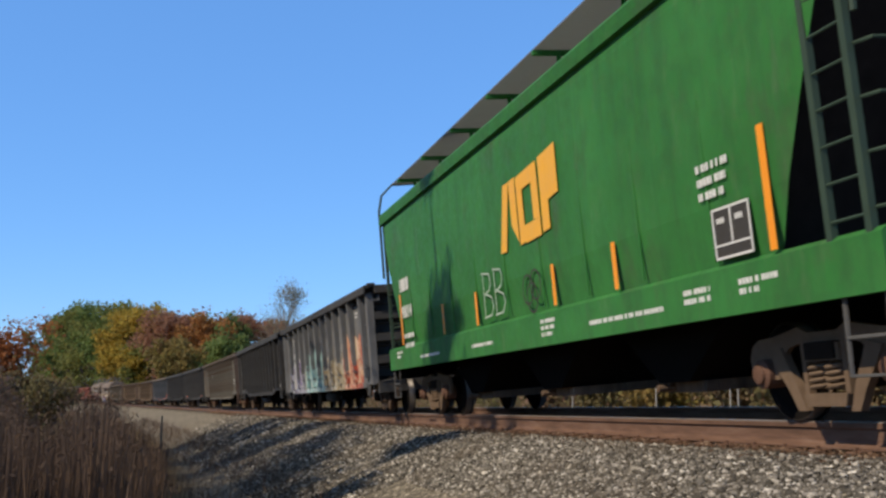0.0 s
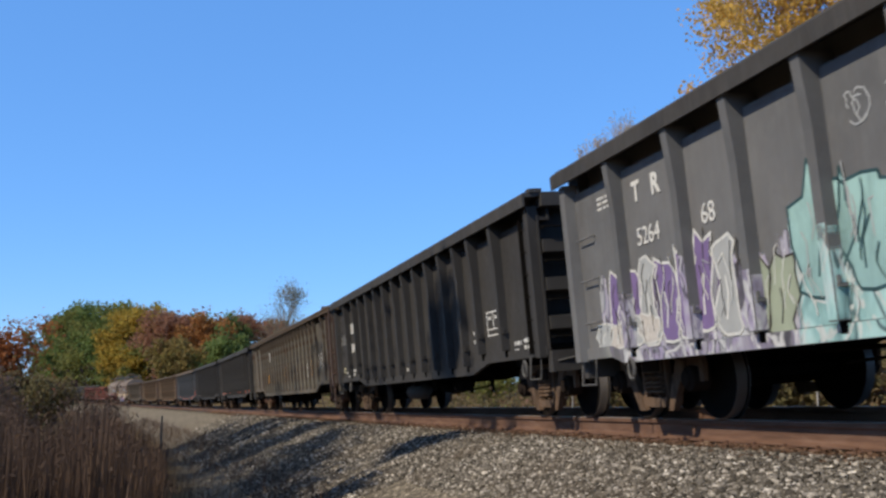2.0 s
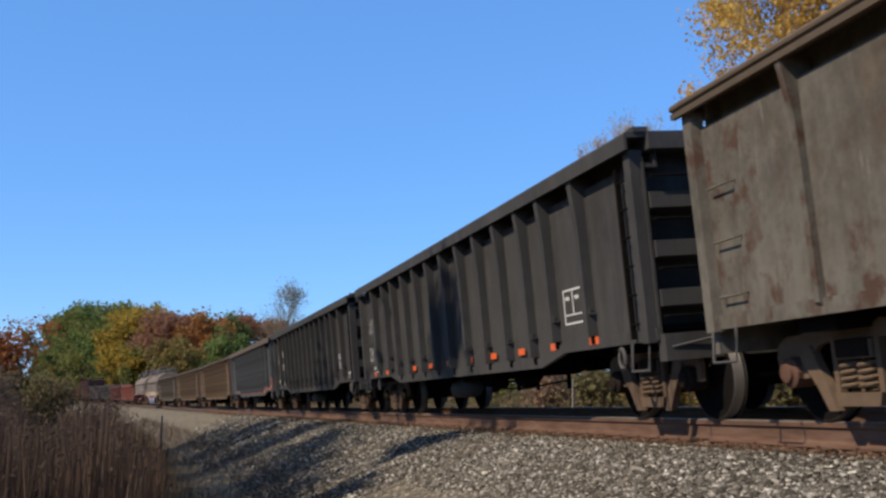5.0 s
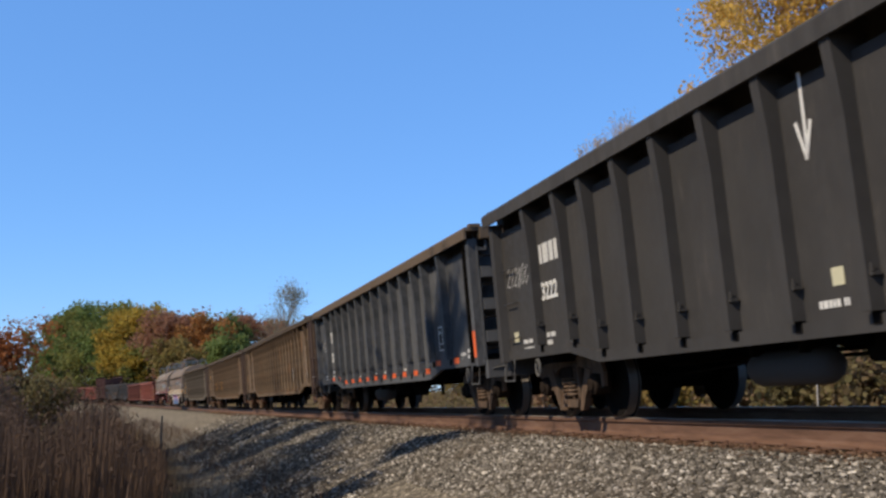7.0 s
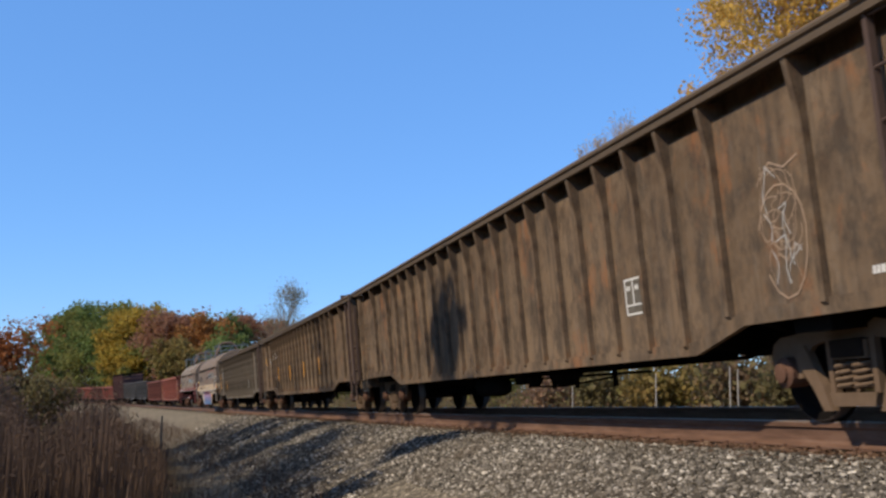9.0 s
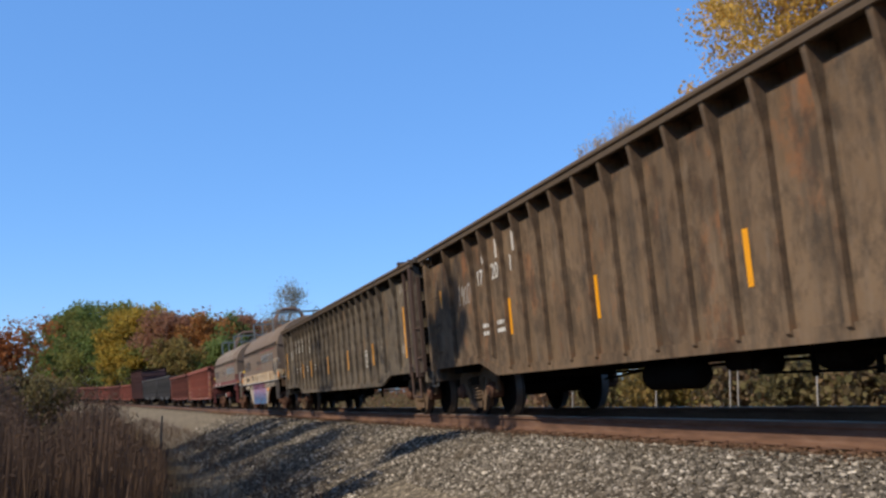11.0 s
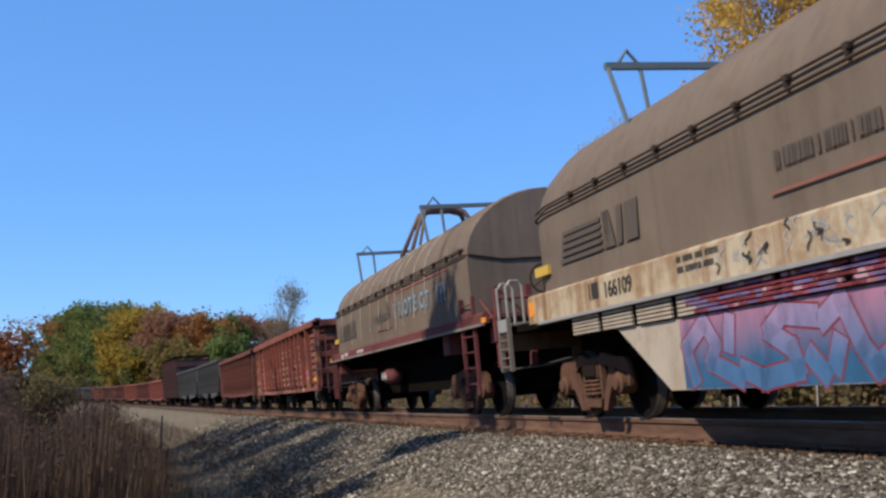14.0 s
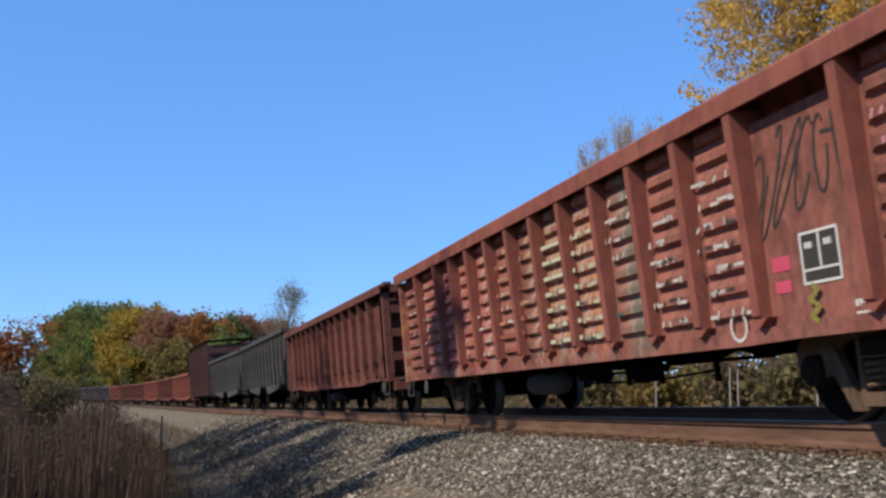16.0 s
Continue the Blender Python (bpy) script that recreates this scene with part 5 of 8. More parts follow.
# ---- coil cars ----
def coil_car(label, front, rear, sill, sill_z, belly, x_letters, centres, shift, tail):
    L = front - rear
    h = L / 2
    car = car_base("coil_car", label, "coil car", front, rear, centres, shift=shift, tail=tail, tone="ruddy")
    z0, z1 = sill_z
    # the hood: straight walls and a round back, its ends bevelled
    hh = h - 0.75
    hr = hh + (0.85 if tail else 0.2)   # the hood reaches further back on one car
    hf = hh - (0.0 if tail else 0.4)
    prof = [(1.52, z1), (1.54, 2.6)] + [(1.54 * math.cos(a), 2.6 + 1.2 * math.sin(a)) for a in [radians(d) for d in range(10, 90, 10)]] + [(0.0, 3.8)]
    prof = [(-y, z) for y, z in prof] + [(y, z) for y, z in prof[-2::-1]]
    bm = bmesh.new()
    rings = []
    for x, k in ((-hr, 0.86), (-hr + 0.15, 0.92), (-hr + 0.4, 0.97), (-hr + 0.8, 1.0), (-hh / 3, 1.0), (hh / 3, 1.0), (hf - 0.12, 1.0), (hf, 0.985)):
        rings.append([bm.verts.new((x, y * k, z1 + (z - z1) * k)) for y, z in prof])
    n = len(prof)
    for a, b in zip(rings, rings[1:]):
        for i in range(n - 1):
            bm.faces.new((a[i], a[i + 1], b[i + 1], b[i]))
        bm.faces.new((a[-1], a[0], b[0], b[-1]))
    bm.faces.new(rings[0])
    bm.faces.new(rings[-1][::-1])
    hood = part("hood", bm, HOOD, car, "taupe-grey rounded steel hood", smooth=True)
    hood.data.set_sharp_from_angle(angle=radians(35))
    # seam bead with its clips, round the hood
    bm = bmesh.new()
    loop = [(-hr, 1.34), (-hr, -1.34), (-hr + 0.15, -1.44), (-hr + 0.4, -1.52), (-hr + 0.8, -1.57), (hf - 0.1, -1.57), (hf + 0.018, -1.48), (hf + 0.018, -0.9), (hf + 0.018, 0.9), (hf + 0.018, 1.48), (hf - 0.1, 1.57), (-hr + 0.8, 1.57), (-hr + 0.4, 1.52), (-hr, 1.34)]
    tube(bm, [(x, y, 2.69 - (0.1 if abs(y) < 1.2 and x > 0 else 0)) for x, y in loop], 0.016, 5)
    bead = part("bead", bm, HOOD_SEAM, hood)
    bm = bmesh.new()
    tube(bm, [(-hr + 0.3, -1.49, 2.77), (-hr + 0.8, -1.55, 2.79), (-hh / 2, -1.56, 2.79), (0, -1.555, 2.8), (hh / 2, -1.56, 2.79), (hf - 0.1, -1.545, 2.8)], 0.014, 5)
    part("rod", bm, HOOD_SEAM, bead)
    bm = bmesh.new()
    box(bm, -0.032, 0.032, -1.58, -1.5, 2.765, 2.815)
    box(bm, -0.012, 0.012, -1.58, -1.5, 2.68, 2.78)
    clip = finish("clip", bm, HOOD_SEAM)
    for i in range(15):
        again("clip", clip, hood, pose(-hh + 0.85 + i * (hh + hf - 1.1) / 14, 0, 0))
    bm = bmesh.new()
    box(bm, hf + 0.001, hf + 0.022, -0.06, 0.06, 2.6, 3.62)
    part("end_rib", bm, HOOD, hood)
    # arched lifting bail in the middle
    bm = bmesh.new()
    for dx in (-0.32, 0.32):
        tube(bm, [(dx * 1.5, -0.95, 3.5), (dx * 0.9, -0.7, 4.1), (dx * 0.45, -0.5, 4.46), (dx * 0.4, -0.3, 4.54), (dx * 0.4, 0.2, 4.54), (dx * 0.45, 0.45, 4.44), (dx * 0.9, 0.65, 4.05), (dx * 1.5, 0.95, 3.5)], [0.05, 0.045, 0.06, 0.085, 0.085, 0.06, 0.045, 0.05], 7)
    tube(bm, [(-0.9, -0.85, 3.62), (-0.3, -0.5, 4.5)], 0.035, 6)
    tube(bm, [(0.9, -0.85, 3.62), (0.3, -0.5, 4.5)], 0.035, 6)
    box(bm, -0.55, 0.55, -0.3, 0.3, 3.76, 3.84)
    part("lifting_bail", bm, BAIL, hood, "rust-stained arched lifting bail", smooth=True)
    # stacking guides fore and aft
    for gx in (-4.1, 2.75):
        bm = bmesh.new()
        box(bm, gx - 0.55, gx - 0.47, -1.15, 1.15, 4.18, 4.26)
        for y in (-1.12, 1.12):
            tube(bm, [(gx - 0.51, y, 4.22), (gx, y * 1.02, 3.2 + 0.02)], 0.032, 6)
            tube(bm, [(gx - 0.51, y * 0.62, 4.22), (gx - 0.4, y * 0.62, 3.6)], 0.03, 6)
            tube(bm, [(gx - 0.51, y * 0.9, 4.22), (gx - 0.51, y * 0.76, 4.42), (gx - 0.51, y * 0.62, 4.22)], 0.025, 5)
        part("stacking_guide", bm, GUIDE, hood)
    # the sill
    for sg in (-1, 1):
        bm = bmesh.new()
        prism(bm, [(sg * 1.5, z0), (sg * 1.6, z0), (sg * 1.6, z1 - 0.03), (sg * 1.56, z1), (sg * 1.3, z1), (sg * 1.3, z1 - 0.05)], "x", -h + (-0.15 if tail else 0.35), h - 0.35)
        part("side_sill", bm, sill, car)
        bm = bmesh.new()
        box(bm, -h + 0.3, h - 0.3, sg * 1.62 - 0.03, sg * 1.62 + 0.03, z0 - 0.035, z0 + 0.004)
        part("sill_flange", bm, BARE if belly else FLANGE_GREY, car)
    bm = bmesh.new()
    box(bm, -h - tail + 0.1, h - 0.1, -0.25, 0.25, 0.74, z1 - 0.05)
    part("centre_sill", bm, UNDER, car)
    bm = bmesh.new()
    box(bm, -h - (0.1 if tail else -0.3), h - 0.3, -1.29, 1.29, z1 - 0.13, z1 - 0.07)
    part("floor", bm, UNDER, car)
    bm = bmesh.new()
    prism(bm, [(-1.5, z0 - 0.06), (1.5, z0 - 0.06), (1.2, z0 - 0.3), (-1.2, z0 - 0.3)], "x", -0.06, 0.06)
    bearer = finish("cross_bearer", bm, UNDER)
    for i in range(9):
        again("cross_bearer", bearer, car, pose(-h + 1.2 + i * (L - 2.4) / 8, 0, 0))
    for sg in (-1, 1):
        bm = bmesh.new()
        he = h if sg > 0 else h + tail
        box(bm, *sorted((sg * he, sg * (h - 0.8))), -1.45, 1.45, z0 - 0.05, z0 + 0.06)
        part("end_deck", bm, UNDER, car)
    if belly:
        bm = bmesh.new()
        prism(bm, [(-4.2, 1.06), (-3.07, 0.36), (2.5, 0.36), (2.6, 0.5), (2.86, 0.76), (3.2, 0.94), (3.8, 1.06)], "y", -1.54, -1.5)
        prism(bm, [(-4.2, 1.06), (-3.07, 0.36), (2.5, 0.36), (3.8, 1.06)], "y", 1.5, 1.54)
        part("belly_panel", bm, BELLY, car, "pale panel with blue and pink graffiti")
        bm = bmesh.new()
        prism(bm, [(-4.1, 1.06), (-3.0, 0.4), (2.45, 0.4), (2.55, 0.52), (2.8, 0.78), (3.15, 0.95), (3.7, 1.06)], "y", -1.49, 1.49)
        part("belly_tank", bm, UNDER, car)
        bm = bmesh.new()
        tube(bm, [(2.52, -1.53, 0.37), (2.63, -1.53, 0.51), (2.89, -1.53, 0.76), (3.22, -1.53, 0.94), (3.8, -1.53, 1.05)], [0.05, 0.045, 0.04, 0.04, 0.035], 6)
        part("belly_lip", bm, RUDDY, car)
        # louvred mesh walkway strips under the sill
        bm = bmesh.new()
        for i in range(12):
            xa = -h + 1.3 + i * (L - 2.6) / 12
            for zz in (1.075, 1.117, 1.159, 1.201, 1.243):
                box(bm, xa + 0.05, xa + (L - 2.6) / 12 - 0.08, -1.585, -1.56, zz, zz + 0.027)
        part("louvres", bm, BELLY, car)
        bm = bmesh.new()
        box(bm, -h + 1.3, h - 1.3, -1.55, 1.55, 1.06, z0 - 0.06)
        part("louvre_backing", bm, UNDER, car)
    else:
        bm = bmesh.new()
        lathe(bm, [(-0.42, 0.06), (-0.36, 0.17), (0.36, 0.17), (0.42, 0.06)], "x", 16, (-1.28, -1.2, 0.9))
        part("air_reservoir", bm, SILL_RED, car, smooth=True)
        wave = [(-1.6 + 0.045 * k, 0.9 + 0.1 * (1 if k % 2 else -1) * (0.7 + 0.3 * math.sin(k))) for k in range(12)]
        strokes([wave], -1.376, 0.028, WHITE, car, "graffiti_line")
        # pale run-down lines over the hood
        for k, x in enumerate((-5.27, -3.97, -2.72, -1.55, -0.58, 0.35, 1.1, 1.74, 2.7, 3.6)):
            bm = bmesh.new()
            low = 1.9 + 0.08 * math.sin(5 * k)
            wall = [(x - 0.1 + 0.1 * f + 0.012 * math.sin(7 * f + k), -1.545, low + (2.6 - low) * f) for f in (0, 0.2, 0.4, 0.6, 0.8)]
            arc = [(x + 0.02 * math.sin(3 * a + k), -1.545 * math.cos(a), 2.6 + 1.206 * math.sin(a)) for a in [0.1 * i for i in range(9 + k % 4)]]
            tube(bm, wall + arc, [0.006 + 0.009 * abs(math.sin(2.3 * i + k)) for i in range(len(wall) + len(arc))], 4)
            part("pale_run", bm, DUSTY_WHITE, hood)
        bm = bmesh.new()
        prism(bm, [(-4.0, 1.3), (4.0, 1.3), (2.6, 0.5), (-2.6, 0.5)], "y", -0.9, 0.9)
        part("trough", bm, UNDER, car)
        for x, xe in ((4.36, 4.75), (-6.45, -6.2)):
            bm = bmesh.new()
            box(bm, x, xe, -1.5, -1.2, 1.12, 1.47)
            part("hanger", bm, sill, car)
    # platforms, rails and ladders at the corners
    rail_mat = BARE if belly else SILL_RED
    for sx in (-1, 1):
        he = h if sx > 0 else h + tail
        bm = bmesh.new()
        box(bm, sx * (he - 0.36) - 0.34, sx * (he - 0.36) + 0.34, -1.5, 1.5, z0 + 0.06, z0 + 0.1)
        part("platform", bm, rail_mat, car)
        for y in (-0.55, 0.55):
            bm = bmesh.new()
            xx = sx * (he - 0.1)
            tube(bm, [(xx, y - 0.12, z0 + 0.1), (xx, y - 0.12, 1.8), (xx, y - 0.07, 1.88), (xx, y + 0.07, 1.88), (xx, y + 0.12, 1.8), (xx, y + 0.12, z0 + 0.1)], 0.018, 6)
            part("hand_rail", bm, rail_mat, car)
        out = 0.25 if sx < 0 and tail else 0.6 if belly else 0.88 if sx > 0 else 0.5
        wide = 0.54 if belly and sx > 0 else 0.66 if sx > 0 else 0.42
        if sx > 0 and not belly:
            # brake box, upright channels and braces on the front end
            bm = bmesh.new()
            box(bm, he - 0.62, he - 0.1, -1.4, -0.5, 1.2, 1.46)
            part("end_box", bm, SILL_RED, car, bevel=0.02)
            for y in (-1.42, -0.9, 0.9):
                bm = bmesh.new()
                box(bm, he - 0.16, he - 0.06, y - 0.05, y + 0.05, 0.8, 2.05)
                part("end_channel", bm, SILL_RED, car)
            for run in ([(he - 0.7, -1.5, 1.9), (he - 0.1, -1.5, 1.55)], [(he - 0.08, -1.4, 2.0), (he - 0.08, -0.9, 1.5)], [(he - 0.05, -1.45, 1.85), (he - 0.05, 0.9, 1.85)]):
                bm = bmesh.new()
                tube(bm, run, 0.022, 5)
                part("brace", bm, SILL_RED, car)
        ladder("ladder", car, *sorted((sx * (he - out - wide), sx * (he - out))), -1.57, 0.55 if belly and sx > 0 else 0.72 if sx < 0 and tail else 0.45, 1.5 if sx < 0 and tail else 1.98, LADDER_GREY if belly else rail_mat, 6, 0.045)
        bm = bmesh.new()
        box(bm, *sorted((sx * (he - out - wide), sx * (he - out))), -1.6, -1.585, z0 - 0.02, z0 + (0.24 if wide > 0.5 else 0.16))
        part("ladder_plate", bm, rail_mat, car)
        bm = bmesh.new()
        tube(bm, [(sx * (he + 0.1), -1.4, 0.75), (sx * (he + 0.25), -0.8, 0.78), (sx * (he + 0.3), -0.1, 0.9)], 0.016, 5)
        part("cut_lever", bm, STEP, car)
        bm = bmesh.new()
        box(bm, sx * (he - 0.1) - 0.06, sx * (he - 0.1) + 0.06, -1.5, 1.5, z0 - 0.3, z0 + 0.06)
        part("end_sill", bm, rail_mat if not belly else BOGIE, car)
        if belly and sx > 0:
            # pale rails that bow out over the front ladder, and the dark box under the hood's end
            for dx in (out, out + wide):
                bm = bmesh.new()
                xx = he - dx
                tube(bm, [(xx, -1.6, z0 + 0.05), (xx, -1.62, 1.6), (xx, -1.62, 2.08), (xx, -1.56, 2.16), (xx - 0.04, -1.48, 2.12), (xx - 0.05, -1.46, 1.9)], 0.027, 6)
                part("hand_rail", bm, DUSTY_WHITE, car)
                bm = bmesh.new()
                tube(bm, [(xx - 0.07, -1.63, 1.52), (xx - 0.09, -1.65, 1.56), (xx - 0.09, -1.65, 2.0), (xx - 0.03, -1.63, 2.06)], 0.011, 5)
                part("grab_iron", bm, UNDER, car)
            bm = bmesh.new()
            box(bm, he - 0.62, he - 0.45, -1.15, 0.35, 1.62, 1.8)
            crate = part("end_box", bm, UNDER, car)
            bm = bmesh.new()
            bars(bm, 0.0, 0.1, (0.18, 0.12), 0.04, 0.03, 0.0, 41)
            bm.transform(pose(he - 0.447, -0.75, 1.67, 0, 0, 90))
            tagged(part("stencil", bm, DUSTY_WHITE, crate), kind="stuff")
        if sx < 0 and tail:
            # hoops over the ladder and the brake wheel on its stand
            for dx in (out, out + 0.42):
                bm = bmesh.new()
                xx = sx * (he - dx)
                tube(bm, [(xx, -1.57, z0 + 0.1), (xx, -1.57, 1.95), (xx, -1.5, 2.03), (xx, -1.38, 2.03), (xx, -1.32, 1.95), (xx, -1.32, z0 + 0.1)], 0.02, 6)
                part("hand_rail", bm, rail_mat, car)
            bm = bmesh.new()
            tube(bm, [(sx * (he - 0.16), -0.75, z0 + 0.06), (sx * (he - 0.16), -0.75, 2.12)], 0.03, 6)
            stand = part("brake_stand", bm, UNDER, car)
            bm = bmesh.new()
            for k in range(5):
                a = k * 1.2566
                tube(bm, [(sx * (he - 0.12), -0.75, 2.1), (sx * (he - 0.12), -0.75 + 0.21 * math.cos(a), 2.1 + 0.21 * math.sin(a))], 0.012, 4)
            tube(bm, [(sx * (he - 0.12), -0.75 + 0.22 * math.cos(k * 0.3142), 2.1 + 0.22 * math.sin(k * 0.3142)) for k in range(21)], 0.02, 5)
            part("brake_wheel", bm, HOOD_SEAM, stand)
    # writing on the hood
    pitch = 0.404 if belly else 0.445
    for k, ch in enumerate("PROTECT III"):
        x = x_letters + pitch * k if k < 7 else x_letters + (3.12 if belly else 3.5) + 0.245 * (k - 8)
        if ch == " ":
            continue
        up = 2.14 if belly else 2.095
        ink = PALE_BLUE if belly or k < 2 else BRIGHT_BLUE
        if k < 3:
            lettering(ch, x - 0.03, -1.544, up - 0.02, 0.43, GHOST, car, wide=1.1, name="hood_letter", thick=0.012)
        letter = lettering(ch, x, -1.5475, up, 0.415, ink, car, wide=1.12, name="hood_letter", thick=0.013)
        if ch in "PTI":
            at = [v.co.x for v in letter.data.vertices]
            mid = (min(at) + max(at)) / 2 if ch != "P" else min(at) + 0.035
            for lo in (up - 0.004, up + 0.272)[:2 if ch == "I" else 1]:
                bm = bmesh.new()
                box(bm, mid - 0.075, mid + 0.075, -1.5507, -1.545, lo, lo + 0.02)
                part("serif", bm, ink, car)
    # a faded red border over the words
    for a, b, lo, hi in ((x_letters - 0.33, x_letters + 4.3, 2.58, 2.615), (x_letters + 4.27, x_letters + 4.3, 2.2, 2.58), (x_letters - 0.33, x_letters - 0.3, 1.945, 2.58), (x_letters - 1.9, x_letters - 0.3, 1.92, 1.945)):
        bm = bmesh.new()
        box(bm, a, b, -1.5525, -1.548, lo, hi)
        part("red_border", bm, FADED_RED, car)
    # the ghost of an old emblem: slanted bars and a block
    ex = (-5.67 if belly else -5.82)
    for i in range(5):
        bm = bmesh.new()
        prism(bm, [(ex + 0.035 * i, 1.98 + 0.083 * i), (ex + 1.3, 1.98 + 0.083 * i), (ex + 1.32, 2.03 + 0.083 * i), (ex + 0.02 + 0.035 * i, 2.03 + 0.083 * i)], "y", -1.5525, -1.548)
        part("emblem_bar", bm, GHOST, car)
    for a, b, lean in ((1.36, 1.5, 0.06), (1.48, 1.68, -0.12), (1.72, 1.86, 0.06), (1.94, 2.26, 0.05)):
        bm = bmesh.new()
        prism(bm, [(ex + a, 1.98), (ex + b, 1.98), (ex + b + lean, 2.4), (ex + a + lean, 2.4)], "y", -1.5525, -1.548)
        part("emblem_block", bm, GHOST, car)
    bm = bmesh.new()
    bars(bm, x_letters - 1.8, 2.27, (1.35,), 0.15, 0.05, -1.5525, 9)
    tagged(part("faded_word", bm, GHOST, car), kind="stuff")
    bm = bmesh.new()
    px = -h + (0.15 if tail else 0.95)
    box(bm, px, px + 0.5, -1.562, -1.5, 1.92 if belly else 1.95, 2.04 if belly else 2.07)
    part("placard", bm, YELLOW, car)
    for x in (-h + (0.0 if tail else 0.2), h - 0.3):
        bm = bmesh.new()
        if belly:
            box(bm, x - 0.1, x + 0.1, -1.606, -1.59, z0 + 0.1, z0 + 0.3)
        else:
            box(bm, x - 0.1, x + 0.1, -1.606, -1.59, z0 + 0.01, z0 + 0.09)
        part("reflective_patch", bm, ORANGE, car)
    bm = bmesh.new()
    bars(bm, -h + 2.0, z1 - 0.07, (0.28,), 0.19 if belly else 0.13, 0.05, -1.606, 8)
    if not belly:
        lettering("164548", -h + 2.42, -1.606, z1 - 0.14, 0.14, WHITE, car, name="car_number", wide=1.25)
    bars(bm, -h + 4.2, z1 - 0.06, (0.8, 0.7), 0.06, 0.04, -1.606, 14)
    tagged(part("stencil", bm, DARK_INK if belly else WHITE, car), kind="stuff")
    if belly:
        lettering("166109", -h + 2.42, -1.606, z1 - 0.27, 0.25, DARK_INK, car, name="car_number", thick=0.004)
        data_panel(car, 2.1, 0.74, 0.3, 0.32, -1.55)
        bm = bmesh.new()
        box(bm, 2.48, 2.84, -1.552, -1.54, 0.9, 1.04)
        part("reflective_patch", bm, ORANGE, car)
    return car


FADED_RED = plain("faded_red_line_paint", (0.3, 0.12, 0.095), 0.8, vary=0.5, scale=5)
HOOD_SEAM = plain("dark_brown_hood_seam", (0.05, 0.035, 0.027), 0.85, vary=0.4)
DUSTY_WHITE = plain("dusty_white_run", (0.42, 0.38, 0.33), 0.9, vary=0.4, scale=9)
FLANGE_GREY = plain("scuffed_pale_flange", (0.27, 0.235, 0.21), 0.8, vary=0.6, scale=5)
BAIL = plain("rust_stained_bail", (0.17, 0.12, 0.1), 0.75, vary=0.5, scale=5)
LADDER_GREY = plain("dusty_pale_ladder_steel", (0.2, 0.17, 0.145), 0.7, vary=0.3)
GUIDE = plain("blue_grey_guide_steel", (0.12, 0.15, 0.17), 0.6, vary=0.3)


# ---- far cars ----
def open_hopper(label, front, rear, paint_):
    L = front - rear
    h = L / 2
    car = car_base("open_hopper_car", label, "hopper car", front, rear, L - 3.6, spin=False)
    under = [(-h, 2.2), (-h + 2.4, 0.95), (-1.6, 0.75), (-0.7, 1.2), (0.7, 1.2), (1.6, 0.75), (h - 2.4, 0.95), (h, 2.2)]
    for sg in (-1, 1):
        bm = bmesh.new()
        prism(bm, under + [(h, 3.15), (-h, 3.15)], "y", sg * 1.5, sg * 1.46)
        part("side", bm, paint_, car)
        bm = bmesh.new()
        box(bm, -h - 0.05, h + 0.05, sg * 1.53 - 0.09, sg * 1.53 + 0.09, 3.05, 3.2)
        part("top_rim", bm, paint_, car)
    bm = bmesh.new()
    box(bm, -0.06, 0.06, -1.6, -1.5, 1.1, 3.05)
    post = finish("post", bm, paint_)
    n = 12
    for i in range(n + 1):
        x = -h + 0.6 + i * (L - 1.2) / n
        again("post", post, car, pose(x, 0, 0))
        again("post", post, car, pose(x, 0, 0, 0, 0, 180))
    for sg in (-1, 1):
        bm = bmesh.new()
        prism(bm, [(sg * h, 3.1), (sg * (h - 0.05), 3.1), (sg * (h - 2.4), 1.0), (sg * (h - 2.4), 0.9), (sg * h, 2.15)], "y", -1.46, 1.46)
        part("end_slope", bm, paint_, car)
        for y in (-1.4, 1.4):
            bm = bmesh.new()
            box(bm, sg * (h - 0.1) - 0.07, sg * (h - 0.1) + 0.07, y - 0.07, y + 0.07, 0.85, 2.3)
            part("corner_post", bm, paint_, car)
    bm = bmesh.new()
    box(bm, -h, h, -0.2, 0.2, 0.75, 1.05)
    box(bm, -h, h, -1.45, 1.45, 1.0, 1.05)
    part("underframe", bm, UNDER, car)


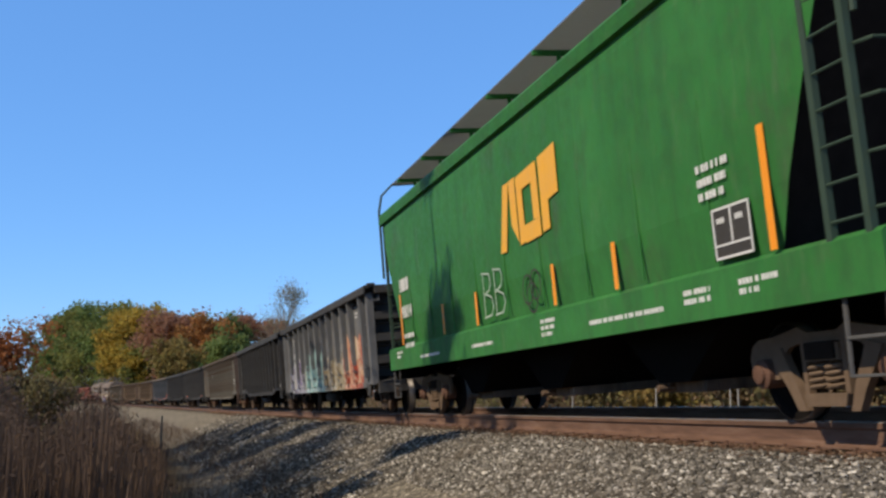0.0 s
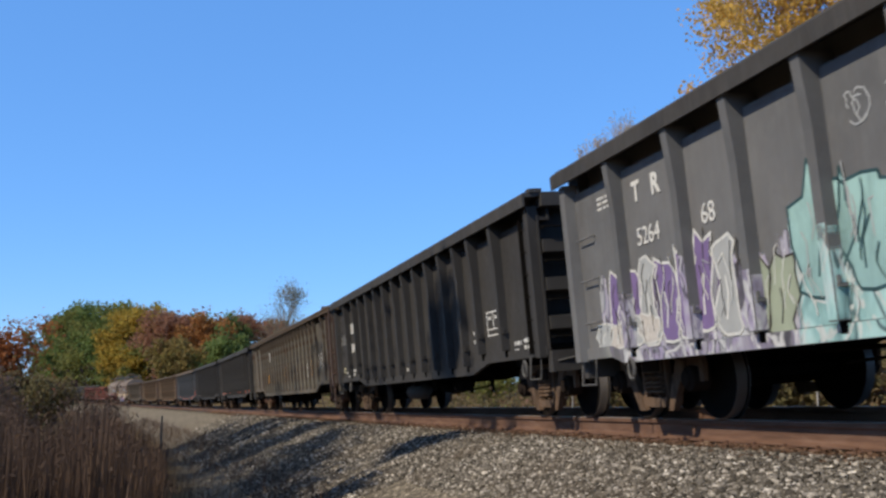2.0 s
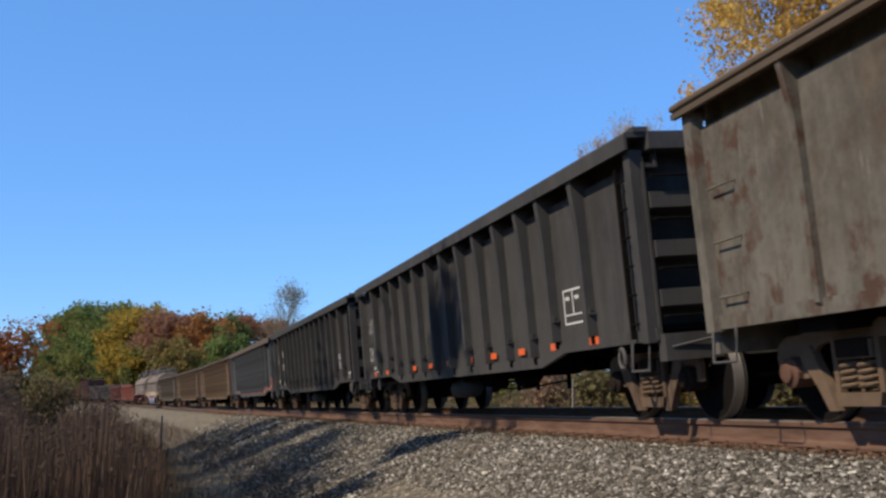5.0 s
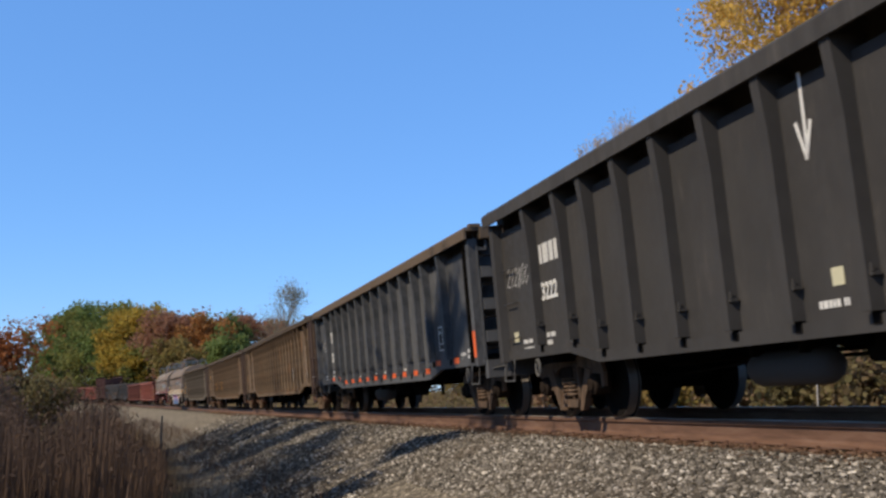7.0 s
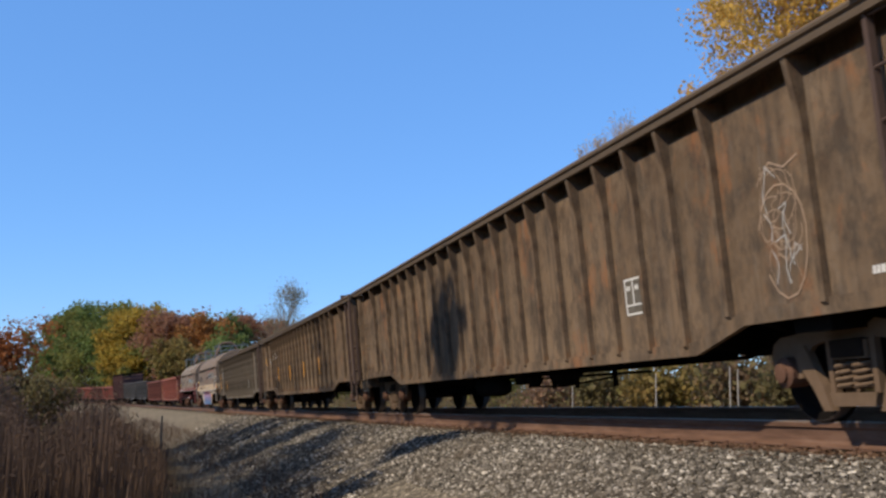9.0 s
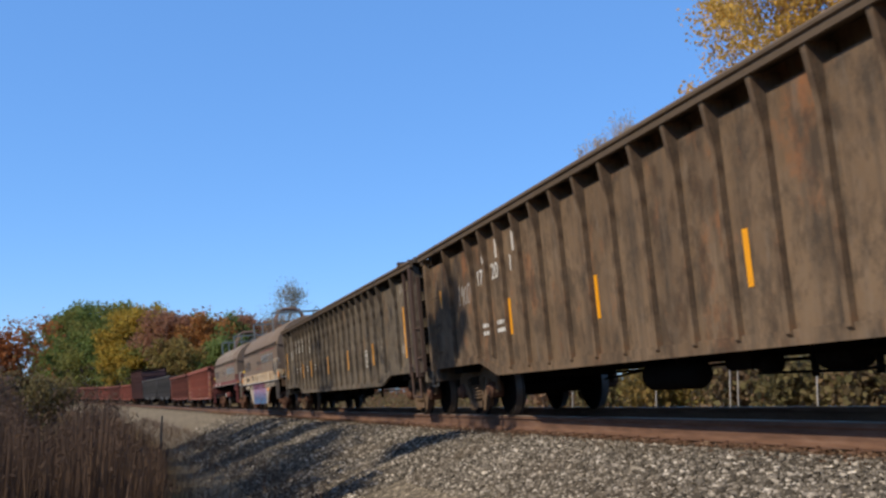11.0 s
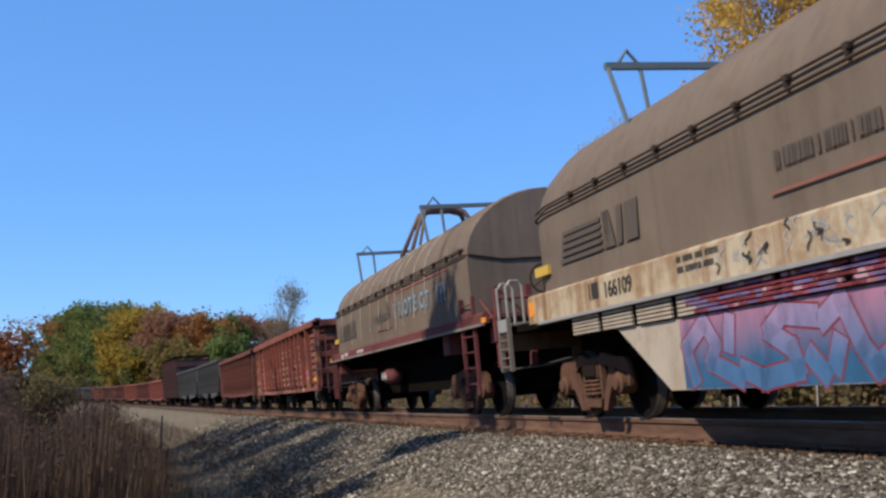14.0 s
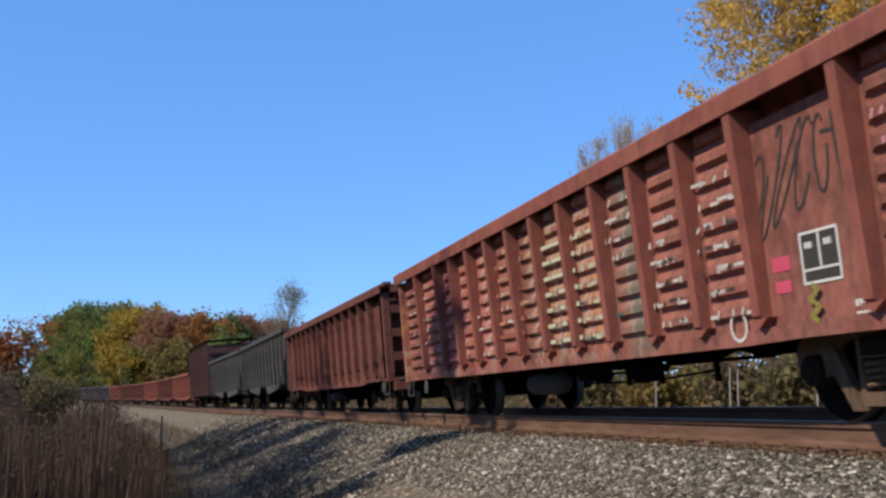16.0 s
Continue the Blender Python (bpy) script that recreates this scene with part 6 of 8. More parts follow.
def tall_car(front, rear):
    L = front - rear
    h = L / 2
    car = car_base("high_gondola_car", "tall dark maroon open-topped steel car with ribbed sides", "gondola car", front, rear, L - 3.6, spin=False)
    for sg in (-1, 1):
        bm = bmesh.new()
        box(bm, -h, h, sg * 1.5 - 0.03, sg * 1.5 + 0.03, 0.95, 4.62)
        part("side", bm, MAROON, car)
        bm = bmesh.new()
        box(bm, sg * (h - 0.05) - 0.04, sg * (h - 0.05) + 0.04, -1.46, 1.46, 0.95, 4.4)
        for zz in (1.5, 2.3, 3.1, 3.8):
            box(bm, sg * h - 0.02, sg * h + 0.12, -1.45, 1.45, zz, zz + 0.2)
        part("end", bm, MAROON, car)
    bm = bmesh.new()
    for sg in (-1, 1):
        box(bm, -h - 0.1, h + 0.1, sg * 1.55 - 0.1, sg * 1.55 + 0.1, 4.6, 4.78)
        box(bm, sg * h - 0.12, sg * h + 0.12, -1.44, 1.44, 4.6, 4.776)
    part("top_rim", bm, UNDER, car)
    bm = bmesh.new()
    box(bm, -0.07, 0.07, -1.63, -1.53, 0.95, 4.6)
    post = finish("post", bm, MAROON)
    for i in range(12):
        x = -h + 0.1 + i * (L - 0.2) / 11
        again("post", post, car, pose(x, 0, 0))
        again("post", post, car, pose(x, 0, 0, 0, 0, 180))
    bm = bmesh.new()
    box(bm, -h, h, -1.4, 1.4, 0.8, 1.0)
    part("underframe", bm, UNDER, car)


# ---- plants ----
def bearing(degrees, d, behind=False):
    """A spot on the ground d metres from the eye, degrees to the right of its middle line; if behind, beyond the track."""
    a = YAW - radians(degrees)
    cy = DIST - 1 / CURVE
    while True:
        x, y = -math.sin(a) * d, math.cos(a) * d
        s, q = math.atan2(x, y - cy) / CURVE, math.hypot(x, y - cy) - 1 / CURVE
        if q > 8 or not behind or d > 420:
            break
        d += 6
    return Vector((x, y, land(s, q).z))


def leaf_mesh(name, centres, sizes, material, rng, droop=0.0, narrow=0.75):
    """Many small leaves, each a bent pair of triangles."""
    n = len(centres)
    c = np.asarray(centres, dtype=float)
    sz = np.asarray(sizes, dtype=float)[:, None]
    a = rng.normal(size=(n, 3))
    a[:, 2] -= droop
    a /= np.linalg.norm(a, axis=1)[:, None]
    b = np.cross(a, rng.normal(size=(n, 3)))
    b /= np.linalg.norm(b, axis=1)[:, None] + 1e-9
    nn = np.cross(a, b)
    v = np.stack([c - a * sz * 0.5, c + b * sz * 0.5 * narrow + nn * sz * 0.12, c + a * sz * 0.55, c - b * sz * 0.5 * narrow + nn * sz * 0.12], 1).reshape(-1, 3)
    base = 4 * np.arange(n)[:, None]
    tris = np.concatenate([base + np.array([[0, 1, 2]]), base + np.array([[0, 2, 3]])], 1).reshape(-1)
    me = bpy.data.meshes.new(name)
    me.vertices.add(4 * n)
    me.vertices.foreach_set("co", v.astype(np.float32).reshape(-1))
    me.loops.add(6 * n)
    me.loops.foreach_set("vertex_index", tris.astype(np.int32))
    me.polygons.add(2 * n)
    me.polygons.foreach_set("loop_start", np.arange(0, 6 * n, 3, dtype=np.int32))
    me.update(calc_edges=True)
    me.materials.append(material)
    return me


def limbs(bm, p, d, length, r, depth, rnd, tips, spread=0.6, rise=0.12, sides=5):
    """A limb that bends, thins and forks."""
    pts, rr = [p.copy()], [r]
    k = 3 if depth else 2
    for i in range(k):
        d = (d + Vector((rnd.uniform(-1, 1), rnd.uniform(-1, 1), rnd.uniform(-0.4, 0.8))) * 0.16 + Vector((0, 0, rise))).normalized()
        p = p + d * length / k
        pts.append(p.copy())
        rr.append(r * (1 - 0.55 * (i + 1) / k))
        if depth and i >= 0:
            for _ in range(rnd.choice((1, 2))):
                e = (d + Vector((rnd.uniform(-1, 1), rnd.uniform(-1, 1), rnd.uniform(-0.3, 0.6))) * spread * 1.6).normalized()
                limbs(bm, p.copy(), e, length * rnd.uniform(0.5, 0.7), rr[-1] * 0.62, depth - 1, rnd, tips, spread, rise, max(3, sides - 1))
    tips.append(p.copy())
    tube(bm, pts, rr, sides)


def tree(label, at, height, width, leaf, count, size, seed, crown_low=0.25, bare=0.0, depth=3, trunk_r=None, name="tree", wood=None, group="trees", category="tree", slim=1.0, loose=0.05, spread=0.062):
    rnd = random.Random(seed)
    rng = np.random.default_rng(seed)
    t = tagged(new(name), label, category, group)
    t.location = at
    bm = bmesh.new()
    tips = []
    r = trunk_r or height * 0.016
    stem = [Vector((0, 0, -0.3))]
    for i in range(1, 7):
        stem.append(Vector((rnd.uniform(-1, 1) * height * 0.012 * i, rnd.uniform(-1, 1) * height * 0.012 * i, height * 0.9 * i / 6)))
    tube(bm, stem, [r * (1.15 - 0.16 * i) for i in range(7)], 7)
    for i in range(1, 7):
        if i / 6 < crown_low:
            continue
        for _ in range(3):
            a = rnd.uniform(0, 6.283)
            up = rnd.uniform(0.25, 0.8) / slim
            reach = width * (0.5 if i < 6 else 0.3) * (1.0 - 0.45 * abs(i / 6 - 0.55))
            limbs(bm, stem[i].copy(), Vector((math.cos(a), math.sin(a), up)).normalized(), reach, r * (0.62 - 0.07 * i), depth - 1, rnd, tips)
    part("trunk", bm, wood or BARK, t)
    # leaves in clumps round the tips, with gaps
    clumps = [p + Vector((rnd.gauss(0, 1), rnd.gauss(0, 1), rnd.gauss(0, 0.7))) * width * loose for p in tips for _ in range(2)]
    rnd.shuffle(clumps)
    keep = clumps[:max(8, int(len(clumps) * (1 - bare)))]
    per = max(1, count // len(keep))
    cs = []
    for p in keep:
        k = max(1, int(per * rnd.uniform(0.3, 1.7)))
        cs.append(np.array(p)[None] + rng.normal(size=(k, 3)) * np.array([1, 1, 0.75]) * width * spread)
    cs = np.concatenate(cs)
    me = leaf_mesh("crown", cs, size * rng.uniform(0.55, 1.35, len(cs)), leaf, rng)
    again("crown", me, t)
    return t


def bush(label, at, height, width, leaf, count, size, seed, name="bush"):
    rnd = random.Random(seed)
    rng = np.random.default_rng(seed)
    t = tagged(new(name), label, "bush", "bushes")
    t.location = at
    tips = []
    for i in range(9):
        bm = bmesh.new()
        a = rnd.uniform(0, 6.283)
        limbs(bm, Vector((rnd.uniform(-0.2, 0.2) * width, rnd.uniform(-0.2, 0.2) * width, -0.2)), Vector((math.cos(a) * 0.55, math.sin(a) * 0.55, 1)).normalized(), height * rnd.uniform(0.36, 0.52), height * 0.012, 2, rnd, tips)
        part("stem", bm, BARK, t)
    per = max(1, count // len(tips))
    cs = np.concatenate([np.array(p)[None] + rng.normal(size=(per, 3)) * width * 0.07 for p in tips])
    cs[:, 2] = np.maximum(cs[:, 2], 0.05)
    again("crown", leaf_mesh("crown", cs, size * rng.uniform(0.5, 1.4, len(cs)), leaf, rng), t)
    return t


def far_woods():
    """The autumn wood past the far end of the train: (degrees, distance, height, width, leaves, words)."""
    rows = (
        
        (-20.4, 196, 14.4, 7, LEAF_OLIVE, "olive green"), (-19.6, 202, 15.6, 6, LEAF_ORANGE, "orange-brown"),
        (-19.2, 190, 14.8, 9, LEAF_GREEN, "olive green"), (-18.4, 205, 16.4, 9, LEAF_OLIVE, "olive green"),
        (-17.6, 196, 17.4, 10, LEAF_GREEN, "dark green"), (-16.7, 204, 19.0, 10, LEAF_OLIVE, "olive green"),
        (-16.3, 192, 17.3, 9, LEAF_GOLD, "golden yellow"), (-15.2, 200, 17.6, 9, LEAF_GOLD, "golden yellow"),
        (-14.1, 194, 16.6, 10, LEAF_RUSSET, "russet brown"), (-13.3, 202, 15.6, 9, LEAF_RUSSET, "russet brown"),
        (-12.6, 190, 14.2, 9, LEAF_ORANGE, "orange-brown"), (-11.8, 196, 14.8, 9, LEAF_GREEN, "dark green"),
        (-11.0, 204, 14.6, 9, LEAF_RUSSET, "russet brown"), (-10.2, 200, 14.4, 9, LEAF_RUSSET, "russet brown"),
        (-9.3, 206, 14.6, 9, LEAF_RUSSET, "russet brown"), (-8.2, 210, 13.6, 9, LEAF_ORANGE, "orange-brown"),
        (-18.0, 176, 12.5, 10, LEAF_OLIVE, "olive green"), (-16.9, 172, 9.0, 9, LEAF_GREEN, "olive tan"),
        (-15.3, 176, 7.5, 8, LEAF_OLIVE, "olive green"), (-13.8, 178, 8.5, 8, LEAF_TAN, "olive tan"),
        (-20.3, 250, 11.0, 9, LEAF_OLIVE, "olive green"),
        (-12.0, 176, 9.5, 8, LEAF_GREEN, "dark green"), 
    )
    for i, (deg, d, hh, w, leaf, words) in enumerate(rows):
        p = bearing(deg, d, behind=True)
        tree(words + " autumn tree in the far wood", p, hh * 0.84 * (p.xy.length / d), w * 1.1 * (p.xy.length / d), leaf, 8500, 0.5 * (p.xy.length / d), 100 + i, 0.05, depth=2, group="trees of the far wood")
    for i, (deg, d, hh, w, leaf) in enumerate(((-19.9, 270, 6.0, 14, LEAF_TAN), (-18.7, 280, 6.0, 14, LEAF_OLIVE), (-17.4, 290, 6.0, 14, LEAF_TAN), (-16.0, 280, 6.0, 14, LEAF_OLIVE), (-14.6, 270, 6.0, 12, LEAF_GREEN), (-21.2, 230, 6.0, 12, LEAF_OLIVE))):
        bush("low tangled autumn shrub beside the far wood", bearing(deg, d, True), hh, w, leaf, 2400, 0.6, 300 + i)


def slim_tree(at, height, width, seed):
    """A narrow sapling whose twigs all climb, with thin leaves along them."""
    rnd, rng = random.Random(seed), np.random.default_rng(seed)
    t = tagged(new("tree"), "slim almost bare pale tree behind the line", "tree", "trees")
    t.location = at
    bm = bmesh.new()
    tube(bm, [(0, 0, -0.3), (0.05, 0, height * 0.5), (-0.04, 0.05, height * 0.97)], [0.08, 0.05, 0.012], 6)
    spots = []
    for k in range(44):
        f = rnd.uniform(0.5, 0.92)
        a, reach = rnd.uniform(0, 6.283), width * 0.5 * rnd.uniform(0.3, 1.0) * (1.15 - f) * 1.9
        top = min(height * rnd.uniform(0.94, 1.03), height * f + reach * rnd.uniform(2.2, 4.0))
        p = [Vector((0, 0, height * f)), Vector((math.cos(a) * reach * 0.6, math.sin(a) * reach * 0.6, (height * f + top) / 2)), Vector((math.cos(a) * reach, math.sin(a) * reach, top))]
        tube(bm, p, [0.022, 0.014, 0.006], 4)
        for _ in range(60):
            w = rnd.random() ** 0.7
            q = p[0].lerp(p[1], w * 2) if w < 0.5 else p[1].lerp(p[2], w * 2 - 1)
            spots.append(q + Vector((rnd.gauss(0, 0.12), rnd.gauss(0, 0.12), rnd.gauss(0, 0.2))))
    part("trunk", bm, TWIG, t)
    again("crown", leaf_mesh("crown", spots, 0.085 * rng.uniform(0.5, 1.4, len(spots)), LEAF_THIN, rng), t)
    return t


def near_trees():
    tree("half-bare grey-green tree standing behind the line", bearing(-8.5, 118), 12.0, 5.8, LEAF_DUN, 6800, 0.16, 41, 0.25, 0.0, depth=4, wood=BARK, slim=0.45, spread=0.05)
    tree("tall yellow-leaved autumn tree behind the line", bearing(18.6, 44), 18.0, 8.6, LEAF_YELLOW, 44000, 0.15, 7, 0.2, 0.0, depth=4, slim=0.5, trunk_r=0.13, wood=TWIG, loose=0.02, spread=0.026)
    tree("yellow-brown autumn tree behind the line", bearing(23.4, 47), 15.6, 7.2, LEAF_YELLOW, 20000, 0.15, 8, 0.2, 0.0, depth=4, slim=0.5, trunk_r=0.13, wood=TWIG, loose=0.02, spread=0.026)
    for i, (deg, d, hh, w) in enumerate(((7.9, 60, 15.0, 2.6), (8.6, 62, 16.0, 2.6), (9.8, 58, 16.0, 3.0), (10.3, 63, 16.6, 2.6), (11.4, 60, 16.0, 2.8), (12.1, 62, 15.8, 2.8))):
        slim_tree(bearing(deg, d), hh, w, 60 + i)
    # the row beside the eye whose shade falls over the bank
    for i, (x, y, hh, w, n) in enumerate(((-14.2, -11.5, 11.2, 5.2, 5600), (-17.0, -12.4, 13.2, 4.6, 5200), (-20.2, -11.0, 14.0, 6.2, 9000), (-24.0, -12.2, 14.2, 5.0, 6600), (-27.7, -11.6, 14.6, 6.4, 9200), (-31.4, -12.6, 14.8, 5.2, 6600), (-35.2, -12.6, 15.0, 6.4, 8600), (-39.0, -13.6, 15.0, 5.2, 6000), (-42.7, -14.4, 15.2, 6.4, 7600))):
        cy = DIST - 1 / CURVE
        z = land(math.atan2(x, y - cy) / CURVE, math.hypot(x, y - cy) - 1 / CURVE).z
        tree("brown-leaved tree in the row beside the line", (x, y, z), hh, w, LEAF_RUSSET, n, 0.2, 80 + i, 0.25, 0.2, depth=3, spread=0.085)
    x, y = -12.8, -9.8
    tree("slender tall tree in the row beside the line", (x, y, -2.0), 21.0, 2.2, LEAF_RUSSET, 4800, 0.22, 91, 0.3, 0.0, depth=3, slim=0.4, trunk_r=0.17)
    bush("red-orange leaved bush beyond the dry reeds", bearing(-23.7, 62), 7.2, 5.6, LEAF_RED, 20000, 0.2, 21)
    bush("red-orange leaved bush beyond the dry reeds", bearing(-21.6, 60), 4.0, 4.6, LEAF_DRAB, 12000, 0.18, 22)
    bush("dusky brown shrub beyond the dry reeds", bearing(-23.4, 48), 3.6, 4.6, LEAF_MAUVE, 12000, 0.16, 24)
    bush("olive brown shrub behind the dry reeds", bearing(-22.0, 20), 1.8, 1.9, LEAF_OLIVE, 1500, 0.12, 23)


def reeds():
    """Dry stems with feathered tops in the ditch."""
    rng = np.random.default_rng(12)
    verts, faces = [], []
    tops = []
    for i in range(11000):
        deg = rng.uniform(-25.5, -14.7)
        d = rng.uniform(7.5, 19)
        if deg > -15.2 and rng.random() < 0.6:
            continue
        p = bearing(deg, d)
        hgt = (1.66 + 0.17 * math.sin(deg * 1.3) + rng.normal(0, 0.17)) * (1.0 if deg < -20 else 1.0 if deg < -16.2 else 0.9)
        lean = rng.normal(0, 0.1, 2)
        wdt = rng.uniform(0.006, 0.014)
        a = rng.uniform(0, 3.14)
        side = Vector((math.cos(a), math.sin(a), 0)) * wdt
        mid = p + Vector((lean[0] * 0.35, lean[1] * 0.35, hgt * 0.55))
        top = p + Vector((lean[0], lean[1], hgt))
        k = len(verts)
        verts += [p - side, p + side, mid - side * 0.8, mid + side * 0.8, top]
        faces += [(k, k + 1, k + 3, k + 2), (k + 2, k + 3, k + 4)]
        if rng.random() < 0.5:
            # a drooping blade
            b = mid + Vector((rng.normal(0, 0.16), rng.normal(0, 0.16), rng.uniform(-0.1, 0.3)))
            k = len(verts)
            verts += [mid - side, mid + side, b]
            faces.append((k, k + 1, k + 2))
        if rng.random() < 0.12:
            tops.append(top)
    me = bpy.data.meshes.new("dry_reeds")
    me.from_pydata(verts, [], faces)
    me.materials.append(REED)
    tagged(new("dry_reeds", me), "tall dry brown reeds crowding the ditch", "reeds", kind="stuff")
    cs = np.concatenate([np.array(p)[None] + rng.normal(size=(7, 3)) * np.array([0.02, 0.02, 0.075]) - np.array([0, 0, 0.06]) for p in tops])
    me = leaf_mesh("reed_plumes", cs, rng.uniform(0.02, 0.06, len(cs)), REED, rng, 0.8, 0.35)
    tagged(new("reed_plumes", me), "brown feathered plumes of the dry reeds", "reeds", kind="stuff")


def weeds():
    """Low autumn growth behind the line, and tufts at the foot of the bank."""
    rng = np.random.default_rng(31)
    cs, sz = [], []
    for i in range(16000):
        s, q = rng.uniform(-95, 4), 11.5 + abs(rng.normal(0, 4.5))
        p = land(s, q)
        hgt = (0.35 + 0.16 * q / 3) * (0.6 + 0.8 * noise.noise(Vector((s * 0.22, q * 0.3, 2)))) + 0.35
        cs.append((p.x, p.y, p.z + abs(hgt) * rng.random() ** 0.7))
        sz.append(rng.uniform(0.1, 0.24))
    me = leaf_mesh("weeds", cs, sz, WEED, rng, 0.0, 0.5)
    tagged(new("weeds", me), "yellow, green and russet autumn weeds beyond the track", "weeds", kind="stuff")
    verts, faces = [], []
    for i in range(5200):
        s, q = rng.uniform(-110, -10), -3.2 - abs(rng.normal(0, 1.6))
        p = land(s, q)
        hgt, a, w = rng.uniform(0.12, 0.55), rng.uniform(0, 6.28), rng.uniform(0.006, 0.012)
        k = len(verts)
        side = Vector((math.cos(a), math.sin(a), 0)) * w
        verts += [p - side, p + side, p + Vector((rng.normal(0, 0.12), rng.normal(0, 0.12), hgt))]
        faces.append((k, k + 1, k + 2))
    me = bpy.data.meshes.new("dry_grass")
    me.from_pydata(verts, [], faces)
    me.materials.append(REED)
    tagged(new("dry_grass", me), "short dry grass along the foot of the bank", "grass", kind="stuff")
    for i, (deg, d, hh, w, leaf) in enumerate(((6, 50, 2.4, 5, LEAF_MAUVE), (9, 44, 2.2, 5, LEAF_DRAB), (12.5, 38, 2.0, 5, LEAF_TAN), (16, 33, 2.2, 4.5, WEED), (19, 30, 2.0, 4.5, LEAF_DRAB), (22, 28, 2.1, 4.5, WEED), (3, 60, 3.0, 6, LEAF_OLIVE), (0.5, 72, 4.0, 8, LEAF_TAN), (-2.5, 84, 4.4, 9, LEAF_RUSSET), (-5.5, 98, 5.0, 10, LEAF_OLIVE), (-8, 120, 5.6, 12, LEAF_TAN), (24, 30, 2.2, 5, LEAF_DRAB), (14.2, 42, 2.6, 5, LEAF_DRAB), (20.6, 36, 2.4, 5, LEAF_DRAB))):
        bush("autumn shrub beyond the track", bearing(deg, d), hh, w, leaf, 2600, 0.2, 400 + i)


def stakes():
    for deg, d, hh in ((11.4, 30, 1.15), (15.2, 27, 1.2), (15.6, 27.5, 1.15), (7.0, 36, 1.15), (19.5, 25, 1.15)):
        p = bearing(deg, d)
        bm = bmesh.new()
        tube(bm, [(0, 0, -0.2), (0.01, 0, hh * 0.5), (0.0, 0.015, hh)], [0.02, 0.019, 0.016], 6)
        st = tagged(part("stake", bm, BARE), "thin pale stake standing beyond the track", "stake", "stakes beyond the track")
        st.location = p
    p = bearing(-14.8, 23)
    bm = bmesh.new()
    tube(bm, [(0, 0, -0.3), (0.0, 0, 0.8), (0.015, 0, 1.75)], [0.028, 0.026, 0.02], 7)
    st = tagged(part("marker_post", bm, BARK), "thin grey wooden post at the foot of the bank", "post")
    st.location = p


far_woods()
near_trees()
reeds()
weeds()
stakes()


# ---- the train ----
FISH = dict(style="fish", bays=(1.75, 1.42, 0.85), pitch=0.795, belly=0.68, end_sill=0.9, centres=17.0, shift=-0.4, tone="tan")
HIGH = dict(bays=(1.62, 1.16, 0.86), pitch=0.98, belly=0.72, end_sill=0.88, centres=13.2)
PANEL = -1.481   # just proud of the side sheets


def stencil(car, x, z, rows, h=0.06, gap=0.04, y=PANEL, material=None, seed=3):
    bm = bmesh.new()
    bars(bm, x, z, rows, h, gap, y, seed)
    tagged(part("stencil", bm, material or WHITE, car), kind="stuff")


def patch(car, x0, x1, z0, z1, material, name, y=PANEL):
    bm = bmesh.new()
    box(bm, x0, x1, y, y + 0.004, z0, z1)
    part(name, bm, material, car)


def spray(name, colour):
    return plain(name, colour, 0.6, vary=0.35, scale=3.5)


SPRAY_VIOLET, SPRAY_PINK = spray("sprayed_violet", (0.2, 0.14, 0.3)), spray("sprayed_pink", (0.55, 0.25, 0.28))

DIGITS = {"0": [[(0.5, 1), (0.2, 0.85), (0.08, 0.5), (0.2, 0.12), (0.5, 0), (0.78, 0.15), (0.9, 0.5), (0.8, 0.85), (0.5, 1)]], "1": [[(0.35, 0.8), (0.5, 1), (0.5, 0)]],
          "2": [[(0.1, 0.8), (0.35, 1), (0.75, 0.9), (0.8, 0.65), (0.1, 0.05), (0.3, 0.1), (0.95, 0)]], "3": [[(0.1, 0.9), (0.5, 1), (0.8, 0.8), (0.4, 0.55), (0.85, 0.3), (0.5, 0), (0.1, 0.1)]],
          "4": [[(0.3, 1), (0.1, 0.45), (0.9, 0.45)], [(0.65, 0.9), (0.6, -0.05)]], "5": [[(0.85, 1), (0.3, 1), (0.2, 0.6), (0.65, 0.6), (0.85, 0.3), (0.5, 0), (0.1, 0.1)]],
          "7": [[(0.1, 0.95), (0.9, 1), (0.4, 0)]], "8": [[(0.5, 0.52), (0.2, 0.78), (0.5, 1), (0.8, 0.78), (0.5, 0.52), (0.12, 0.22), (0.5, 0), (0.88, 0.22), (0.5, 0.52)]],
          "9": [[(0.85, 0.75), (0.5, 1), (0.15, 0.75), (0.45, 0.5), (0.85, 0.75), (0.7, 0)]]}


def chalk_number(car, text, x, z, size, lean=0.15, y=PANEL, w=0.018):
    """Hand-drawn chalk figures."""
    rnd = random.Random(text)
    lines = []
    for k, ch in enumerate(text):
        dz, grow = rnd.uniform(-0.03, 0.03), rnd.uniform(0.9, 1.12)
        for line in DIGITS[ch]:
            lines.append([(x + k * size * 0.62 + px * size * 0.55 + pz * size * lean, z + dz + pz * size * grow) for px, pz in line])
    strokes(lines, y, w, CHALK, car, "chalk_number")


def yellow_stripes(car, c, marks, xs):
    for u, z0, z1 in marks:
        x = u - c
        patch(car, x - 0.045, x + 0.045, z0, z1, AMBER, "reflective_stripe")


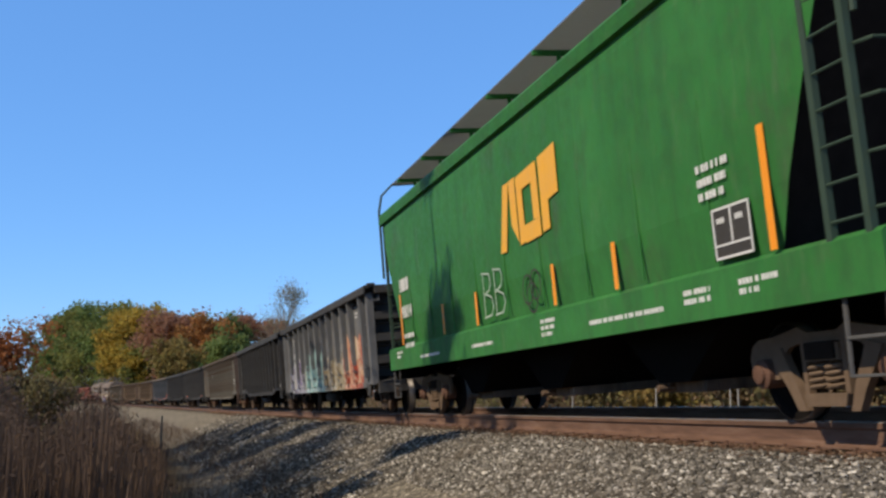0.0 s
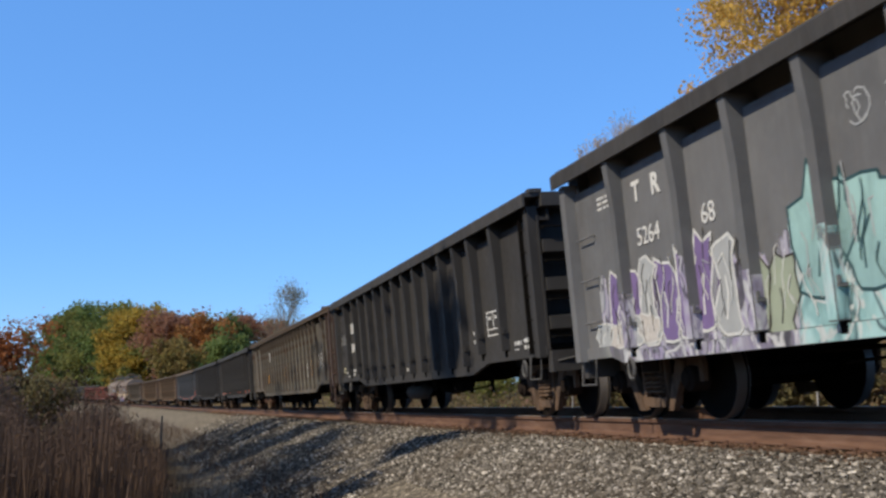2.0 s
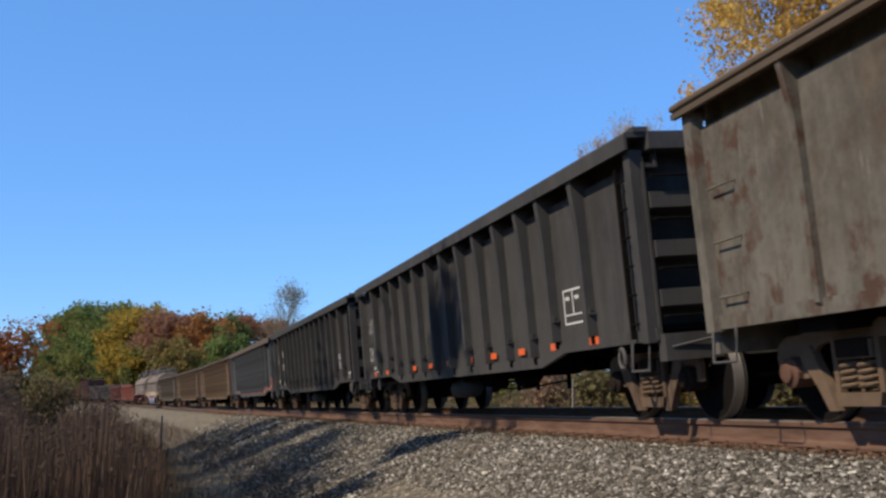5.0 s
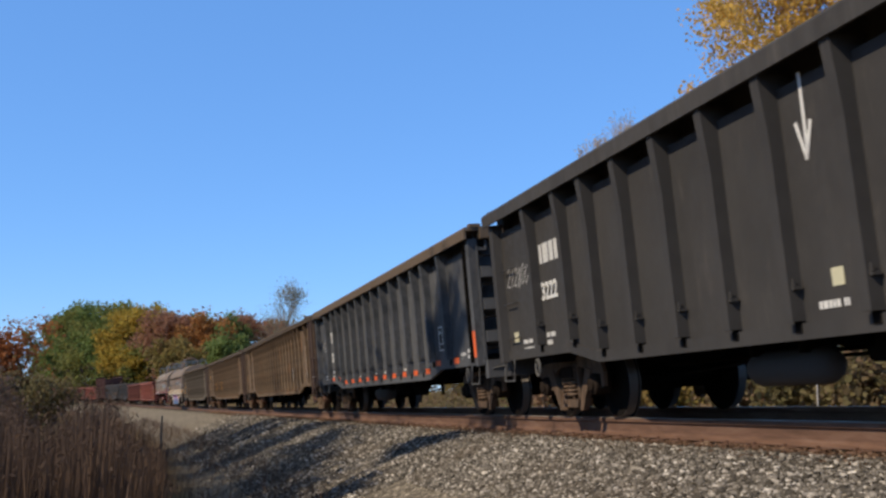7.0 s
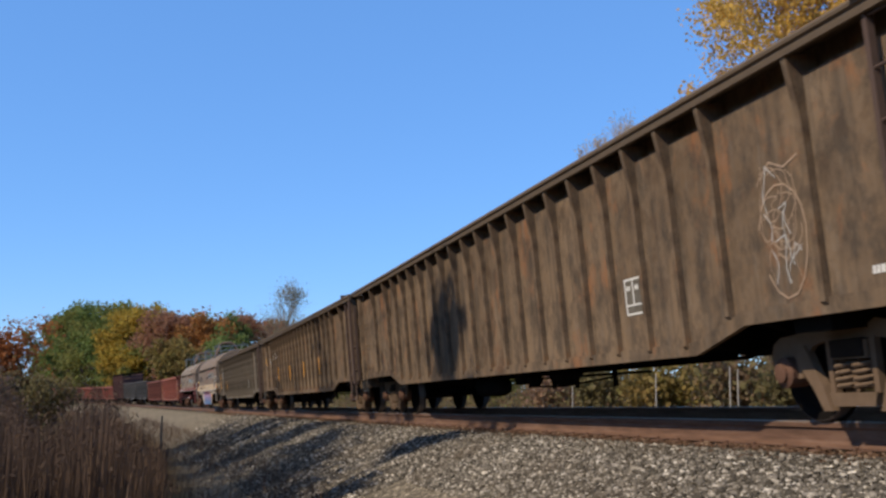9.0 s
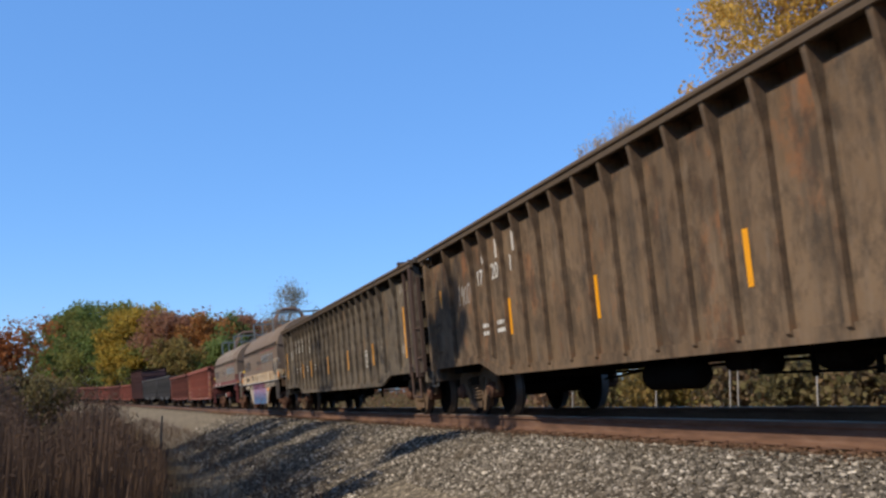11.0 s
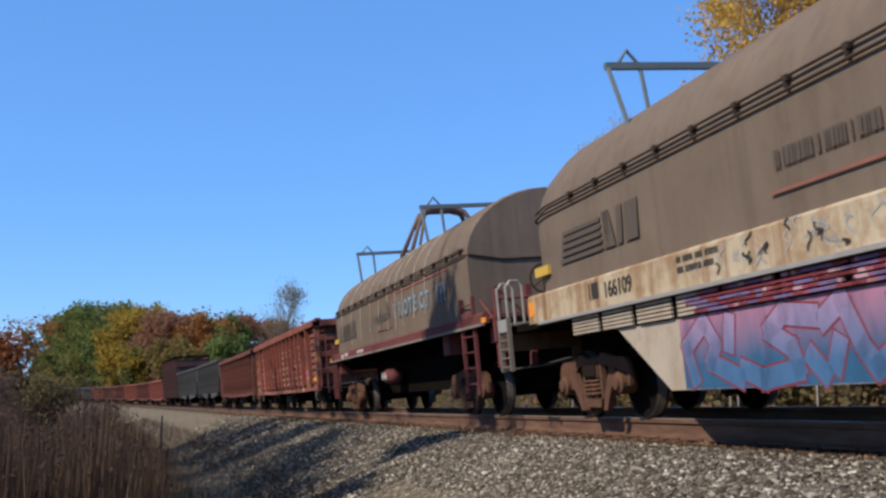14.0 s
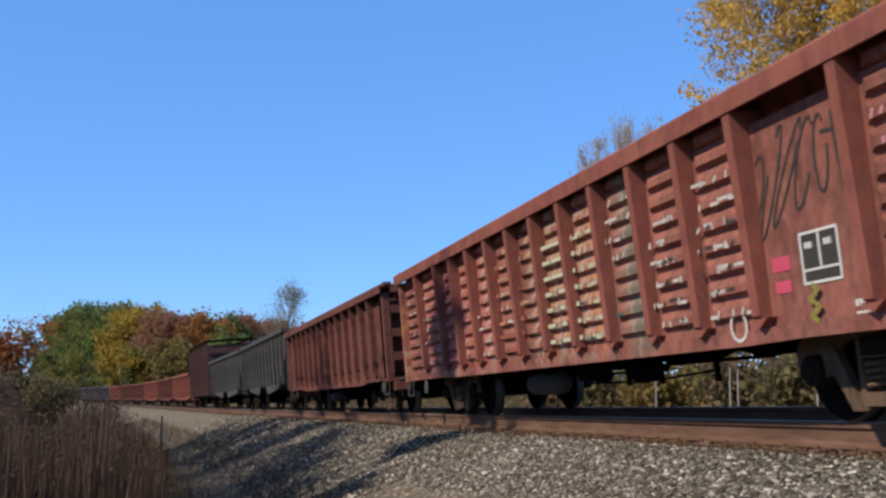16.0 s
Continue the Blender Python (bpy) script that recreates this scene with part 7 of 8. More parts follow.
def scribble(car, x0, x1, z0, z1, seed, width=0.03, material=None, y=PANEL):
    """A looping sprayed outline with no letters in it."""
    rnd = random.Random(seed)
    lines = []
    for _ in range(7):
        pts = []
        a, r = rnd.uniform(0, 6.28), rnd.uniform(0.22, 0.38) * min(x1 - x0, z1 - z0)
        cx, cz = rnd.uniform(x0 + r, x1 - r), rnd.uniform(z0 + r * 1.2, max(z0 + r * 1.2, z1 - r * 1.2))
        for k in range(14):
            a += rnd.uniform(0.15, 0.55)
            pts.append((max(x0, min(x1, cx + r * math.cos(a))), max(z0, min(z1, cz + r * math.sin(a) * 1.2))))
            cx += rnd.uniform(-0.03, 0.03)
        lines.append(pts)
    strokes(lines, y, width, material or CHALK, car, "graffiti_outline")


def fade(name, low, high, z0, z1):
    """Sprayed paint that runs from one colour to another up the side."""
    k = Nodes(name)
    sep = k.n.new("ShaderNodeSeparateXYZ")
    k.l.new(k.coord, sep.inputs[0])
    up = k.n.new("ShaderNodeMapRange")
    wob = k.math("ADD", sep.outputs[2], k.math("MULTIPLY", k.noise(k.scaled(3, 1, 0.6), 1.6, 4), 0.25))
    k.l.new(wob, up.inputs[0])
    up.inputs[1].default_value, up.inputs[2].default_value = z0 + 0.12, z1 + 0.12
    col = k.mix(up.outputs[0], low, high)
    grime = k.noise(k.scaled(2.2, 2.2, 0.7), 2.0, 6, 0.7)
    col = k.mix(k.ramp(grime, (0.45, 0.0), (0.75, 0.6)), col, tuple(c * 0.45 for c in low))
    return k.done(col, 0.6)


BLUE_TO_PINK = fade("sprayed_blue_to_pink", (0.035, 0.12, 0.24), (0.42, 0.2, 0.3), 0.6, 1.05)
LILAC_FADE = fade("sprayed_lilac_fade", (0.07, 0.16, 0.32), (0.36, 0.26, 0.42), 0.55, 1.0)
SILVER_FADE = fade("sprayed_silver_fade", (0.3, 0.3, 0.33), (0.4, 0.41, 0.41), 0.9, 1.6)
RED_CLOUD = fade("sprayed_red_cloud", (0.5, 0.13, 0.07), (0.5, 0.11, 0.07), 0.9, 2.0)
PALE_PEACH = fade("sprayed_pale_peach", (0.55, 0.33, 0.2), (0.68, 0.52, 0.38), 0.9, 1.6)
PALE_GREEN = spray("sprayed_pale_green", (0.32, 0.36, 0.27))
SPRAY_MINT = fade("sprayed_mint", (0.25, 0.4, 0.4), (0.34, 0.53, 0.5), 1.0, 1.7)
DARK_TEAL = spray("sprayed_dark_teal", (0.04, 0.09, 0.1))
SPRAY_SILVER = spray("sprayed_silver", (0.4, 0.41, 0.41))
SPRAY_PEACH = spray("sprayed_peach", (0.55, 0.34, 0.2))
HOT_PINK = spray("sprayed_hot_pink", (0.6, 0.09, 0.15))
DEEP_RED = spray("sprayed_dark_red", (0.24, 0.045, 0.06))
DUST_RING = plain("rubbed_dust", (0.19, 0.165, 0.14), 0.9, vary=0.4, scale=8)
OLIVE_TAG = spray("sprayed_olive", (0.28, 0.25, 0.06))
WORN_WHITE = plain("worn_white_spray_on_red", (0.56, 0.52, 0.48), 0.85, vary=0.5, scale=12)
THIN_WHITE = plain("thin_white_spray", (0.66, 0.66, 0.63), 0.8, vary=0.35, scale=9)


def bubble_piece(car, x0, x1, z0, z1, fill, outline, shine, seed, n, y=None, line=0.03, spiky=0.3, shines=2):
    """A sprayed row of swollen shapes that spell nothing, with outlines and a few light strokes."""
    rnd = random.Random(seed)
    y = y or PANEL
    w = (x1 - x0) / n
    rims, glints = [], []
    for k in range(n):
        cx, cz = x0 + w * (k + 0.5), (z0 + z1) / 2 + rnd.uniform(-0.04, 0.04)
        hw, hh, lean = w * rnd.uniform(0.5, 0.62), (z1 - z0) / 2 * rnd.uniform(0.88, 1.08), rnd.uniform(-0.1, 0.2)
        pts = []
        kinks = [rnd.uniform(-1, 1) for _ in range(16)]
        for i in range(16):
            a = i * math.pi / 8
            c, s2 = math.cos(a), math.sin(a)
            px = math.copysign(abs(c) ** 0.55, c) * hw * (1 + 0.34 * kinks[i])
            pz = math.copysign(abs(s2) ** 0.6, s2) * hh * (1 + spiky * max(0.0, kinks[i - 5]) * (s2 > 0.3))
            pts.append((cx + px + pz * lean, max(z0 - 0.02, cz + pz)))
        bm = bmesh.new()
        hub = bm.verts.new((cx, y, cz))
        ring = [bm.verts.new((px, y, pz)) for px, pz in pts]
        for a, b in zip(ring, ring[1:] + ring[:1]):
            bm.faces.new((hub, a, b))
        part("graffiti_fill", bm, fill[k % len(fill)] if isinstance(fill, tuple) else fill, car)
        rims.append(pts + pts[:1])
        rims.append([(cx - hw * 0.25, cz - hh * 0.6), (cx - hw * 0.1 + rnd.uniform(-0.05, 0.05), cz - hh * 0.1), (cx + hw * rnd.uniform(-0.2, 0.3), cz + hh * 0.25)])
        for _ in range(shines):
            gx, gz = cx + rnd.uniform(-0.9, 0.9) * hw, cz + rnd.uniform(-0.6, 0.4) * hh
            glints.append([(gx, gz), (gx + rnd.uniform(-0.03, 0.05), gz + rnd.uniform(0.1, 0.3)), (gx + rnd.uniform(-0.04, 0.1), gz + rnd.uniform(0.3, 0.5) * min(1, 2 * hh))])
    strokes(rims, y - 0.002, line, outline, car, "graffiti_outline")
    if glints:
        strokes(glints, y - 0.003, line * 0.6, shine, car, "graffiti_highlight")


def wild_piece(car, x0, x1, z0, z1, fill, outline, seed, n, y, thick=0.15):
    """A sprayed row of thick bent strokes with pointed serifs that spell nothing, outlined."""
    rnd = random.Random(seed)
    w, tall = (x1 - x0) / n, z1 - z0
    shapes = (
        [[(0.02, 1.0), (0.12, 0.3), (0.3, 0.02), (0.55, 0.1), (0.6, 0.55), (0.85, 1.02)], [(0.36, 0.9), (0.3, 0.5)]],
        [[(0.8, 0.9), (0.45, 1.0), (0.28, 0.75), (0.55, 0.45), (0.62, 0.1), (0.2, -0.02), (-0.05, 0.16)], [(0.75, 0.3), (0.9, 0.0)]],
        [[(0.0, 0.75), (0.2, 1.02), (0.38, 0.3), (0.5, 0.0), (0.75, 0.35), (0.7, 0.9)], [(0.1, 0.05), (0.16, 0.4)], [(0.7, 0.5), (0.95, 0.62)]],
        [[(0.15, 0.0), (0.05, 0.6), (0.35, 1.02), (0.5, 0.6), (0.4, 0.3), (0.8, -0.02)], [(0.72, 1.0), (0.68, 0.55)]],
    )
    rims, fills = [], []
    last = -1
    for k in range(n):
        pick = rnd.choice([i for i in range(len(shapes)) if i != last])
        last = pick
        lean, up = rnd.uniform(-0.04, 0.16), rnd.uniform(-0.05, 0.02)
        for line in shapes[pick]:
            pts = []
            for a, b in line:
                pz = max(z0, min(z1, z0 + tall * (0.1 + 0.8 * b + up)))
                pts.append((x0 + w * (k + 1.12 * a) + lean * (pz - z0), pz))
            rims.append(pts)
            fills.append(pts)
    strokes(rims, y, thick + 0.04, outline, car, "graffiti_outline")
    strokes(fills, y - 0.002, thick, fill, car, "graffiti_fill")


def mural(name, stops, line, dark, shift, top):
    """Layered spray that has run together: blended colours, thin light and dark lines, a ragged misted upper edge."""
    k = Nodes(name)

    def swirl(sx, sz, scale, bend, off):
        out = k.noise(k.scaled(sx, 2 * sx, sz, (shift + off, 0.0, 0.7 * shift - off)), scale, 2.5, 0.5)
        out.node.inputs["Distortion"].default_value = bend
        return out

    def band(value, width):
        return k.ramp(k.math("ABSOLUTE", k.math("SUBTRACT", value, 0.5)), (width * 0.5, 1.0), (width, 0.0))

    col = k.ramp(swirl(1.25, 0.85, 1.6, 1.2, 0.0), *stops)
    col = k.mix(k.math("MULTIPLY", band(swirl(1.5, 0.8, 1.4, 1.3, 3.1), 0.026), 0.85), col, dark)
    col = k.mix(k.math("MULTIPLY", band(swirl(1.5, 0.75, 1.5, 1.4, 7.7), 0.03), 0.9), col, line)
    runs = k.noise(k.scaled(7, 0, 0.5), 2.0, 5, 0.7)
    col = k.mix(k.ramp(runs, (0.5, 0.0), (0.72, 0.55)), col, tuple(0.35 * c for c in stops[2][1]))
    sep = k.n.new("ShaderNodeSeparateXYZ")
    k.l.new(k.coord, sep.inputs[0])
    ragged = k.noise(k.scaled(1.5, 0, 0.7, (shift, 0.0, 0.0)), 1.6, 5, 0.6)
    depth = k.math("ADD", k.math("MULTIPLY", k.math("SUBTRACT", top, sep.outputs[2]), 1.8), k.math("MULTIPLY", k.math("SUBTRACT", ragged, 0.5), 4.6))
    k.l.new(k.ramp(depth, (0.0, 0.0), (0.22, 0.94)), k.bsdf.inputs["Alpha"])
    return k.done(col, 0.6)


RED_MURAL = mural("run_red_and_peach_spray", ((0.3, (0.3, 0.06, 0.045)), (0.42, (0.5, 0.13, 0.075)), (0.5, (0.54, 0.18, 0.1)), (0.55, (0.62, 0.38, 0.24)), (0.63, (0.66, 0.5, 0.36)), (0.69, (0.46, 0.11, 0.07))), (0.66, 0.5, 0.38), (0.22, 0.05, 0.05), 1.3, 1.95)
GOLD_MURAL = mural("run_gold_and_tan_spray", ((0.3, (0.09, 0.065, 0.05)), (0.41, (0.36, 0.25, 0.1)), (0.48, (0.4, 0.33, 0.22)), (0.54, (0.46, 0.42, 0.34)), (0.6, (0.38, 0.27, 0.13)), (0.69, (0.11, 0.085, 0.065))), (0.6, 0.6, 0.57), (0.06, 0.05, 0.045), 4.9, 1.78)
MINT_MURAL = mural("run_mint_and_silver_spray", ((0.30, (0.09, 0.14, 0.15)), (0.42, (0.27, 0.46, 0.46)), (0.50, (0.41, 0.62, 0.61)), (0.57, (0.51, 0.59, 0.59)), (0.63, (0.32, 0.51, 0.51)), (0.70, (0.12, 0.16, 0.18))), (0.58, 0.6, 0.58), (0.05, 0.08, 0.09), 8.2, 1.62)
VIOLET_MURAL = mural("run_violet_and_silver_spray", ((0.30, (0.14, 0.14, 0.15)), (0.43, (0.26, 0.23, 0.32)), (0.50, (0.46, 0.45, 0.50)), (0.56, (0.36, 0.31, 0.45)), (0.62, (0.19, 0.19, 0.22)), (0.70, (0.49, 0.50, 0.51))), (0.6, 0.6, 0.6), (0.06, 0.055, 0.07), 12.4, 1.52)


def mural_on(car, x0, x1, top, material, posts):
    """Spray over one stretch of side: on the sheet, on the bottom angle and round the posts."""
    bm = bmesh.new()

    def sheet(a, b):
        bm.faces.new([bm.verts.new(p) for p in ((a[0], a[1], a[2]), (b[0], b[1], a[2]), (b[0], b[1], b[2]), (a[0], a[1], b[2]))])

    high = top + 0.75
    sheet((x0, PANEL - 0.004, 0.815), (x1, PANEL - 0.004, high))
    sheet((max(x0, -6.45), -1.514, 0.685), (x1, -1.514, 0.808))
    for x in posts:
        if x0 < x < x1:
            sheet((x - 0.056, -1.6035, 0.84), (x + 0.056, -1.6035, min(high, 1.5 + 0.15 * math.sin(9 * x))))
            for sg in (-1, 1):
                sheet((x + sg * 0.0635, -1.594, 0.84), (x + sg * 0.0635, -1.486, 1.35 + 0.2 * math.sin(7 * x)))
    tagged(part("graffiti_piece", bm, material, car), kind="stuff")


def wisps(car, x0, x1, z0, z1, materials, seed, n, y, width=0.02):
    """Thin hand-sprayed lines that sway upward through a piece, light and dark ones mixed."""
    rnd = random.Random(seed)
    for m, material in enumerate(materials):
        lines = []
        for _ in range(n):
            x, z = rnd.uniform(x0, x1), z0 + (z1 - z0) * rnd.random() ** 1.3 * 0.75
            tall, sway, turn = rnd.uniform(0.12, 0.5) * (z1 - z0), rnd.uniform(-0.1, 0.1), rnd.uniform(0, 6.28)
            pts = []
            for i in range(7):
                f = i / 6
                pts.append((x + sway * f + 0.035 * math.sin(turn + 5 * f), min(z1, z + tall * f)))
            if rnd.random() < 0.35:
                pts.append((pts[-1][0] + rnd.choice((-1, 1)) * rnd.uniform(0.05, 0.14), pts[-1][1] - rnd.uniform(0.03, 0.12)))
            lines.append(pts)
        strokes(lines, y - 0.0007 * m, width * (0.7 + 0.25 * (m % 3)), material, car, "graffiti_line")


def rib_marks(car, x0, x1, k0, k1, material, seed, dense):
    """Broken dabs of spray that sit on the faces of the pressed ribs."""
    rnd = random.Random(seed)
    lines = []
    for k in range(k0, k1):
        z = 0.97 + 0.205 * k
        for _ in range(round(dense * 0.85)):
            x = rnd.uniform(x0, x1 - 0.1)
            kind = rnd.random()
            a, b = z + rnd.uniform(0.025, 0.04), z + rnd.uniform(0.06, 0.082)
            if kind < 0.35:
                a = b = z + rnd.uniform(0.03, 0.075)
                lines.append([(x, a), (min(x1, x + rnd.uniform(0.08, 0.2)), b)])
            else:
                lines.append([(x, a), (x + rnd.uniform(-0.02, 0.05), b)])
    strokes(lines, -1.5335, 0.033, material, car, "graffiti_dab")


def high_stencils(car, c, front, rear, mark_u, number="", chalk="", extra=0):
    """The usual white marks on the black cars."""
    h = (front - rear) / 2
    data_panel(car, h - 2.53, 1.29, 0.64, 0.38, PANEL + 0.002)
    stencil(car, h - 3.28, 1.42, (0.26, 0.24), 0.06, 0.08, seed=5)
    stencil(car, h - 1.32, 1.14, (0.3, 0.16), 0.055, 0.05, seed=6)
    stencil(car, h - 0.92, 1.16, (0.34, 0.36), 0.055, 0.04, seed=7)
    stencil(car, h - 4.0, 1.08, (0.26, 0.26, 0.2), 0.04, 0.03, seed=8)
    stencil(car, h - 4.85, 1.0, (0.2,), 0.05, 0.03, seed=9)
    patch(car, -0.02, 0.13, 1.1, 1.24, CREAM_TAG, "square_marker")
    stencil(car, -0.22, 1.0, (0.42,), 0.06, 0.03, seed=11)
    patch(car, h - 0.29, h - 0.14, 1.12, 1.27, CREAM_TAG, "square_marker")
    patch(car, -h + 0.42, -h + 0.6, 1.12, 1.27, CREAM_TAG, "square_marker")
    stencil(car, -h + 0.8, 1.14, (0.36, 0.42), 0.055, 0.05, seed=12)
    stencil(car, -h + 1.75, 1.18, (0.3, 0.2), 0.06, 0.04, seed=13)
    stencil(car, -h + 1.74, 2.36, (0.7,), 0.26, 0.05, seed=14)
    if number:
        lettering(number, -h + 1.7, PANEL, 1.62, 0.32, WHITE, car, wide=0.92, name="car_number", thick=0.008)
    if chalk:
        chalk_number(car, chalk, -h + 0.3, 1.9, 0.25, 0.3, w=0.015)


def build_train():
    covered_hopper(-6.2, -22.35)

    c = -32.08
    # the ends wear dull black in place of grey, to show them shadowed
    car, h, xs = gondola("grey-black steel gondola car with colourful graffiti along its side", -24.4, -39.75, GREY_GRAFFITI, BLACK_WORN, **{**HIGH, "bays": (0.9, 1.45), "rear_bays": (1.5, 1.44), "pitch": 1.06, "has_ladder": False, "posts_paint": GREY_POST, "centres": 13.3, "shaded_end_paint": BLACK_WORN, "taper": (0.9, 1.2), "end_sill": 0.76, "belly": 0.68})
    stencil(car, h - 2.1, 2.6, (0.3, 0.24), 0.05, 0.04)
    stencil(car, h - 1.3, 1.18, (0.4,), 0.06, 0.04)
    for text, u in (("5264", -37.95), ("68", -36.55)):
        lettering(text, u - c, PANEL - 0.002, 1.9, 0.27, WHITE, car, name="car_number")
    for text, u in (("T", -37.95), ("R", -37.5)):
        lettering(text, u - c, PANEL - 0.002, 2.38, 0.3, WHITE, car, name="reporting_mark", thick=0.01)
    stencil(car, -38.9 - c, 2.6, (0.4, 0.38, 0.34), 0.03, 0.03)
    for x0, x1, z1, mat in ((3.55, 6.1, 1.95, RED_MURAL), (0.55, 3.65, 1.78, GOLD_MURAL), (-3.1, 0.65, 1.66, MINT_MURAL), (-7.0, -3.05, 1.4, VIOLET_MURAL)):
        mural_on(car, x0, x1, z1, mat, xs)
    bubble_piece(car, -6.7, -3.95, 0.86, 1.7, (SPRAY_VIOLET, SPRAY_VIOLET, SPRAY_SILVER, SPRAY_VIOLET), THIN_WHITE, DARK_INK, 55, 7, PANEL - 0.007, 0.03, 0.45, 3)
    bubble_piece(car, -3.85, -3.1, 0.8, 1.42, PALE_GREEN, DARK_INK, THIN_WHITE, 62, 2, PANEL - 0.007, 0.02, 0.3, 3)
    bubble_piece(car, -2.95, 0.4, 1.0, 1.92, SPRAY_MINT, DARK_TEAL, SPRAY_SILVER, 53, 6, PANEL - 0.007, 0.026, 0.6, 4)
    bubble_piece(car, -7.15, -5.6, 0.86, 1.14, (SPRAY_SILVER, WORN_WHITE), THIN_WHITE, DARK_INK, 58, 4, PANEL - 0.011, 0.02, 0.6, 2)
    bubble_piece(car, 4.85, 5.75, 1.42, 1.98, PALE_PEACH, SPRAY_PEACH, RED_CLOUD, 52, 2, PANEL - 0.008, 0.02, 0.8, 2)
    y = PANEL - 0.017
    wisps(car, 3.8, 5.9, 0.82, 1.6, (PALE_PEACH, DEEP_RED), 301, 10, y, 0.016)
    wisps(car, 0.6, 3.6, 0.82, 1.95, (THIN_WHITE, DARK_INK, SPRAY_SILVER), 302, 13, y, 0.017)
    wisps(car, -2.7, 0.55, 0.82, 1.85, (SPRAY_SILVER, DARK_TEAL), 303, 11, y, 0.016)
    wisps(car, -6.6, -2.7, 0.82, 1.75, (SPRAY_SILVER, THIN_WHITE), 304, 13, y, 0.016)
    scribble(car, -2.2, -1.4, 2.2, 2.5, 59, 0.016, SPRAY_SILVER)

    car, h, xs = gondola("plain black high-sided gondola car with white stencils", -40.95, -56.7, BLACK, BLACK_WORN, **HIGH)
    high_stencils(car, -48.8, -40.95, -56.7, 0, "3041", "201400")

    c = -67.8
    car, h, xs = gondola("grey-brown weathered long gondola car with yellow stripes", -57.4, -78.2, BROWN, RIM_BROWN, **FISH)
    yellow_stripes(car, c, ((-58.65, 1.22, 2.25), (-61.8, 1.22, 1.74), (-65.0, 1.21, 1.71), (-68.24, 1.22, 1.74), (-71.46, 1.22, 1.73), (-73.2, 1.2, 1.56)), xs)
    data_panel(car, -62.75 - c, 1.2, 0.34, 0.42, PANEL, BROWN)
    scribble(car, 7.2, 8.3, 1.4, 1.9, 60, 0.014)
    stencil(car, -72.6 - c, 2.45, (0.5,), 0.34, 0.05, seed=4)
    stencil(car, -70.6 - c, 1.3, (0.06,), 0.5, 0.05, seed=4)

    car, h, xs = gondola("black gondola car with chalk numbers and red markers", -79.3, -94.7, BLACK_WORN, BLACK_WORN, **HIGH)
    chalk_number(car, "203700", -h + 0.4, 1.97, 0.28)
    chalk_number(car, "29", -h + 0.35, 1.3, 0.33, 0.1, w=0.034)
    stencil(car, -h + 0.75, 1.14, (0.4, 0.42), 0.055, 0.05)
    for k in range(11):
        patch(car, -h + 0.85 + k * 1.28, -h + 1.12 + k * 1.28, 0.93, 1.02, RED_ORANGE, "marker_plate", -1.516)
    data_panel(car, h - 2.52, 1.22, 0.6, 0.44, PANEL + 0.002)

    car, h, xs = gondola("black gondola car with white arrow and stencils", -96.0, -112.0, BLACK, BLACK_WORN, **HIGH)
    high_stencils(car, -104.0, -96.0, -112.0, 0, "3222", "212800")
    strokes([[(-0.1, 2.8), (-0.11, 2.2)], [(-0.22, 2.42), (-0.13, 2.13), (-0.03, 2.4)]], PANEL, 0.04, WHITE, car, "painted_arrow")

    car, h, xs = gondola("blue-black gondola car with a row of orange markers", -113.1, -129.4, BLUE_BLACK, RIM_BROWN, **{**HIGH, "bays": (1.87, 1.17, 0.8)})
    for x in xs:
        patch(car, x + 0.2, x + 0.5, 0.83 if abs(x) < h - 3.45 else 0.95, 0.93 if abs(x) < h - 3.45 else 1.05, RED_ORANGE, "marker_plate", -1.516)
    patch(car, h - 0.17, h - 0.04, 1.0, 1.42, RED_ORANGE, "marker_plate", -1.606)
    lettering("TR", -h + 2.0, PANEL, 2.04, 0.4, WHITE, car, name="reporting_mark", thick=0.014)
    lettering("527", -h + 2.02, PANEL, 1.5, 0.34, WHITE, car, name="car_number", thick=0.012)
    lettering("771", -h + 3.14, PANEL, 1.5, 0.34, WHITE, car, name="car_number", thick=0.012)
    stencil(car, -h + 2.0, 1.24, (0.7, 0.65), 0.07, 0.05, seed=16)
    stencil(car, -h + 0.75, 1.12, (0.25, 0.3), 0.04, 0.04, seed=17)
    chalk_number(car, "4510", -h + 0.5, 1.85, 0.28)
    data_panel(car, h - 2.65, 1.22, 0.5, 0.44, PANEL + 0.002)
    stencil(car, h - 1.32, 1.12, (0.3, 0.16), 0.055, 0.05, seed=6)
    stencil(car, h - 0.92, 1.16, (0.34, 0.36), 0.055, 0.04, seed=7)
    for k in (4, 6, 7, 9):
        stencil(car, xs[k] + 0.22, 1.0, (0.26,), 0.04, 0.03, seed=20 + k)

    c = -140.32
    car, h, xs = gondola("brown weathered long gondola car with a drawn tag", -130.1, -150.55, BROWN_TAGGED, RIM_BROWN, **FISH)
    data_panel(car, -135.42 - c, 1.18, 0.4, 0.4, PANEL, BROWN)
    loop = [(7.98 + 0.33 * math.cos(a), 1.62 + 0.5 * math.sin(a) * (1.1 if math.sin(a) < 0 else 0.8)) for a in [k * 0.42 for k in range(9, 23)]]
    strokes([loop, [(7.75, 2.1), (7.9, 2.22), (8.1, 2.14), (8.3, 2.2)], [(7.9, 1.45), (8.0, 1.38), (8.12, 1.5)]], PANEL, 0.016, ORANGE_CHALK, car, "drawn_tag")
    scribble(car, 7.7, 8.25, 1.4, 2.2, 61, 0.009, ORANGE_CHALK)
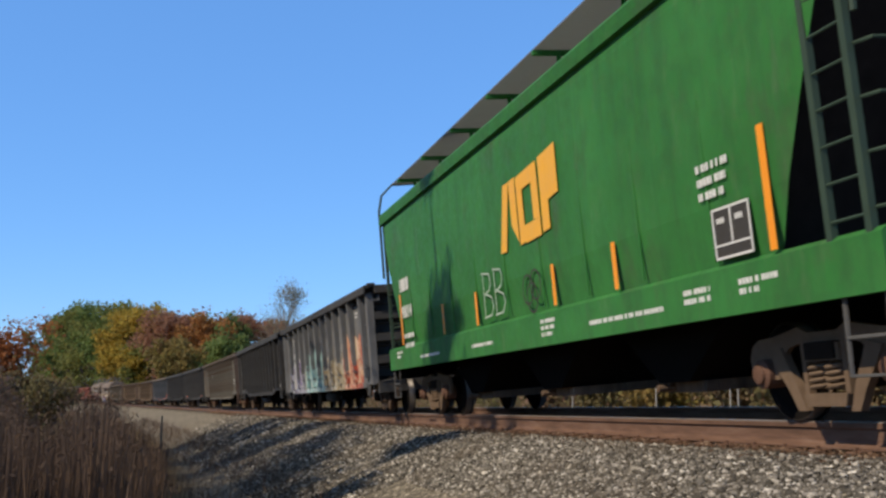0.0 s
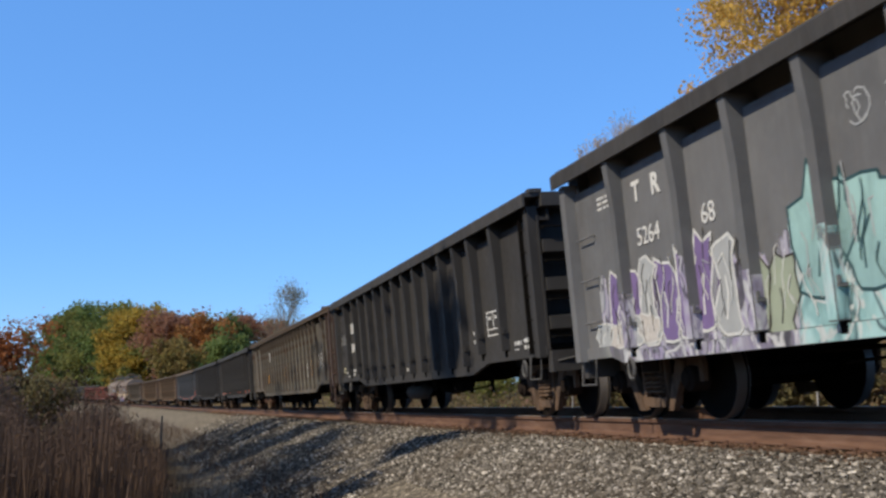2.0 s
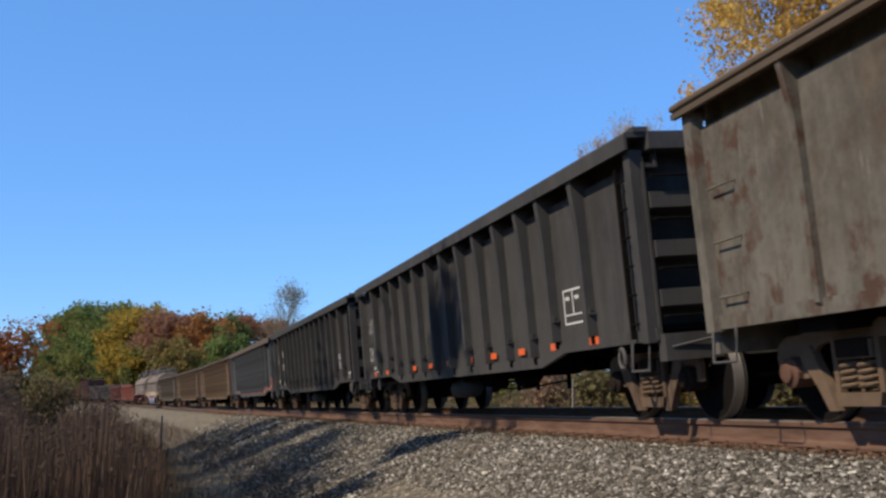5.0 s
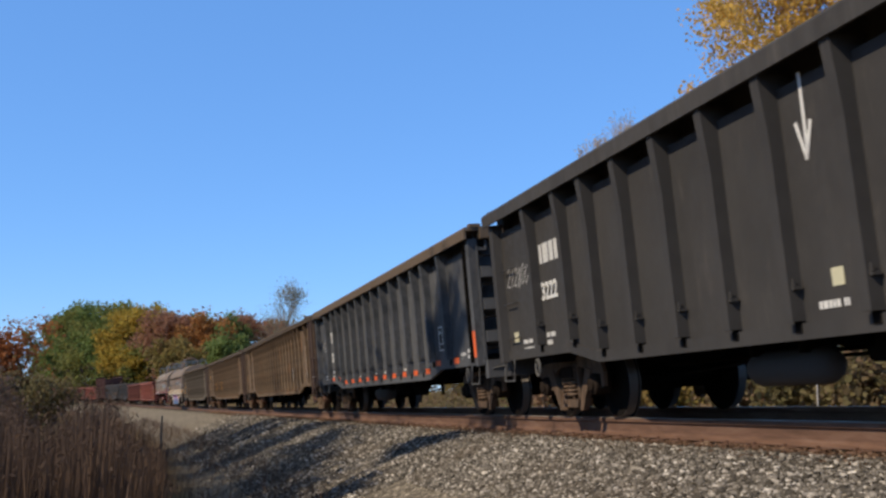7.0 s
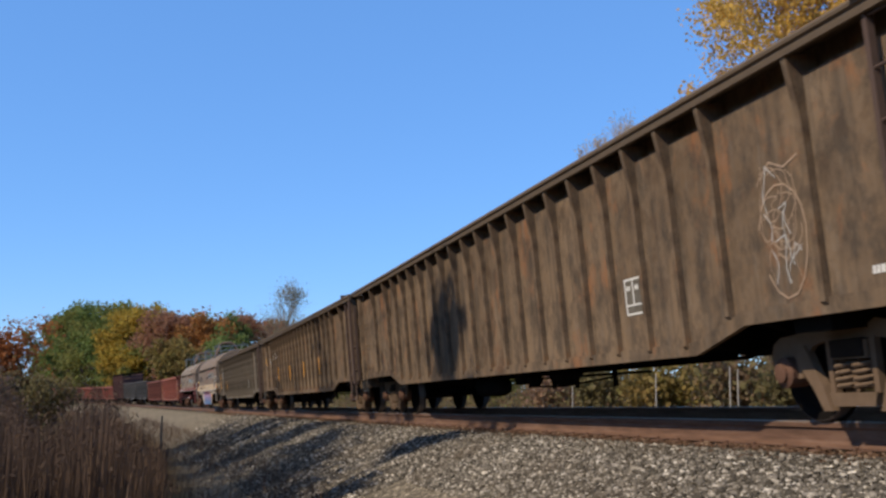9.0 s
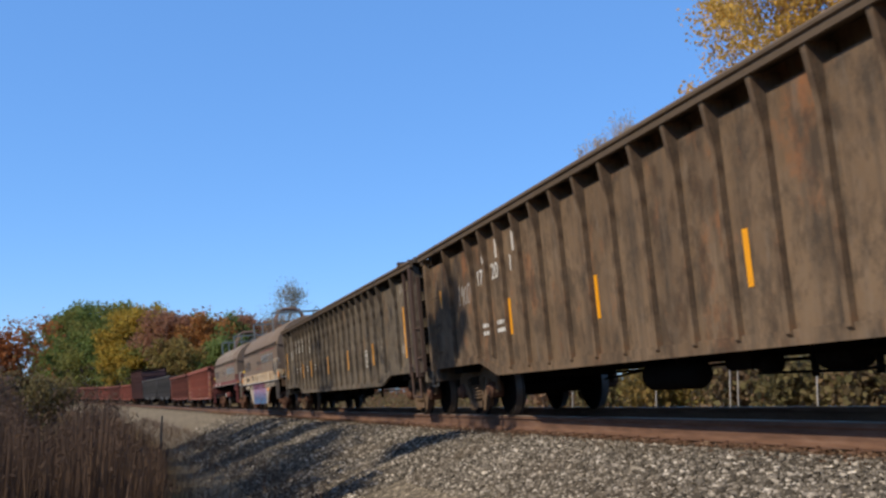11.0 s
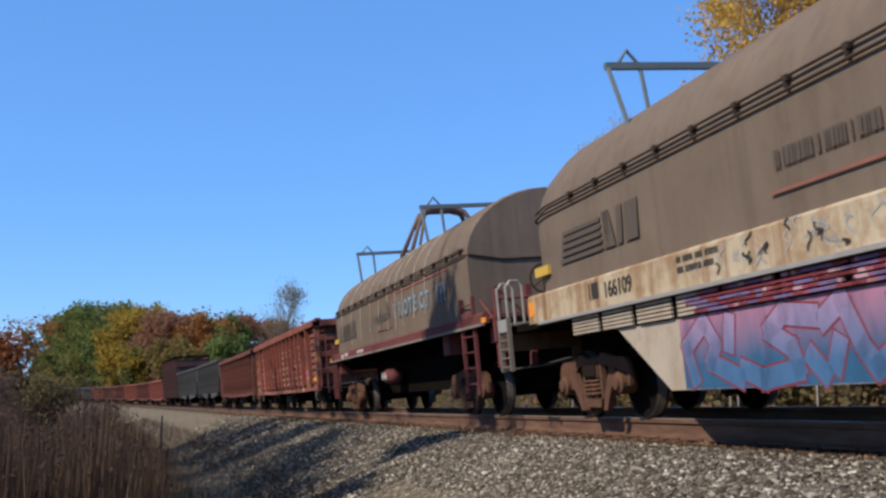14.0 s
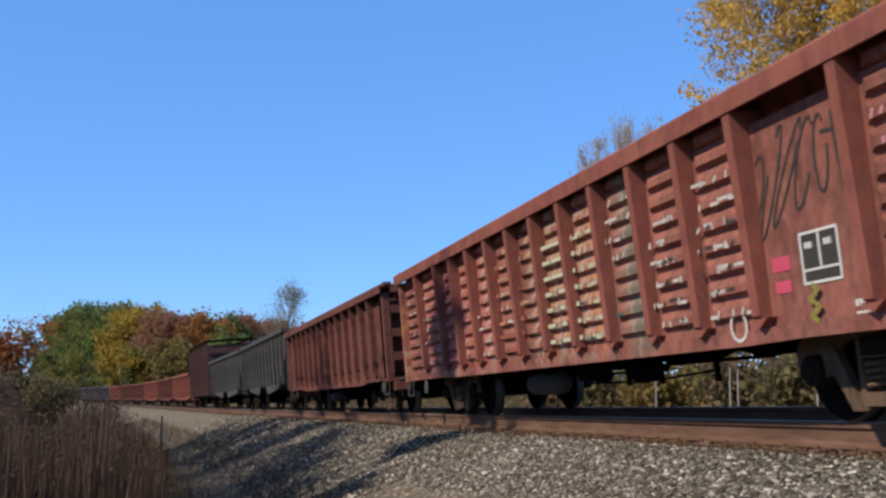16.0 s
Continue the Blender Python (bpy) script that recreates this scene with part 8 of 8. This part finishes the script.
    wisps(car, 7.72, 8.2, 1.15, 2.2, (ORANGE_CHALK, CHALK), 62, 8, PANEL - 0.002, 0.009)
    stencil(car, h - 1.2, 1.2, (0.5,), 0.06, 0.05)

    c = -161.5
    car, h, xs = gondola("grey-brown long gondola car with faded white letters", -151.3, -171.7, BROWN_TAGGED, RIM_BROWN, **{**FISH, "rear_bays": (1.61, 1.35, 0.79)})
    yellow_stripes(car, c, ((-170.88, 1.98, 2.29), (-167.08, 1.25, 1.78), (-163.9, 1.22, 1.73), (-160.6, 1.22, 1.73), (-157.4, 1.22, 1.73), (-152.65, 1.22, 2.24)), xs)
    for text, u, z in (("17", -168.59, 2.12), ("20", -167.8, 2.14), ("1", -166.95, 2.16)):
        lettering(text, u - c, PANEL, z, 0.34, WHITE, car, name="car_number")
    for u in (-168.3, -167.6, -166.8):
        stencil(car, u - c + 0.06, 2.72, (0.07,), 0.28, 0.05)
    chalk_number(car, "1900", -169.75 - c, 1.9, 0.3)
    stencil(car, -168.45 - c, 1.5, (0.4, 0.3), 0.06, 0.06)
    stencil(car, -167.72 - c, 1.5, (0.42, 0.36), 0.06, 0.06, seed=6)

    c = -182.52
    car, h, xs = gondola("dark grey-brown long gondola car with yellow stripes", -172.45, -192.6, BROWN_DARK, RIM_BROWN, **{**FISH, "bays": (1.9, 1.42, 0.86), "rear_bays": (1.12, 1.34, 0.79)})
    yellow_stripes(car, c, ((-173.85, 1.22, 2.28), (-177.12, 1.19, 1.7), (-180.33, 1.18, 1.7), (-183.48, 1.17, 1.69), (-186.72, 1.18, 1.7), (-188.5, 1.2, 1.68), (-192.33, 1.22, 2.22)), xs)
    data_panel(car, -178.0 - c, 1.18, 0.36, 0.4, PANEL, BROWN)
    rnd = random.Random(204)
    scratches = []
    for u0, z0, count in ((-174.2, 1.3, 12), (-174.0, 1.5, 8), (-174.2, 2.5, 6), (-176.2, 1.5, 4)):
        for _ in range(count):
            x, z = u0 - c + rnd.uniform(0, 0.4), z0 + rnd.uniform(-0.06, 0.1)
            tilt = rnd.uniform(-0.05, 0.05)
            scratches.append([(x, z), (x + tilt, z + rnd.uniform(0.04, 0.11)), (x + 2.5 * tilt, z + rnd.uniform(0.1, 0.2))])
    strokes(scratches, PANEL, 0.011, WORN_WHITE, car, "paint_scratch")
    for ux, uz, rw, rh in ((-180.9, 1.6, 0.42, 0.5), (-179.4, 2.0, 0.3, 0.36)):
        ring = [(ux - c + rw * math.cos(0.35 * k), uz + rh * math.sin(0.35 * k)) for k in range(3, 13)]
        strokes([ring], PANEL, 0.016, DUST_RING, car, "dust_ring")
    chalk_number(car, "55300", -191.42 - c, 1.94, 0.29, 0.3, w=0.016)
    for k, text in enumerate(("17", "20", "2")):
        lettering(text, -190.0 - c + 0.79 * k, PANEL, 2.08, 0.32, WHITE, car, name="car_number")
    for k, (u, w) in enumerate(((-189.95, 0.3), (-189.1, 0.34), (-187.55, 0.34), (-185.9, 0.3))):
        stencil(car, u - c, 1.56, (w, w * 0.7), 0.05, 0.06, seed=30 + k)
    for u in (-189.9, -189.1, -188.3):
        stencil(car, u - c, 2.62, (0.07,), 0.26, 0.05)
    bx = -186.86 - c
    strokes([[(bx, 1.98), (bx + 0.32, 1.98), (bx + 0.32, 2.34), (bx, 2.34), (bx, 1.98)]], PANEL, 0.02, WHITE, car, "stencil_frame")
    lettering("C", bx + 0.08, PANEL, 2.02, 0.18, WHITE, car, name="stencil_letter")

    coil_car("taupe hooded coil car on a rusty cream sill with graffiti", -194.0, -207.5, CREAM, (1.32, 1.7), True, 1.0, 10.2, -1.05, 1.8)
    coil = ROLLING[-1][0]
    patch(coil, -2.75, 1.98, 0.37, 1.05, BLUE_TO_PINK, "graffiti_fill", -1.5435)
    wild_piece(coil, -2.72, 1.75, 0.4, 1.04, LILAC_FADE, DEEP_RED, 81, 4, -1.546, 0.18)
    wisps(coil, -2.2, 2.5, 1.36, 1.68, (SPRAY_SILVER, SILVER_FADE, DARK_INK), 83, 16, -1.6045, 0.02)
    rnd = random.Random(82)
    for paint, reach in ((DEEP_RED, 4.6), (SPRAY_VIOLET, 3.9), (DEEP_RED, 4.2)):
        dabs = []
        for k in range(46):
            x, z = -2.5 + rnd.random() * reach, 1.0885 + 0.042 * rnd.randrange(5)
            dabs.append([(x, z), (x + rnd.uniform(0.06, 0.4), z)])
        strokes(dabs, -1.5865 - 0.001 * rnd.random(), 0.024, paint, coil, "graffiti_dab")
    coil_car("taupe hooded coil car on a maroon frame", -209.4, -224.3, SILL_RED, (1.5, 1.68), False, 0.88, 10.95, -1.12, 0.0)

    c = -234.85
    car, h, xs = gondola("oxide-red ribbed gondola car with graffiti", -226.7, -243.0, RED_GRAFFITI, RED, top=2.92, rim_drop=0.2, bays=(1.6, 1.47), pitch=1.04, belly=0.72, end_sill=0.74, centres=11.9, ribs=True, has_ladder=False, posts_paint=RED)
    data_panel(car, -229.2 - c, 1.15, 0.5, 0.42, PANEL)
    rib = -1.5335
    # a tag of tall leaning loops on the plain sheet
    loops = []
    for k in range(6):
        cx, tall, wide = -229.72 - c + 0.235 * k, 0.3 + 0.05 * ((k * 3) % 4), 0.1 + 0.03 * (k % 3)
        cz = 2.0 + 0.035 * k
        loops.append([(cx + wide * math.sin(a + k) + 0.12 * math.cos(a), cz + tall * math.cos(a)) for a in [0.42 * j - 0.6 for j in range(13 + k % 3)]])
    loops.append([(-228.75 - c, 2.3), (-228.5 - c, 2.27), (-228.3 - c, 2.42)])
    strokes(loops, PANEL, 0.028, DARK_INK, car, "graffiti_line")
    squiggle = [(-229.05 - c + 0.06 * math.sin(1.6 * k), 1.14 - 0.035 * k) for k in range(9)]
    strokes([squiggle], -1.516, 0.045, OLIVE_TAG, car, "graffiti_line")
    patch(car, -229.62 - c, -229.36 - c, 1.3, 1.42, HOT_PINK, "sprayed_patch")
    patch(car, -229.6 - c, -229.38 - c, 1.12, 1.22, HOT_PINK, "sprayed_patch")
    for i, (u0, u1, k0, k1, m, dense) in enumerate(((-230.75, -229.9, 0, 7, WORN_WHITE, 6), (-230.7, -230.0, 1, 5, DARK_INK, 4), (-231.8, -230.95, 0, 6, WORN_WHITE, 6), (-231.7, -231.0, 0, 4, DARK_INK, 4), (-232.85, -232.0, 4, 8, WORN_WHITE, 6), (-233.9, -232.2, 0, 5, DARK_TEAL, 4), (-234.0, -233.0, 0, 7, CREAM_TAG, 9), (-235.0, -234.0, 1, 7, CREAM_TAG, 7), (-236.9, -235.1, 2, 8, SPRAY_PEACH, 9), (-237.5, -235.1, 0, 5, RED_CLOUD, 8), (-238.0, -236.0, 0, 5, THIN_WHITE, 4), (-240.5, -238.0, 0, 6, SPRAY_PINK, 7), (-242.6, -240.6, 2, 8, WORN_WHITE, 4), (-228.1, -227.2, 4, 7, SPRAY_PINK, 6), (-228.1, -227.0, 2, 5, DARK_INK, 4))):
        rib_marks(car, u0 - c, u1 - c, k0, k1, m, 71 + i, dense)
    # tall pale letters-that-are-none over the ribs, with a dark edge
    rnd = random.Random(77)
    bands = []
    for u0, u1, low, high in ((-234.8, -234.55, 1.0, 2.3), (-234.5, -233.95, 1.75, 2.3), (-234.3, -234.1, 1.0, 1.7), (-233.9, -233.7, 1.0, 2.2), (-235.0, -234.75, 1.2, 1.5)):
        for k in range(7):
            z = 0.97 + 0.205 * k + 0.06
            if low < z < high:
                bands.append([(u0 - c + rnd.uniform(-0.05, 0.05), z), (u1 - c + rnd.uniform(-0.05, 0.05), z)])
    strokes(bands, rib - 0.002, 0.075, DARK_INK, car, "graffiti_outline")
    strokes([[(a[0] + 0.03, a[1] + 0.006), (b[0] - 0.02, b[1] + 0.006)] for a, b in bands], rib - 0.004, 0.052, CREAM_TAG, car, "graffiti_fill")
    loop = [(-230.2 - c + 0.13 * math.cos(k * 0.5), 0.9 + 0.13 * math.sin(k * 0.5)) for k in range(14)]
    strokes([loop], -1.515, 0.03, THIN_WHITE, car, "graffiti_outline")
    stencil(car, h - 1.9, 0.98, (0.3, 0.24), 0.05, 0.04)
    smear = [[(7.0, 1.1), (7.3, 1.13), (7.62, 1.12)], [(7.1, 1.06), (7.5, 1.07)], [(7.35, 1.17), (7.65, 1.19)]]
    strokes(smear, rib - 0.002, 0.06, AMBER, car, "sprayed_patch")
    # a ladder on the front end
    bm = bmesh.new()
    for y in (-1.3, -0.92):
        tube(bm, [(h + 0.16, y, 0.62), (h + 0.16, y, 2.2), (h + 0.05, y, 2.25)], 0.022, 5)
    for k in range(5):
        tube(bm, [(h + 0.16, -1.3, 0.75 + 0.34 * k), (h + 0.16, -0.92, 0.75 + 0.34 * k)], 0.014, 5)
    part("end_ladder", bm, RED_DARK, car)

    gondola("dark red-brown weathered gondola car", -244.6, -260.75, RED_DARK, RED_DARK, top=2.92, pitch=1.04, bays=(1.6,), belly=0.74, end_sill=0.8, centres=11.9)
    open_hopper("dark grey open hopper car with pale streaks", -262.0, -277.0, GREY_HOPPER)
    open_hopper("dark grey open hopper car with pale streaks", -278.2, -295.6, GREY_HOPPER)
    tall_car(-296.8, -310.6)
    at = -311.8
    for paint_, words in ((RED, "oxide-red"), (RED_DARK, "dark red-brown"), (RED, "oxide-red"), (RED_DARK, "dark red-brown"), (RED_DARK, "dark red-brown"), (RED, "oxide-red"), (BLUE_GREY, "blue-grey"), (BLUE_GREY, "blue-grey"), (BLUE_GREY, "blue-grey")):
        gondola(words + " steel gondola car far down the train", at, at - 16.2, paint_, paint_, top=2.95, pitch=1.35, bays=(1.4,), centres=11.9, spin=False)
        at -= 17.4


build_train()


# ---- what moves ----
def motions():
    n = int(SECONDS * 2)
    for car, middle, half in ROLLING:
        walk(car, [(i / 2, car_pose(middle + SPEED * i / 2, half)) for i in range(n + 1)])
    turn = math.degrees(SPEED / WHEEL_R)
    m = int(SECONDS * 30)
    for wheel, x in SPINNING:
        walk(wheel, [(i / 30, pose(x, 0, WHEEL_R) @ Matrix.Rotation(radians(turn * i / 30), 4, "Y")) for i in range(m + 1)])


motions()
